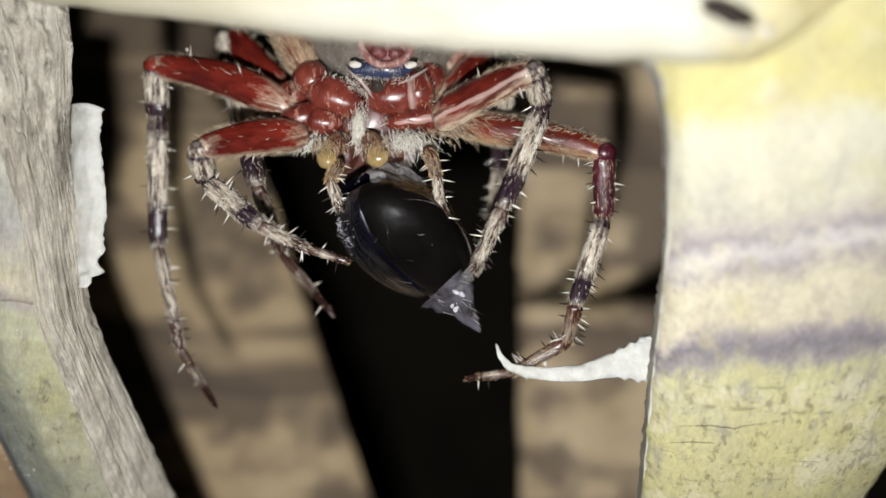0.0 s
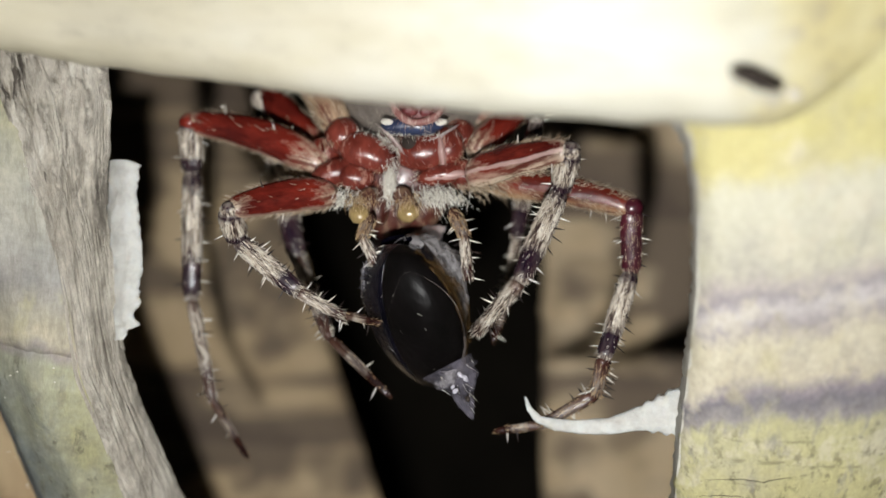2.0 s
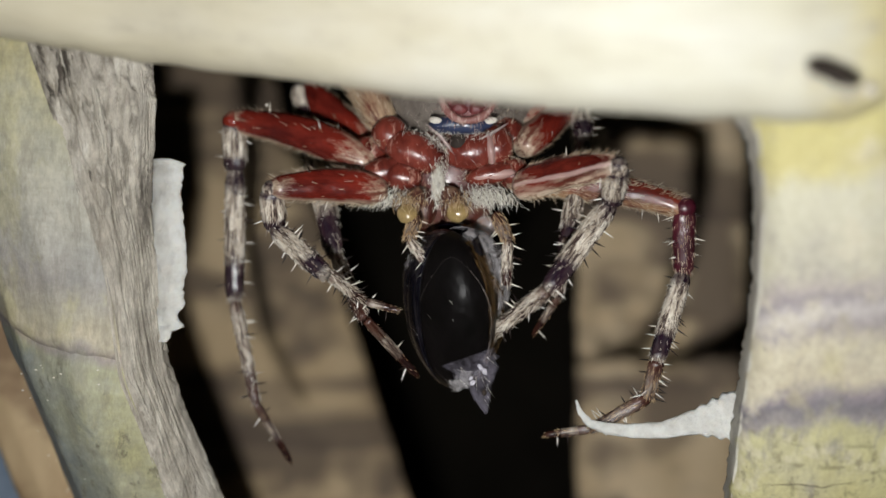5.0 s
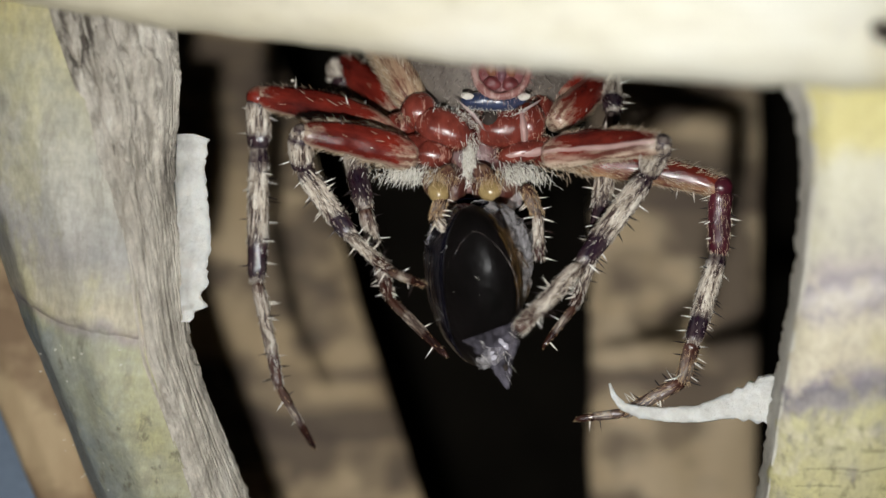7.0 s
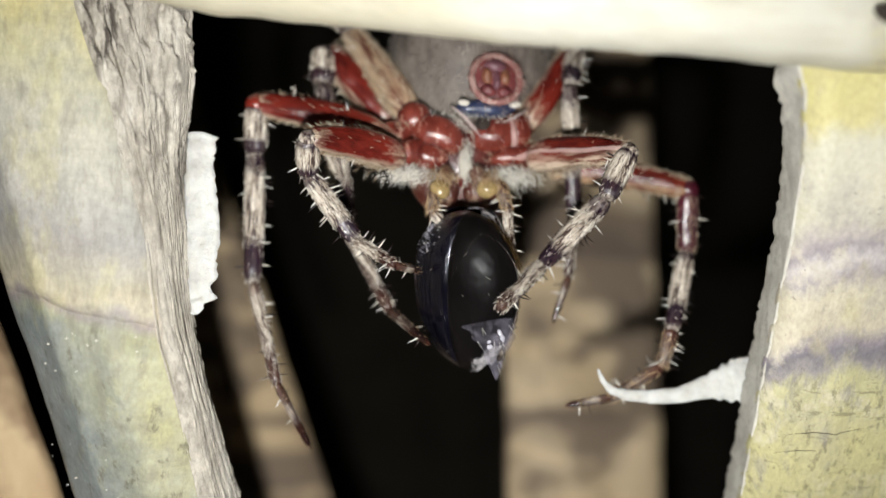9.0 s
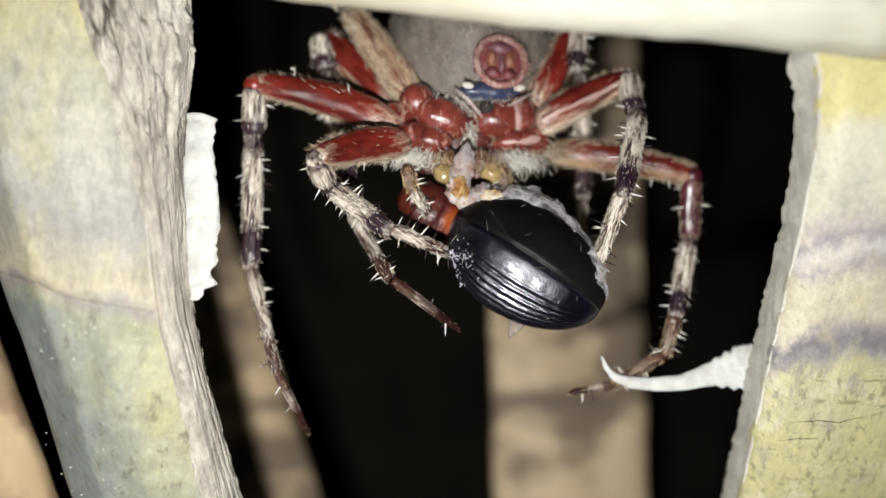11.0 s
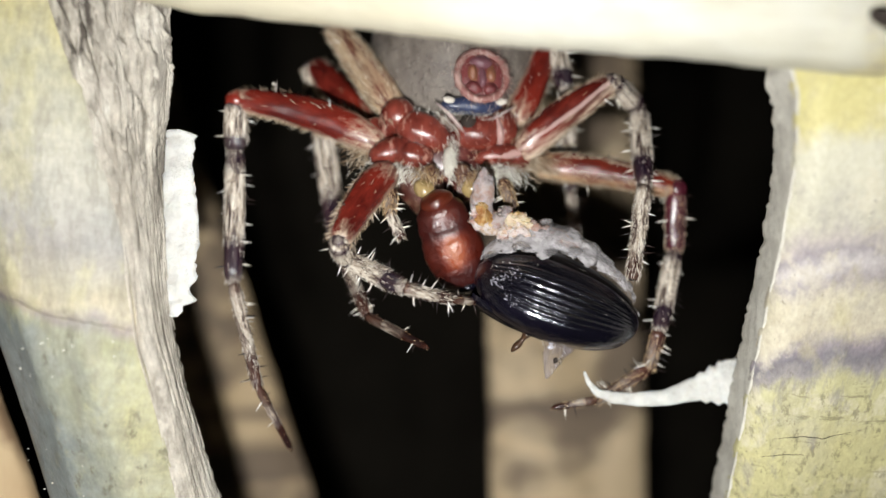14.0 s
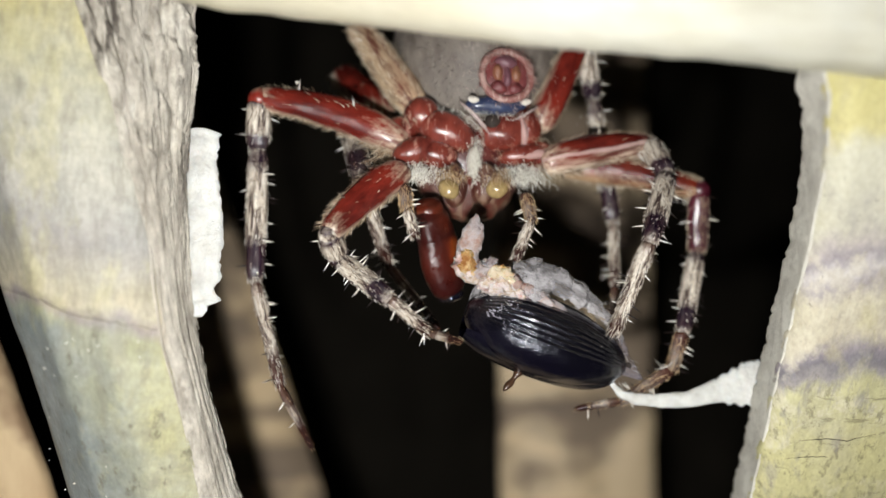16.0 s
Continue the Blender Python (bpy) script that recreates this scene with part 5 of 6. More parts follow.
def motions():
    walk(torch, [
        (0.0, pose(-0.0036, -0.1018, -0.0170, 90)),
        (0.5, pose(-0.0052, -0.1014, -0.0183, 90)),
        (1.0, pose(-0.0057, -0.1021, -0.0180, 90)),
        (1.5, pose(-0.0041, -0.1024, -0.0176, 90)),
        (2.0, pose(-0.0048, -0.1029, -0.0159, 90)),
        (2.5, pose(-0.0045, -0.1022, -0.0149, 90)),
        (3.0, pose(-0.0038, -0.1013, -0.0154, 90)),
        (3.5, pose(-0.0044, -0.1019, -0.0141, 90)),
        (6.0, pose(-0.0105, -0.1004, -0.0175, 90)),
        (6.5, pose(-0.0111, -0.0996, -0.0173, 90)),
        (7.0, pose(-0.0128, -0.0987, -0.0185, 90)),
        (7.5, pose(-0.0156, -0.0978, -0.0219, 90)),
        (8.0, pose(-0.0275, -0.0957, -0.0265, 90)),
        (8.5, pose(-0.0267, -0.0995, -0.0266, 90)),
        (9.0, pose(-0.0314, -0.0987, -0.0311, 90)),
        (11.5, pose(-0.0350, -0.0966, -0.0293, 90)),
        (12.0, pose(-0.0347, -0.0982, -0.0287, 90)),
        (12.5, pose(-0.0326, -0.0979, -0.0301, 90)),
        (13.0, pose(-0.0318, -0.0982, -0.0282, 90)),
        (13.5, pose(-0.0301, -0.0978, -0.0291, 90)),
        (14.0, pose(-0.0314, -0.0976, -0.0285, 90)),
        (14.5, pose(-0.0316, -0.0976, -0.0267, 90)),
        (15.0, pose(-0.0329, -0.0974, -0.0252, 90)),
        (15.5, pose(-0.0357, -0.0955, -0.0283, 90)),
        (16.0, pose(-0.0344, -0.0967, -0.0281, 90)),
    ])
    walk(leg_b[0], [
        (0.0, pose(-0.00530, -0.00300, -0.00299, 36.6, -104.2, -0.0)),
        (1.5, pose(-0.00560, -0.00300, -0.00324, 35.3, -106.1, -0.0)),
        (2.5, pose(-0.00568, -0.00300, -0.00331, 38.1, -101.8, 0.0)),
        (6.0, pose(-0.00522, -0.00300, -0.00261, 22.6, -90.3, -0.0)),
        (7.0, pose(-0.00524, -0.00300, -0.00215, 22.5, -82.4, 0.0)),
        (7.5, pose(-0.00533, -0.00300, -0.00213, 24.9, -76.9, 0.0)),
        (8.0, pose(-0.00557, -0.00300, -0.00212, 17.9, -82.1, 0.0)),
        (8.5, pose(-0.00603, -0.00300, -0.00210, 27.1, -84.5, -0.0)),
        (9.0, pose(-0.00646, -0.00300, -0.00204, 31.7, -90.3, -0.0)),
        (11.5, pose(-0.00627, -0.00300, -0.00226, 28.0, -111.1, -0.0)),
        (12.5, pose(-0.00627, -0.00300, -0.00262, 26.5, -118.6, 0.0)),
        (13.0, pose(-0.00629, -0.00300, -0.00291, 22.6, -136.9, 0.0)),
        (13.5, pose(-0.00631, -0.00300, -0.00313, 24.2, -139.0, -0.0)),
        (14.0, pose(-0.00601, -0.00300, -0.00319, 28.7, -147.0, -0.0)),
        (14.5, pose(-0.00602, -0.00300, -0.00320, 19.4, -139.7, -0.0)),
        (15.0, pose(-0.00612, -0.00300, -0.00322, 13.7, -146.4, -0.0)),
        (15.5, pose(-0.00637, -0.00300, -0.00323, 27.6, -136.6, -0.0)),
        (16.0, pose(-0.00689, -0.00300, -0.00325, 20.1, -133.6, 0.0))])
    walk(leg_b[1], [
        (0.0, pose(-0.01315, -0.00901, -0.00497, -52.4, 177.8, 0.0)),
        (1.5, pose(-0.01351, -0.00882, -0.00553, -51.9, 177.5, -0.0)),
        (2.5, pose(-0.01345, -0.00921, -0.00493, -50.2, 176.5, -0.0)),
        (6.0, pose(-0.01453, -0.00687, -0.00265, -29.5, 179.6, 0.0)),
        (7.0, pose(-0.01447, -0.00686, -0.00091, -46.6, -177.3, -0.0)),
        (7.5, pose(-0.01423, -0.00724, -0.00005, -44.2, -160.7, -0.0)),
        (8.0, pose(-0.01507, -0.00609, -0.00080, 11.3, 174.6, -0.0)),
        (8.5, pose(-0.01497, -0.00759, -0.00124, -53.2, 178.2, -0.0)),
        (9.0, pose(-0.01503, -0.00830, -0.00208, -49.1, 175.3, -0.0)),
        (11.5, pose(-0.01457, -0.00774, -0.00547, -53.3, 129.5, -0.0)),
        (12.5, pose(-0.01419, -0.00749, -0.00694, -55.3, 117.1, -0.0)),
        (13.0, pose(-0.01265, -0.00687, -0.00970, 0.9, 122.9, -0.0)),
        (13.5, pose(-0.01234, -0.00713, -0.01007, -58.1, 123.5, -0.0)),
        (14.0, pose(-0.01082, -0.00784, -0.01061, -68.5, 129.1, -0.0)),
        (14.5, pose(-0.01217, -0.00635, -0.01045, -28.8, 140.8, -0.0)),
        (15.0, pose(-0.01154, -0.00538, -0.01138, 28.0, 144.1, 0.0)),
        (15.5, pose(-0.01251, -0.00767, -0.00972, -61.4, 149.3, -0.0)),
        (16.0, pose(-0.01374, -0.00647, -0.00978, -56.7, 141.5, -0.0))])
    walk(leg_b[2], [
        (0.0, pose(-0.01306, -0.00602, -0.00727, 25.4, 126.4, -0.0)),
        (1.5, pose(-0.01340, -0.00585, -0.00785, -7.7, 128.2, -0.0)),
        (2.5, pose(-0.01330, -0.00632, -0.00734, 13.2, 127.6, -0.0)),
        (6.0, pose(-0.01451, -0.00501, -0.00593, 26.2, 130.6, -0.0)),
        (7.0, pose(-0.01459, -0.00412, -0.00350, 3.8, 141.9, 0.0)),
        (7.5, pose(-0.01513, -0.00461, -0.00260, -6.6, 145.0, -0.0)),
        (8.0, pose(-0.01473, -0.00683, -0.00448, -4.6, 141.2, -0.0)),
        (8.5, pose(-0.01490, -0.00457, -0.00350, -4.7, 143.9, 0.0)),
        (9.0, pose(-0.01483, -0.00545, -0.00454, -4.8, 142.2, 0.0)),
        (11.5, pose(-0.01283, -0.00471, -0.00690, 30.1, 128.9, -0.0)),
        (12.5, pose(-0.01228, -0.00440, -0.00792, 19.5, 115.9, -0.0)),
        (13.0, pose(-0.00949, -0.00693, -0.01175, -23.5, 101.5, -0.0)),
        (13.5, pose(-0.01068, -0.00393, -0.01117, 52.9, 120.2, 0.0)),
        (14.0, pose(-0.00975, -0.00433, -0.01148, 44.4, 125.4, 0.0)),
        (14.5, pose(-0.01008, -0.00454, -0.01301, 48.0, 121.2, -0.0)),
        (15.0, pose(-0.00959, -0.00715, -0.01408, -39.3, 106.4, -0.0)),
        (15.5, pose(-0.01159, -0.00436, -0.01127, 62.0, 149.9, -0.0)),
        (16.0, pose(-0.01245, -0.00332, -0.01140, 41.4, 135.7, 0.0))])
    walk(leg_b[3], [
        (0.0, pose(-0.00794, -0.00904, -0.01104, -35.7, 115.7, -0.0)),
        (1.5, pose(-0.00792, -0.00492, -0.01217, 11.6, 110.5, -0.0)),
        (2.5, pose(-0.00787, -0.00793, -0.01152, -45.9, 128.3, -0.0)),
        (6.0, pose(-0.00971, -0.00811, -0.01004, -47.1, 130.4, -0.0)),
        (7.0, pose(-0.01026, -0.00459, -0.00903, 23.8, 130.0, -0.0)),
        (7.5, pose(-0.01111, -0.00380, -0.00833, -3.7, 125.8, 0.0)),
        (8.0, pose(-0.01033, -0.00627, -0.00995, 0.3, 123.8, -0.0)),
        (8.5, pose(-0.01076, -0.00399, -0.00917, 0.2, 123.5, -0.0)),
        (9.0, pose(-0.01054, -0.00485, -0.01009, 35.9, 129.2, -0.0)),
        (11.5, pose(-0.00809, -0.00825, -0.01072, -15.0, 106.1, -0.0)),
        (12.5, pose(-0.00631, -0.00674, -0.01082, -21.3, 100.1, -0.0)),
        (13.0, pose(-0.00316, -0.00412, -0.01304, 57.6, 112.9, -0.0)),
        (13.5, pose(-0.00701, -0.00954, -0.01331, -16.7, 94.7, 0.0)),
        (14.0, pose(-0.00565, -0.00926, -0.01439, -25.1, 97.9, -0.0)),
        (14.5, pose(-0.00605, -0.00977, -0.01545, -1.6, 107.4, -0.0)),
        (15.0, pose(-0.00436, -0.00269, -0.01562, 11.5, 102.9, -0.0)),
        (15.5, pose(-0.00993, -0.01057, -0.01413, -13.9, 127.4, -0.0)),
        (16.0, pose(-0.00876, -0.00797, -0.01518, -24.3, 124.8, -0.0))])
    walk(leg_b[4], [
        (0.0, pose(-0.00439, -0.00622, -0.01275, -3.0, 107.2, -0.0)),
        (1.5, pose(-0.00347, -0.00589, -0.01383, 44.1, 104.0, -0.0)),
        (2.5, pose(-0.00522, -0.00444, -0.01361, 7.4, 100.3, -0.0)),
        (6.0, pose(-0.00720, -0.00456, -0.01218, 4.0, 106.9, -0.0)),
        (7.0, pose(-0.00686, -0.00655, -0.01188, 30.9, 111.4, 0.0)),
        (7.5, pose(-0.00719, -0.00349, -0.01116, 34.4, 113.7, -0.0)),
        (8.0, pose(-0.00630, -0.00629, -0.01265, 65.9, 122.8, -0.0)),
        (8.5, pose(-0.00672, -0.00401, -0.01185, 55.2, 123.9, 0.0)),
        (9.0, pose(-0.00749, -0.00770, -0.01257, -47.3, 89.3, 0.0)),
        (11.5, pose(-0.00359, -0.00699, -0.01202, -57.0, 104.5, -0.0)),
        (12.5, pose(-0.00186, -0.00498, -0.01161, 68.0, 155.6, -0.0)),
        (13.0, pose(-0.00077, -0.00821, -0.01405, -58.0, 84.9, 0.0)),
        (13.5, pose(-0.00238, -0.00815, -0.01369, -19.6, 94.0, -0.0)),
        (14.0, pose(-0.00130, -0.00720, -0.01499, -36.2, 89.0, 0.0)),
        (14.5, pose(-0.00143, -0.00964, -0.01690, -19.4, 95.0, 0.0)),
        (15.0, pose(0.00027, -0.00365, -0.01667, 61.8, 91.2, -0.0)),
        (15.5, pose(-0.00619, -0.00941, -0.01699, -6.5, 103.7, 0.0)),
        (16.0, pose(-0.00513, -0.00597, -0.01770, 51.4, 112.9, -0.0))])
    walk(leg_c[0], [
        (0.0, pose(-0.00760, 0.00200, 0.00010, -21.0, -41.0, -0.0)),
        (1.5, pose(-0.00756, 0.00200, 0.00036, -23.8, -40.8, 0.0)),
        (2.5, pose(-0.00749, 0.00200, 0.00048, -25.2, -44.3, -0.0)),
        (6.0, pose(-0.00667, 0.00200, 0.00079, -16.8, -45.5, 0.0)),
        (7.0, pose(-0.00632, 0.00200, 0.00155, -25.6, -46.4, 0.0)),
        (7.5, pose(-0.00627, 0.00200, 0.00160, -10.6, -45.1, 0.0)),
        (8.0, pose(-0.00625, 0.00200, 0.00160, 5.8, -43.9, 0.0)),
        (8.5, pose(-0.00616, 0.00200, 0.00165, 12.4, -44.7, 0.0)),
        (9.0, pose(-0.00583, 0.00200, 0.00203, 1.5, -45.1, 0.0)),
        (11.5, pose(-0.00594, 0.00200, 0.00217, -10.4, -45.2, 0.0)),
        (12.5, pose(-0.00714, 0.00200, 0.00178, -18.5, -42.7, 0.0)),
        (13.0, pose(-0.00726, 0.00200, 0.00175, -24.2, -37.7, 0.0)),
        (13.5, pose(-0.00732, 0.00200, 0.00171, -25.1, -38.9, 0.0)),
        (14.0, pose(-0.00745, 0.00200, 0.00107, -26.6, -30.7, 0.0)),
        (14.5, pose(-0.00735, 0.00200, 0.00110, -27.2, -28.2, 0.0)),
        (15.0, pose(-0.00715, 0.00200, 0.00124, -27.7, -40.6, 0.0)),
        (15.5, pose(-0.00705, 0.00200, 0.00155, -29.3, -37.8, 0.0)),
        (16.0, pose(-0.00796, 0.00200, 0.00204, -43.3, -25.4, -0.0))])
    walk(leg_c[1], [
        (0.0, pose(-0.01393, 0.00570, 0.00739, 24.0, 168.8, -0.0)),
        (1.5, pose(-0.01374, 0.00617, 0.00752, 27.7, 163.6, -0.0)),
        (2.5, pose(-0.01403, 0.00641, 0.00717, 12.6, 167.5, -0.0)),
        (6.0, pose(-0.01373, 0.00498, 0.00773, 22.7, 166.3, -0.0)),
        (7.0, pose(-0.01307, 0.00647, 0.00798, 28.9, 165.6, -0.0)),
        (7.5, pose(-0.01347, 0.00391, 0.00878, 35.0, 174.5, 0.0)),
        (8.0, pose(-0.01339, 0.00095, 0.00901, -55.5, 174.2, -0.0)),
        (8.5, pose(-0.01326, -0.00022, 0.00883, -50.3, -172.9, -0.0)),
        (9.0, pose(-0.01315, 0.00174, 0.00932, 15.7, -175.9, -0.0)),
        (11.5, pose(-0.01316, 0.00386, 0.00933, 18.1, 173.0, -0.0)),
        (12.5, pose(-0.01379, 0.00528, 0.00898, 28.8, 172.3, -0.0)),
        (13.0, pose(-0.01303, 0.00624, 0.00921, 26.1, -165.8, -0.0)),
        (13.5, pose(-0.01321, 0.00639, 0.00899, 7.4, 170.8, -0.0)),
        (14.0, pose(-0.01218, 0.00662, 0.00902, 7.7, 171.3, -0.0)),
        (14.5, pose(-0.01170, 0.00673, 0.00920, 33.3, -168.5, -0.0)),
        (15.0, pose(-0.01311, 0.00681, 0.00819, 35.6, -173.1, -0.0)),
        (15.5, pose(-0.01257, 0.00707, 0.00868, 29.4, 177.9, -0.0)),
        (16.0, pose(-0.01119, 0.00909, 0.00884, 15.0, 172.3, -0.0))])
    walk(leg_c[2], [
        (0.0, pose(-0.01325, 0.00414, 0.00395, 28.8, 161.5, -0.0)),
        (1.5, pose(-0.01278, 0.00439, 0.00426, -2.4, 167.3, -0.0)),
        (2.5, pose(-0.01322, 0.00556, 0.00351, 23.0, 161.8, 0.0)),
        (6.0, pose(-0.01289, 0.00350, 0.00429, 13.1, 166.8, 0.0)),
        (7.0, pose(-0.01224, 0.00462, 0.00472, 32.0, 166.0, -0.0)),
        (7.5, pose(-0.01316, 0.00171, 0.00564, 5.8, 165.0, 0.0)),
        (8.0, pose(-0.01316, 0.00411, 0.00684, -6.7, 164.8, -0.0)),
        (8.5, pose(-0.01356, 0.00274, 0.00640, -7.1, 166.6, -0.0)),
        (9.0, pose(-0.01342, 0.00070, 0.00564, -8.7, 167.9, -0.0)),
        (11.5, pose(-0.01271, 0.00267, 0.00571, 8.1, 170.9, -0.0)),
        (12.5, pose(-0.01334, 0.00343, 0.00565, 9.7, 171.3, 0.0)),
        (13.0, pose(-0.01388, 0.00455, 0.00586, -7.7, 167.2, -0.0)),
        (13.5, pose(-0.01260, 0.00589, 0.00523, 6.3, 170.3, -0.0)),
        (14.0, pose(-0.01160, 0.00611, 0.00526, 3.6, 172.4, -0.0)),
        (14.5, pose(-0.01234, 0.00461, 0.00606, -6.5, 168.8, -0.0)),
        (15.0, pose(-0.01348, 0.00457, 0.00509, -5.4, 164.5, 0.0)),
        (15.5, pose(-0.01245, 0.00518, 0.00533, 34.6, 173.6, -0.0)),
        (16.0, pose(-0.01069, 0.00809, 0.00517, 46.9, 178.5, 0.0))])
    walk(leg_c[3], [
        (0.0, pose(-0.00944, -0.00245, -0.00742, -46.9, 166.8, -0.0)),
        (1.5, pose(-0.00978, 0.00497, -0.00907, -1.4, 153.6, -0.0)),
        (2.5, pose(-0.00929, 0.00021, -0.00845, 34.8, 153.4, 0.0)),
        (6.0, pose(-0.00984, 0.00040, -0.00868, 43.6, 148.8, -0.0)),
        (7.0, pose(-0.00943, -0.00264, -0.00653, -27.1, 164.2, -0.0)),
        (7.5, pose(-0.00964, 0.00032, -0.00750, 34.0, 155.0, -0.0)),
        (8.0, pose(-0.00959, 0.00571, -0.00626, -1.8, 153.6, -0.0)),
        (8.5, pose(-0.01041, 0.00443, -0.00681, -1.5, 152.7, -0.0)),
        (9.0, pose(-0.01058, 0.00277, -0.00758, 10.8, 154.2, -0.0)),
        (11.5, pose(-0.01056, 0.00073, -0.00766, 33.5, 158.1, 0.0)),
        (12.5, pose(-0.01131, 0.00112, -0.00768, 29.1, 157.7, -0.0)),
        (13.0, pose(-0.01087, 0.00640, -0.00735, -0.1, 149.0, -0.0)),
        (13.5, pose(-0.01030, 0.00439, -0.00817, 35.2, 160.0, 0.0)),
        (14.0, pose(-0.00978, 0.00524, -0.00827, 26.2, 161.8, -0.0)),
        (14.5, pose(-0.00971, 0.00617, -0.00727, -0.2, 154.2, 0.0)),
        (15.0, pose(-0.00983, 0.00586, -0.00803, 3.1, 143.4, -0.0)),
        (15.5, pose(-0.01120, -0.00258, -0.00586, -24.6, 148.6, -0.0)),
        (16.0, pose(-0.01045, -0.00190, -0.00418, -30.2, 155.9, 0.0))])
    walk(leg_c[4], [
        (0.0, pose(-0.00809, 0.00390, -0.01320, 12.9, 137.3, 0.0)),
        (1.5, pose(-0.00592, 0.00518, -0.01685, 55.4, 125.8, -0.0)),
        (2.5, pose(-0.00610, -0.00475, -0.01483, -38.6, 137.6, -0.0)),
        (6.0, pose(-0.00658, -0.00560, -0.01406, -26.1, 139.1, -0.0)),
        (7.0, pose(-0.00732, 0.00131, -0.01398, 23.4, 132.6, -0.0)),
        (7.5, pose(-0.00660, -0.00454, -0.01403, -43.2, 137.7, -0.0)),
        (8.0, pose(-0.00573, 0.00598, -0.01405, 54.7, 150.0, -0.0)),
        (8.5, pose(-0.00643, 0.00465, -0.01453, 41.0, 136.1, -0.0)),
        (9.0, pose(-0.00686, 0.00115, -0.01527, 55.1, 144.3, -0.0)),
        (11.5, pose(-0.00786, -0.00407, -0.01438, -23.9, 119.8, -0.0)),
        (12.5, pose(-0.00843, -0.00311, -0.01471, -24.0, 120.6, -0.0)),
        (13.0, pose(-0.00639, 0.00642, -0.01480, 49.4, 135.0, -0.0)),
        (13.5, pose(-0.00787, -0.00061, -0.01484, -31.4, 119.8, -0.0)),
        (14.0, pose(-0.00735, 0.00140, -0.01568, 44.6, 124.7, -0.0)),
        (14.5, pose(-0.00592, 0.00620, -0.01509, 52.9, 137.7, -0.0)),
        (15.0, pose(-0.00466, 0.00539, -0.01500, 44.0, 126.3, 0.0)),
        (15.5, pose(-0.00708, 0.00103, -0.01261, 7.1, 130.2, -0.0)),
        (16.0, pose(-0.00738, 0.00248, -0.01103, 23.9, 145.1, -0.0))])
    walk(leg_d[0], [
        (0.0, pose(0.00611, -0.00300, -0.00154, 34.4, 65.7, 0.0)),
        (1.5, pose(0.00630, -0.00300, -0.00139, 39.6, 82.1, 0.0)),
        (2.5, pose(0.00635, -0.00300, -0.00135, 35.0, 77.6, 0.0)),
        (6.0, pose(0.00595, -0.00300, -0.00282, 41.2, 82.9, -0.0)),
        (7.0, pose(0.00570, -0.00300, -0.00163, 32.5, 87.8, 0.0)),
        (7.5, pose(0.00567, -0.00300, -0.00131, 38.9, 89.8, -0.0)),
        (8.0, pose(0.00567, -0.00300, -0.00119, -12.2, 75.0, -0.0)),
        (8.5, pose(0.00564, -0.00300, -0.00117, -2.9, 77.0, 0.0)),
        (9.0, pose(0.00549, -0.00300, -0.00152, 50.3, 101.2, -0.0)),
        (11.5, pose(0.00582, -0.00300, 0.00016, 1.9, 53.2, 0.0)),
        (12.5, pose(0.00582, -0.00300, -0.00049, 5.2, 43.1, 0.0)),
        (13.0, pose(0.00561, -0.00300, -0.00051, -2.5, 37.3, -0.0)),
        (13.5, pose(0.00539, -0.00300, -0.00052, 7.3, 47.8, 0.0)),
        (14.0, pose(0.00572, -0.00300, -0.00115, 12.8, 52.1, -0.0)),
        (14.5, pose(0.00610, -0.00300, -0.00135, 3.8, 59.7, -0.0)),
        (15.0, pose(0.00633, -0.00300, -0.00136, 1.5, 53.3, 0.0)),
        (15.5, pose(0.00640, -0.00300, -0.00156, 6.4, 71.0, 0.0)),
        (16.0, pose(0.00560, -0.00300, -0.00216, 0.4, 77.2, 0.0))])
    walk(leg_d[1], [
        (0.0, pose(0.01392, -0.00887, 0.00199, -57.4, 157.1, -0.0)),
        (1.5, pose(0.01423, -0.00962, -0.00029, -50.9, -170.9, -0.0)),
        (2.5, pose(0.01466, -0.00896, 0.00048, -53.0, -172.7, -0.0)),
        (6.0, pose(0.01371, -0.00984, -0.00185, -61.8, 176.5, 0.0)),
        (7.0, pose(0.01446, -0.00858, -0.00129, -65.8, -168.9, -0.0)),
        (7.5, pose(0.01375, -0.00953, -0.00128, -35.4, -158.4, -0.0)),
        (8.0, pose(0.01548, -0.00080, 0.00145, 17.1, -155.0, -0.0)),
        (8.5, pose(0.01575, -0.00248, 0.00117, 22.6, -150.7, -0.0)),
        (9.0, pose(0.01200, -0.01099, -0.00281, 5.6, -151.9, -0.0)),
        (11.5, pose(0.01413, -0.00334, 0.00638, 30.1, 171.8, 0.0)),
        (12.5, pose(0.01289, -0.00395, 0.00707, 18.5, 153.2, -0.0)),
        (13.0, pose(0.01191, -0.00255, 0.00774, 28.1, 145.0, -0.0)),
        (13.5, pose(0.01303, -0.00431, 0.00640, 19.8, 153.3, -0.0)),
        (14.0, pose(0.01371, -0.00530, 0.00508, -38.5, 109.4, 0.0)),
        (14.5, pose(0.01505, -0.00368, 0.00388, 43.3, 164.5, -0.0)),
        (15.0, pose(0.01466, -0.00327, 0.00485, 25.4, 159.2, 0.0)),
        (15.5, pose(0.01616, -0.00416, 0.00181, 37.3, 172.4, 0.0)),
        (16.0, pose(0.01573, -0.00308, 0.00015, 41.9, 176.2, -0.0))])
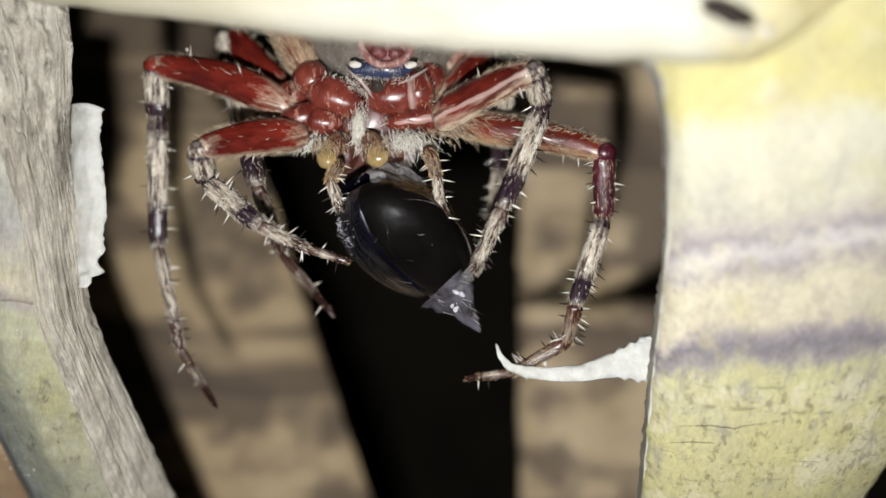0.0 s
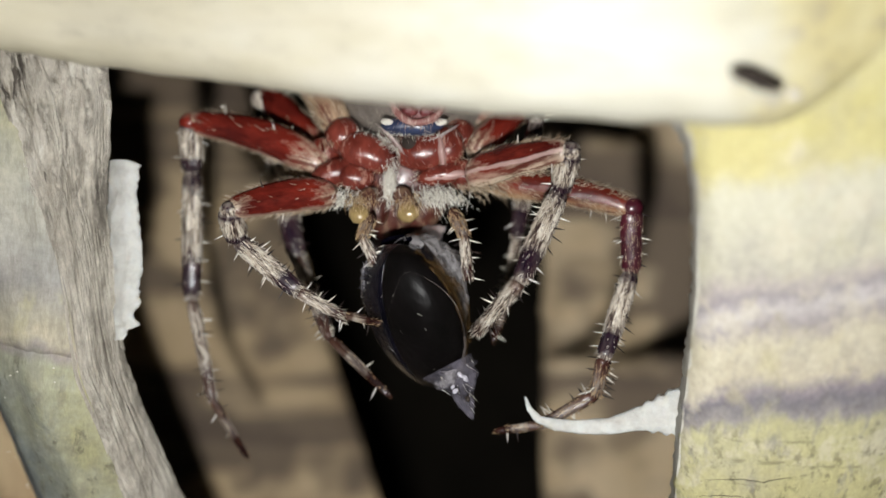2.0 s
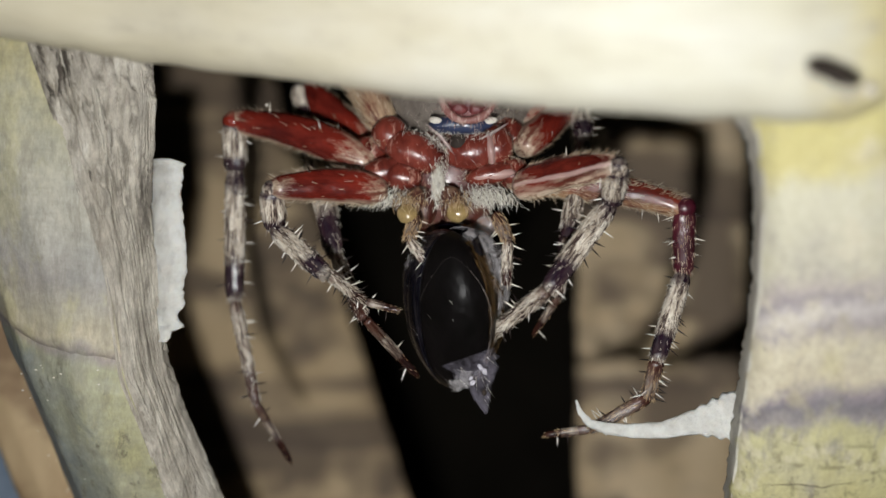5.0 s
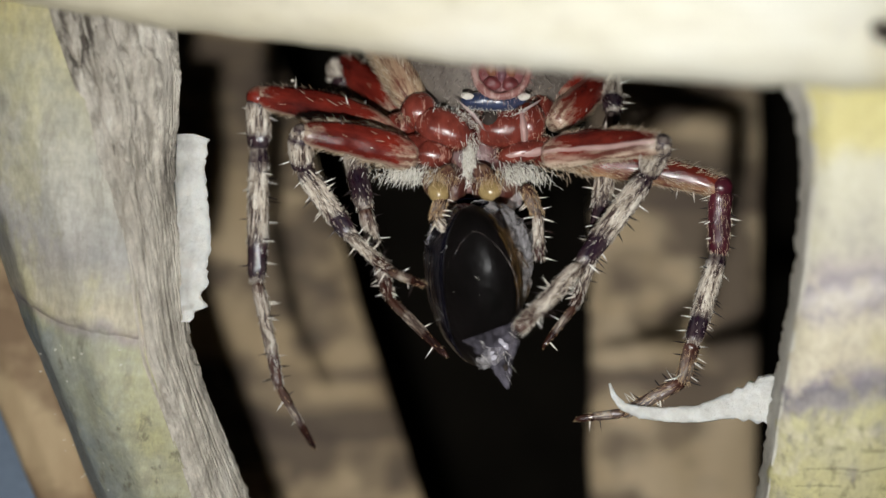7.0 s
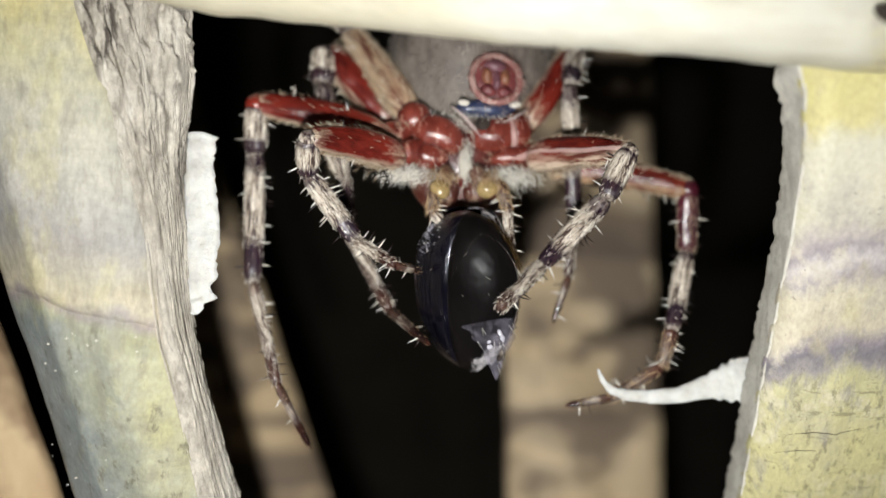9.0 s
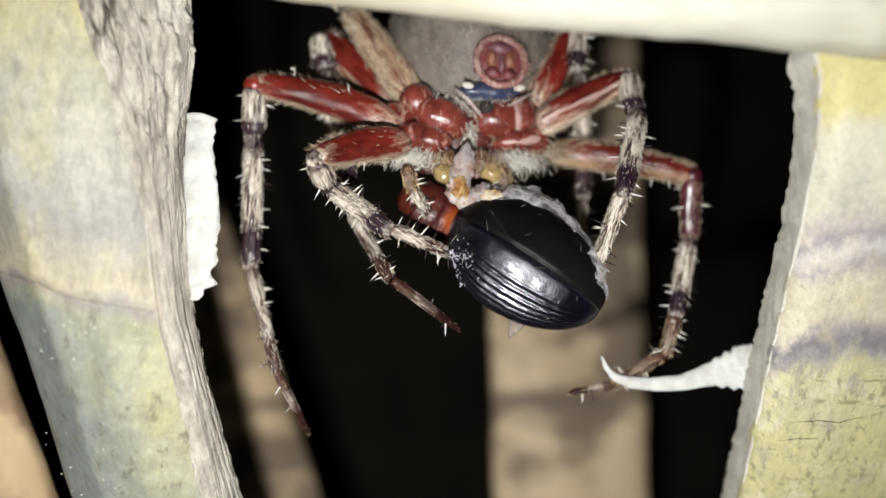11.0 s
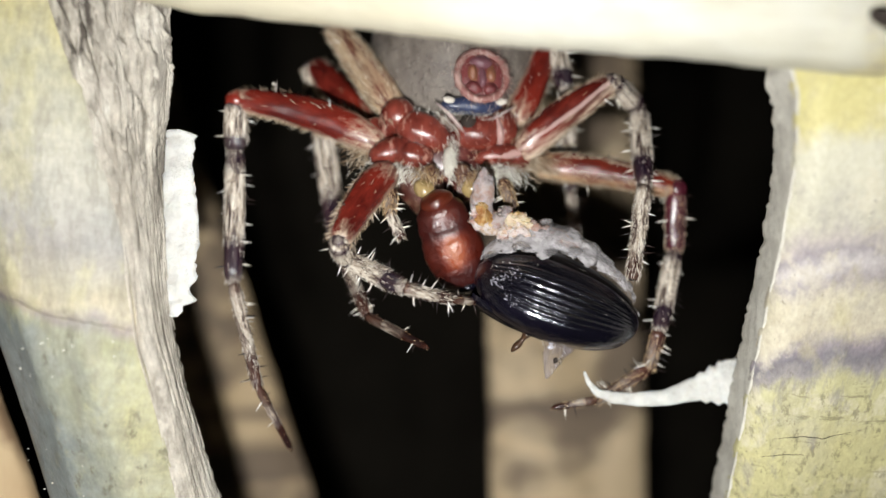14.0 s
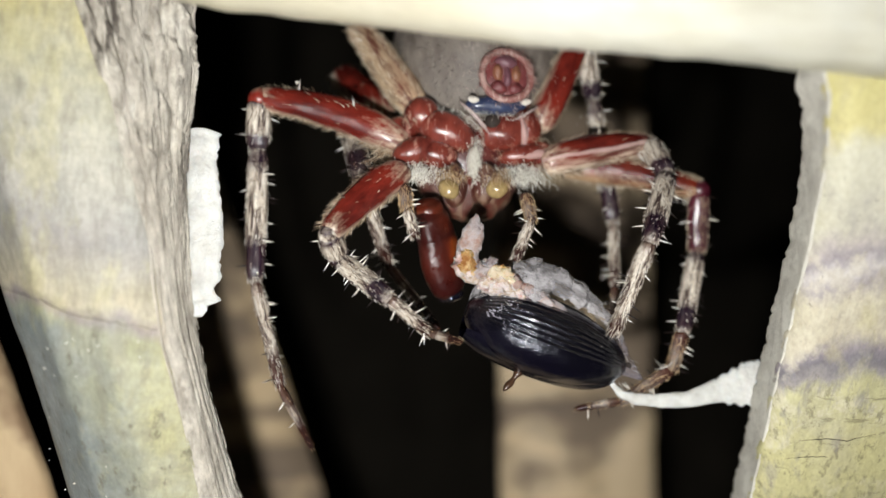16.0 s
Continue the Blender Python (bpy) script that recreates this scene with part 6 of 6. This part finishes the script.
    walk(leg_d[2], [
        (0.0, pose(0.01493, -0.00481, -0.00040, 14.7, -159.8, 0.0)),
        (1.5, pose(0.01375, -0.00588, -0.00329, 26.9, -155.1, -0.0)),
        (2.5, pose(0.01429, -0.00511, -0.00240, 23.1, -158.1, -0.0)),
        (6.0, pose(0.01385, -0.00559, -0.00412, 9.9, -141.9, -0.0)),
        (7.0, pose(0.01408, -0.00418, -0.00323, 8.5, -144.6, -0.0)),
        (7.5, pose(0.01231, -0.00673, -0.00493, 21.6, -143.9, -0.0)),
        (8.0, pose(0.01353, -0.00221, -0.00273, 11.6, -143.4, -0.0)),
        (8.5, pose(0.01357, -0.00433, -0.00271, 3.9, -149.7, -0.0)),
        (9.0, pose(0.00974, -0.01146, -0.00704, -54.5, -141.3, -0.0)),
        (11.5, pose(0.01473, -0.00576, 0.00225, 27.7, -164.7, -0.0)),
        (12.5, pose(0.01495, -0.00548, 0.00299, 23.8, -170.9, -0.0)),
        (13.0, pose(0.01434, -0.00482, 0.00426, 20.3, 178.2, 0.0)),
        (13.5, pose(0.01507, -0.00595, 0.00235, 21.4, -175.9, -0.0)),
        (14.0, pose(0.01727, -0.00230, 0.00383, 27.4, -171.1, -0.0)),
        (14.5, pose(0.01599, -0.00699, 0.00049, 2.6, -174.0, -0.0)),
        (15.0, pose(0.01620, -0.00533, 0.00078, 17.6, -170.7, -0.0)),
        (15.5, pose(0.01667, -0.00708, -0.00199, 28.4, -157.7, -0.0)),
        (16.0, pose(0.01597, -0.00630, -0.00343, 34.1, -151.1, -0.0))])
    walk(leg_d[3], [
        (0.0, pose(0.01171, -0.00727, -0.00917, -49.0, -156.6, -0.0)),
        (1.5, pose(0.01012, -0.01025, -0.01110, -52.5, -142.9, -0.0)),
        (2.5, pose(0.01097, -0.00891, -0.01064, -48.5, -140.8, 0.0)),
        (6.0, pose(0.00798, -0.00725, -0.01161, -40.2, -129.0, -0.0)),
        (7.0, pose(0.00855, -0.00561, -0.01102, 34.0, -135.6, 0.0)),
        (7.5, pose(0.00702, -0.01029, -0.01219, -52.6, -135.6, 0.0)),
        (8.0, pose(0.00789, -0.00416, -0.01033, 35.6, -130.5, -0.0)),
        (8.5, pose(0.00871, -0.00499, -0.01103, 29.1, -133.8, -0.0)),
        (9.0, pose(0.00624, -0.00359, -0.01142, 37.9, -132.4, -0.0)),
        (11.5, pose(0.01247, -0.01025, -0.00600, -34.1, -172.7, -0.0)),
        (12.5, pose(0.01355, -0.00937, -0.00574, -53.9, 171.1, -0.0)),
        (13.0, pose(0.01463, -0.00817, -0.00479, -46.3, 160.1, -0.0)),
        (13.5, pose(0.01442, -0.00947, -0.00662, -54.6, 155.3, -0.0)),
        (14.0, pose(0.01594, -0.00675, -0.00464, 11.0, -167.4, 0.0)),
        (14.5, pose(0.01498, -0.00743, -0.00910, 32.5, -148.1, -0.0)),
        (15.0, pose(0.01471, -0.00825, -0.00831, -54.2, 168.6, -0.0)),
        (15.5, pose(0.01344, -0.01168, -0.00985, -38.2, -172.2, -0.0)),
        (16.0, pose(0.01211, -0.01172, -0.01043, -32.2, -166.7, -0.0))])
    walk(leg_f[0], [
        (0.0, pose(0.00629, -0.00150, -0.00011, -25.1, 36.2, 0.0)),
        (1.5, pose(0.00649, -0.00150, 0.00052, -23.4, 39.1, 0.0)),
        (2.5, pose(0.00654, -0.00150, 0.00081, -37.6, 39.6, -0.0)),
        (6.0, pose(0.00643, -0.00150, 0.00109, -37.9, 42.9, 0.0)),
        (7.0, pose(0.00646, -0.00150, 0.00128, -37.5, 43.1, 0.0)),
        (7.5, pose(0.00623, -0.00150, 0.00137, -35.8, 28.7, 0.0)),
        (8.0, pose(0.00578, -0.00150, 0.00152, -22.5, 31.8, 0.0)),
        (8.5, pose(0.00543, -0.00150, 0.00179, -10.6, 30.2, 0.0)),
        (9.0, pose(0.00537, -0.00150, 0.00212, -8.8, 33.5, -0.0)),
        (11.5, pose(0.00602, -0.00150, 0.00242, -4.0, 24.5, -0.0)),
        (12.5, pose(0.00572, -0.00150, 0.00203, 11.9, 17.3, -0.0)),
        (13.5, pose(0.00523, -0.00150, 0.00251, -3.3, 25.0, 0.0)),
        (14.0, pose(0.00560, -0.00150, 0.00185, -5.0, 24.3, 0.0)),
        (14.5, pose(0.00620, -0.00150, 0.00158, -14.1, 26.1, 0.0)),
        (15.0, pose(0.00670, -0.00150, 0.00149, -25.4, 24.0, 0.0)),
        (15.5, pose(0.00691, -0.00150, 0.00144, -11.3, 17.4, -0.0)),
        (16.0, pose(0.00553, -0.00150, 0.00133, 3.7, 24.8, -0.0))])
    walk(leg_f[1], [
        (0.0, pose(0.01170, 0.00278, 0.00728, 46.3, 174.4, 0.0)),
        (1.5, pose(0.01234, 0.00251, 0.00772, 53.1, -172.6, -0.0)),
        (2.5, pose(0.01164, 0.00467, 0.00698, 51.5, 170.8, -0.0)),
        (6.0, pose(0.01186, 0.00471, 0.00694, 39.7, 177.8, -0.0)),
        (7.0, pose(0.01194, 0.00465, 0.00714, 45.3, -176.9, 0.0)),
        (7.5, pose(0.01017, 0.00442, 0.00856, 47.3, -169.2, 0.0)),
        (8.0, pose(0.01070, 0.00237, 0.00946, 42.6, -163.7, -0.0)),
        (8.5, pose(0.01043, 0.00035, 0.01038, 42.9, -159.9, 0.0)),
        (9.0, pose(0.01088, 0.00004, 0.01046, 34.0, -160.3, -0.0)),
        (11.5, pose(0.01020, -0.00080, 0.01160, 7.9, 178.8, -0.0)),
        (12.5, pose(0.00866, -0.00359, 0.01148, -43.2, 152.3, -0.0)),
        (13.5, pose(0.00949, -0.00092, 0.01166, -45.0, 152.9, 0.0)),
        (14.0, pose(0.00974, -0.00062, 0.01103, 17.6, 175.9, 0.0)),
        (14.5, pose(0.01051, 0.00096, 0.01039, 45.1, -158.6, 0.0)),
        (15.0, pose(0.01041, 0.00283, 0.00984, 41.0, -160.9, -0.0)),
        (15.5, pose(0.00987, 0.00048, 0.01090, 7.8, 178.5, -0.0)),
        (16.0, pose(0.00976, -0.00215, 0.01049, -25.8, 160.8, 0.0))])
    walk(leg_f[2], [
        (0.0, pose(0.01213, -0.00181, 0.00291, -50.7, -175.9, -0.0)),
        (1.5, pose(0.01185, -0.00256, 0.00394, -23.0, -173.4, 0.0)),
        (2.5, pose(0.01227, -0.00030, 0.00308, -43.2, -171.2, -0.0)),
        (6.0, pose(0.01205, 0.00065, 0.00206, 32.1, -170.6, -0.0)),
        (7.0, pose(0.01170, 0.00014, 0.00268, 7.4, -173.3, 0.0)),
        (7.5, pose(0.00936, -0.00025, 0.00433, -5.2, 178.2, -0.0)),
        (8.0, pose(0.00939, -0.00193, 0.00498, -17.5, 173.0, 0.0)),
        (8.5, pose(0.00883, -0.00397, 0.00602, -8.7, 174.6, -0.0)),
        (9.0, pose(0.00910, -0.00351, 0.00550, -12.4, 175.7, 0.0)),
        (11.5, pose(0.01033, -0.00168, 0.00531, -28.4, 169.2, -0.0)),
        (12.5, pose(0.01081, 0.00076, 0.00738, -1.7, 179.1, -0.0)),
        (13.5, pose(0.01154, 0.00357, 0.00767, 11.8, -178.6, -0.0)),
        (14.0, pose(0.01017, -0.00253, 0.00499, -47.1, 158.1, -0.0)),
        (14.5, pose(0.00887, -0.00354, 0.00622, -45.2, 162.5, -0.0)),
        (15.0, pose(0.00884, -0.00133, 0.00531, -38.7, 152.4, -0.0)),
        (15.5, pose(0.01003, -0.00038, 0.00461, 18.4, -176.5, -0.0)),
        (16.0, pose(0.01164, 0.00061, 0.00509, -4.0, 170.1, -0.0))])
    walk(leg_f[3], [
        (0.0, pose(0.01159, 0.00748, -0.00468, 18.9, -175.1, -0.0)),
        (1.5, pose(0.01058, 0.00213, -0.00705, -0.7, -170.8, -0.0)),
        (2.5, pose(0.01093, 0.00793, -0.00557, 15.9, -176.2, -0.0)),
        (6.0, pose(0.01039, -0.00573, -0.00798, -35.3, -168.1, -0.0)),
        (7.0, pose(0.01032, -0.00140, -0.00915, -23.4, -163.1, -0.0)),
        (7.5, pose(0.00975, 0.00084, -0.00763, -2.9, -175.6, 0.0)),
        (8.0, pose(0.01078, 0.00168, -0.00639, -6.9, -174.0, -0.0)),
        (8.5, pose(0.00994, -0.00215, -0.00580, -7.1, -173.8, -0.0)),
        (9.0, pose(0.00997, -0.00094, -0.00620, -9.8, -176.6, 0.0)),
        (11.5, pose(0.01231, 0.00404, -0.00506, 29.2, -171.6, 0.0)),
        (12.5, pose(0.01100, 0.00111, -0.00463, 39.0, -171.4, -0.0)),
        (13.5, pose(0.01125, 0.00112, -0.00409, 33.3, 178.9, -0.0)),
        (14.0, pose(0.01322, 0.00627, -0.00259, 20.6, -178.4, -0.0)),
        (14.5, pose(0.01141, 0.00499, -0.00185, -10.4, -173.8, -0.0)),
        (15.0, pose(0.01318, 0.00619, -0.00300, -3.9, 169.9, -0.0)),
        (15.5, pose(0.00933, -0.00417, -0.00676, -57.9, 153.4, -0.0)),
        (16.0, pose(0.01370, 0.00146, -0.00671, 4.2, -178.6, -0.0))])
    walk(leg_f[4], [
        (0.0, pose(0.01112, 0.00562, -0.01012, 4.4, -157.6, -0.0)),
        (1.5, pose(0.00966, 0.00220, -0.01274, 2.0, -163.3, -0.0)),
        (2.5, pose(0.01057, 0.00635, -0.01110, 9.5, -158.1, -0.0)),
        (6.0, pose(0.00942, -0.00240, -0.01259, -26.6, -145.4, 0.0)),
        (7.0, pose(0.00878, 0.00089, -0.01422, 3.0, -143.5, -0.0)),
        (7.5, pose(0.00930, 0.00113, -0.01337, -1.4, -168.1, -0.0)),
        (8.0, pose(0.01017, 0.00237, -0.01209, -7.0, -161.5, 0.0)),
        (8.5, pose(0.00932, -0.00144, -0.01150, -6.6, -162.8, 0.0)),
        (9.0, pose(0.00964, 0.00004, -0.01187, -9.9, -162.8, 0.0)),
        (11.5, pose(0.01157, 0.00122, -0.01005, 45.1, -179.5, -0.0)),
        (12.5, pose(0.01033, -0.00252, -0.00906, -40.8, 130.3, -0.0)),
        (13.5, pose(0.01134, -0.00205, -0.00891, -40.5, 144.9, 0.0)),
        (14.0, pose(0.01306, 0.00424, -0.00799, 43.2, 177.6, 0.0)),
        (14.5, pose(0.01080, 0.00604, -0.00749, 53.0, -153.4, -0.0)),
        (15.0, pose(0.01419, 0.00658, -0.00866, 10.1, 138.2, -0.0)),
        (15.5, pose(0.01070, 0.00072, -0.00950, 53.6, -144.4, -0.0)),
        (16.0, pose(0.01356, 0.00104, -0.01246, 9.7, -169.7, -0.0))])
    walk(palp_r[0], [
        (0.0, pose(0.00537, -0.00400, -0.00394, -158.1, 17.5, -180.0)),
        (2.5, pose(0.00473, -0.00400, -0.00466, -158.1, 27.1, 180.0)),
        (6.0, pose(0.00427, -0.00400, -0.00491, -157.5, 23.6, 180.0)),
        (7.0, pose(0.00405, -0.00400, -0.00442, -159.2, 23.0, 180.0)),
        (9.0, pose(0.00234, -0.00400, -0.00426, -158.7, 9.5, 180.0)),
        (11.5, pose(0.00212, -0.00400, -0.00412, -155.8, 5.8, 180.0)),
        (14.0, pose(0.00390, -0.00400, -0.00402, -156.1, 12.8, -180.0)),
        (15.5, pose(0.00349, -0.00400, -0.00422, -156.6, 20.4, -180.0)),
        (16.0, pose(0.00374, -0.00400, -0.00525, -157.7, 5.0, -180.0))])
    walk(palp_r[1], [
        (0.0, pose(0.00611, -0.00500, -0.00631, 180.0, 10.3, 180.0)),
        (2.5, pose(0.00586, -0.00500, -0.00687, 180.0, 5.6, 180.0)),
        (6.0, pose(0.00526, -0.00502, -0.00717, 180.0, -1.5, 180.0)),
        (7.0, pose(0.00502, -0.00495, -0.00672, 180.0, 4.6, 180.0)),
        (9.0, pose(0.00275, -0.00497, -0.00672, 180.0, 2.3, 180.0)),
        (11.5, pose(0.00236, -0.00510, -0.00654, 180.0, -26.8, 180.0)),
        (14.0, pose(0.00444, -0.00508, -0.00640, 180.0, -5.3, 180.0)),
        (15.5, pose(0.00434, -0.00506, -0.00652, 180.0, 4.8, 180.0)),
        (16.0, pose(0.00395, -0.00501, -0.00772, 180.0, -22.3, 180.0))])
    walk(palp_l[0], [
        (0.0, pose(-0.00221, -0.00400, -0.00521, -143.2, -14.7, 180.0)),
        (9.0, pose(-0.00355, -0.00400, -0.00527, -154.1, -11.5, 180.0)),
        (11.5, pose(-0.00668, -0.00400, -0.00452, -155.7, 12.3, 180.0)),
        (13.5, pose(-0.00592, -0.00400, -0.00535, -155.8, -9.0, 180.0)),
        (15.5, pose(-0.00679, -0.00400, -0.00421, -161.1, 9.3, 180.0)),
        (16.0, pose(-0.00704, -0.00400, -0.00496, -155.1, 2.6, 180.0))])
    walk(palp_l[1], [
        (0.0, pose(-0.00271, -0.00546, -0.00709, 180.0, 19.8, 180.0)),
        (9.0, pose(-0.00398, -0.00506, -0.00741, 180.0, 45.8, 180.0)),
        (11.5, pose(-0.00621, -0.00500, -0.00669, 180.0, 28.3, 180.0)),
        (13.5, pose(-0.00627, -0.00500, -0.00754, 180.0, 27.3, 180.0)),
        (15.5, pose(-0.00642, -0.00479, -0.00649, 180.0, 14.6, 180.0)),
        (16.0, pose(-0.00694, -0.00502, -0.00717, 180.0, 17.2, 180.0))])
    walk(beetle, [
        (0.0, pose(-0.00478, -0.00200, 0.00198, 73.6, 33.4, 50.4)),
        (1.5, pose(-0.00625, -0.00200, -0.00012, 101.5, 48.6, 62.7)),
        (2.5, pose(-0.00684, -0.00200, 0.00052, 115.5, 57.2, 67.3)),
        (3.5, pose(-0.00630, -0.00200, 0.00125, 127.3, 61.0, 75.3)),
        (6.0, pose(-0.00882, -0.00200, 0.00052, 139.4, 63.9, 85.9)),
        (7.0, pose(-0.00854, -0.00200, 0.00115, 131.0, 62.4, 78.4)),
        (8.5, pose(-0.00859, -0.00200, 0.00161, 134.9, 55.8, 84.1)),
        (9.0, pose(-0.00905, -0.00300, 0.00005, 124.1, 59.5, 79.7)),
        (10.2, pose(-0.00689, -0.00475, 0.00088, 35.9, 53.8, 17.1)),
        (11.5, pose(-0.00399, -0.00650, 0.00100, -7.5, 26.0, -19.1)),
        (12.5, pose(-0.00260, -0.00650, 0.00154, -13.4, 24.1, -19.0)),
        (13.0, pose(-0.00057, -0.00630, 0.00096, -31.7, 17.0, -18.0)),
        (13.5, pose(-0.00035, -0.00620, 0.00125, -35.3, 17.9, -17.3)),
        (14.0, pose(-0.00039, -0.00580, -0.00064, -54.5, 19.8, -7.3)),
        (14.5, pose(-0.00093, -0.00500, -0.00164, -65.5, 12.3, 0.6)),
        (15.0, pose(-0.00005, -0.00450, -0.00124, -89.5, 7.5, 2.9)),
        (15.5, pose(-0.00176, -0.00450, -0.00268, -71.0, 14.2, 3.2)),
        (16.0, pose(-0.00325, -0.00450, -0.00389, -68.6, 19.6, -1.8))])
    walk(thorax, [
        (0.0, pose(-0.00137, 0.00621, -0.00456, -30.3, -12.5, -40.4)),
        (2.5, pose(-0.00241, 0.00475, -0.00538, -46.7, -20.5, -22.8)),
        (6.0, pose(-0.00300, 0.00471, -0.00526, -51.9, -22.6, -13.5)),
        (9.0, pose(-0.00226, 0.00626, -0.00379, -43.0, -24.0, -19.0)),
        (10.2, pose(-0.00463, 0.00491, -0.00153, -21.9, -8.3, -7.4)),
        (11.5, pose(-0.00975, 0.00170, 0.00004, 9.2, -7.7, 39.7)),
        (12.5, pose(-0.01057, 0.00149, -0.00061, 14.8, -9.9, 39.4)),
        (13.0, pose(-0.01068, 0.00010, 0.00012, 44.7, 7.4, 43.8)),
        (13.5, pose(-0.01002, 0.00035, 0.00017, 45.3, 0.7, 40.1)),
        (14.0, pose(-0.01005, -0.00064, 0.00191, 73.5, 5.8, 51.3)),
        (14.5, pose(-0.01031, -0.00245, 0.00287, 81.7, 4.9, 57.0)),
        (15.0, pose(-0.00990, -0.00344, 0.00151, 85.3, -6.4, 51.4)),
        (15.5, pose(-0.01020, -0.00357, 0.00387, 55.8, 1.8, 63.9)),
        (16.0, pose(-0.01077, -0.00291, 0.00460, 23.9, -0.1, 54.6))])
    walk(flesh, [
        (0.0, pose(-0.00124, 0.00471, -0.00210, -30.3, -12.5, -40.4)),
        (2.5, pose(-0.00220, 0.00331, -0.00342, -48.3, -23.9, -18.7)),
        (6.0, pose(-0.00308, 0.00344, -0.00348, -51.9, -22.6, -13.5)),
        (9.0, pose(-0.00169, 0.00493, -0.00303, -43.0, -24.0, -19.0)),
        (10.2, pose(-0.00486, 0.00342, 0.00008, -21.9, -8.3, -7.4)),
        (11.5, pose(-0.00650, -0.00195, 0.00275, 12.2, -14.9, 7.4)),
        (12.5, pose(-0.00641, -0.00223, 0.00243, 18.2, -13.7, 6.4)),
        (13.0, pose(-0.00727, -0.00320, 0.00093, 37.6, -3.7, 8.0)),
        (13.5, pose(-0.00648, -0.00289, 0.00057, 41.8, -7.3, 5.1)),
        (14.0, pose(-0.00641, -0.00426, 0.00146, 64.1, -2.6, -5.4)),
        (14.5, pose(-0.00663, -0.00388, 0.00018, 77.1, 10.2, 5.8)),
        (15.0, pose(-0.00687, -0.00360, -0.00165, 102.3, 9.0, 14.0)),
        (15.5, pose(-0.00688, -0.00368, -0.00050, 85.3, 12.1, 5.9)),
        (16.0, pose(-0.00689, -0.00352, -0.00096, 80.3, 6.2, 2.0))])
    walk(tail, [
        (0.0, pose(0.00273, -0.00499, 0.00371, -33.0, -25.3, -32.1)),
        (1.5, pose(0.00302, -0.00337, 0.00495, -42.8, -31.0, -20.8)),
        (2.5, pose(0.00303, -0.00197, 0.00655, -53.6, -32.1, -7.3)),
        (3.5, pose(0.00314, -0.00136, 0.00528, -56.2, -30.8, -4.8)),
        (6.0, pose(0.00320, -0.00131, 0.00510, -59.3, -32.3, 2.4)),
        (7.0, pose(0.00309, -0.00181, 0.00479, -57.3, -31.0, -2.3)),
        (8.5, pose(0.00145, -0.00266, 0.00529, -54.3, -36.4, -8.1)),
        (9.0, pose(0.00233, -0.00252, 0.00424, -43.0, -24.0, -19.0)),
        (10.2, pose(0.00404, -0.00215, -0.00003, -50.6, 61.5, -57.8)),
        (11.5, pose(0.00039, 0.00162, -0.00339, 44.7, 73.1, 54.0)),
        (12.5, pose(0.00052, 0.00210, -0.00382, 65.5, 70.5, 75.1)),
        (13.0, pose(0.00130, 0.00309, -0.00228, 68.4, 49.1, 73.3)),
        (13.5, pose(0.00122, 0.00326, -0.00245, 69.1, 44.9, 73.1)),
        (14.0, pose(0.00129, 0.00342, -0.00017, 85.2, 25.6, 78.9)),
        (14.5, pose(-0.00029, 0.00333, 0.00069, 97.6, 14.6, 85.9)),
        (15.0, pose(0.00421, 0.00033, 0.00329, 103.4, 7.2, 21.9)),
        (15.5, pose(0.00570, 0.00034, 0.00220, 85.6, 12.2, 6.9)),
        (16.0, pose(0.00580, -0.00045, 0.00091, 81.2, 7.5, 9.9))])

    # the silk slips round the body as the beetle is turned
    walk(rim, [(0.0, pose(0, 0, 0, -95)), (9.0, pose(0, 0, 0, -95)), (11.5, pose(0, 0, 0, -2)), (12.5, pose(0, 0, 0, 4)), (13.0, pose(0, 0, 0, 24)), (13.5, pose(0, 0, 0, 28)), (14.0, pose(0, 0, 0, 50)), (14.5, pose(0, 0, 0, 62)), (15.0, pose(0, 0, 0, 86)), (15.5, pose(0, 0, 0, 70)), (16.0, pose(0, 0, 0, 66))])
    walk(film_edge, [(0.0, pose(0, 0, 0, -54)), (9.0, pose(0, 0, 0, -54)), (11.5, pose(0, 0, 0, -2)), (12.5, pose(0, 0, 0, 4)), (13.0, pose(0, 0, 0, 24)), (13.5, pose(0, 0, 0, 28)), (14.0, pose(0, 0, 0, 50)), (14.5, pose(0, 0, 0, 62)), (15.0, pose(0, 0, 0, 86)), (15.5, pose(0, 0, 0, 70)), (16.0, pose(0, 0, 0, 66))])


motions()
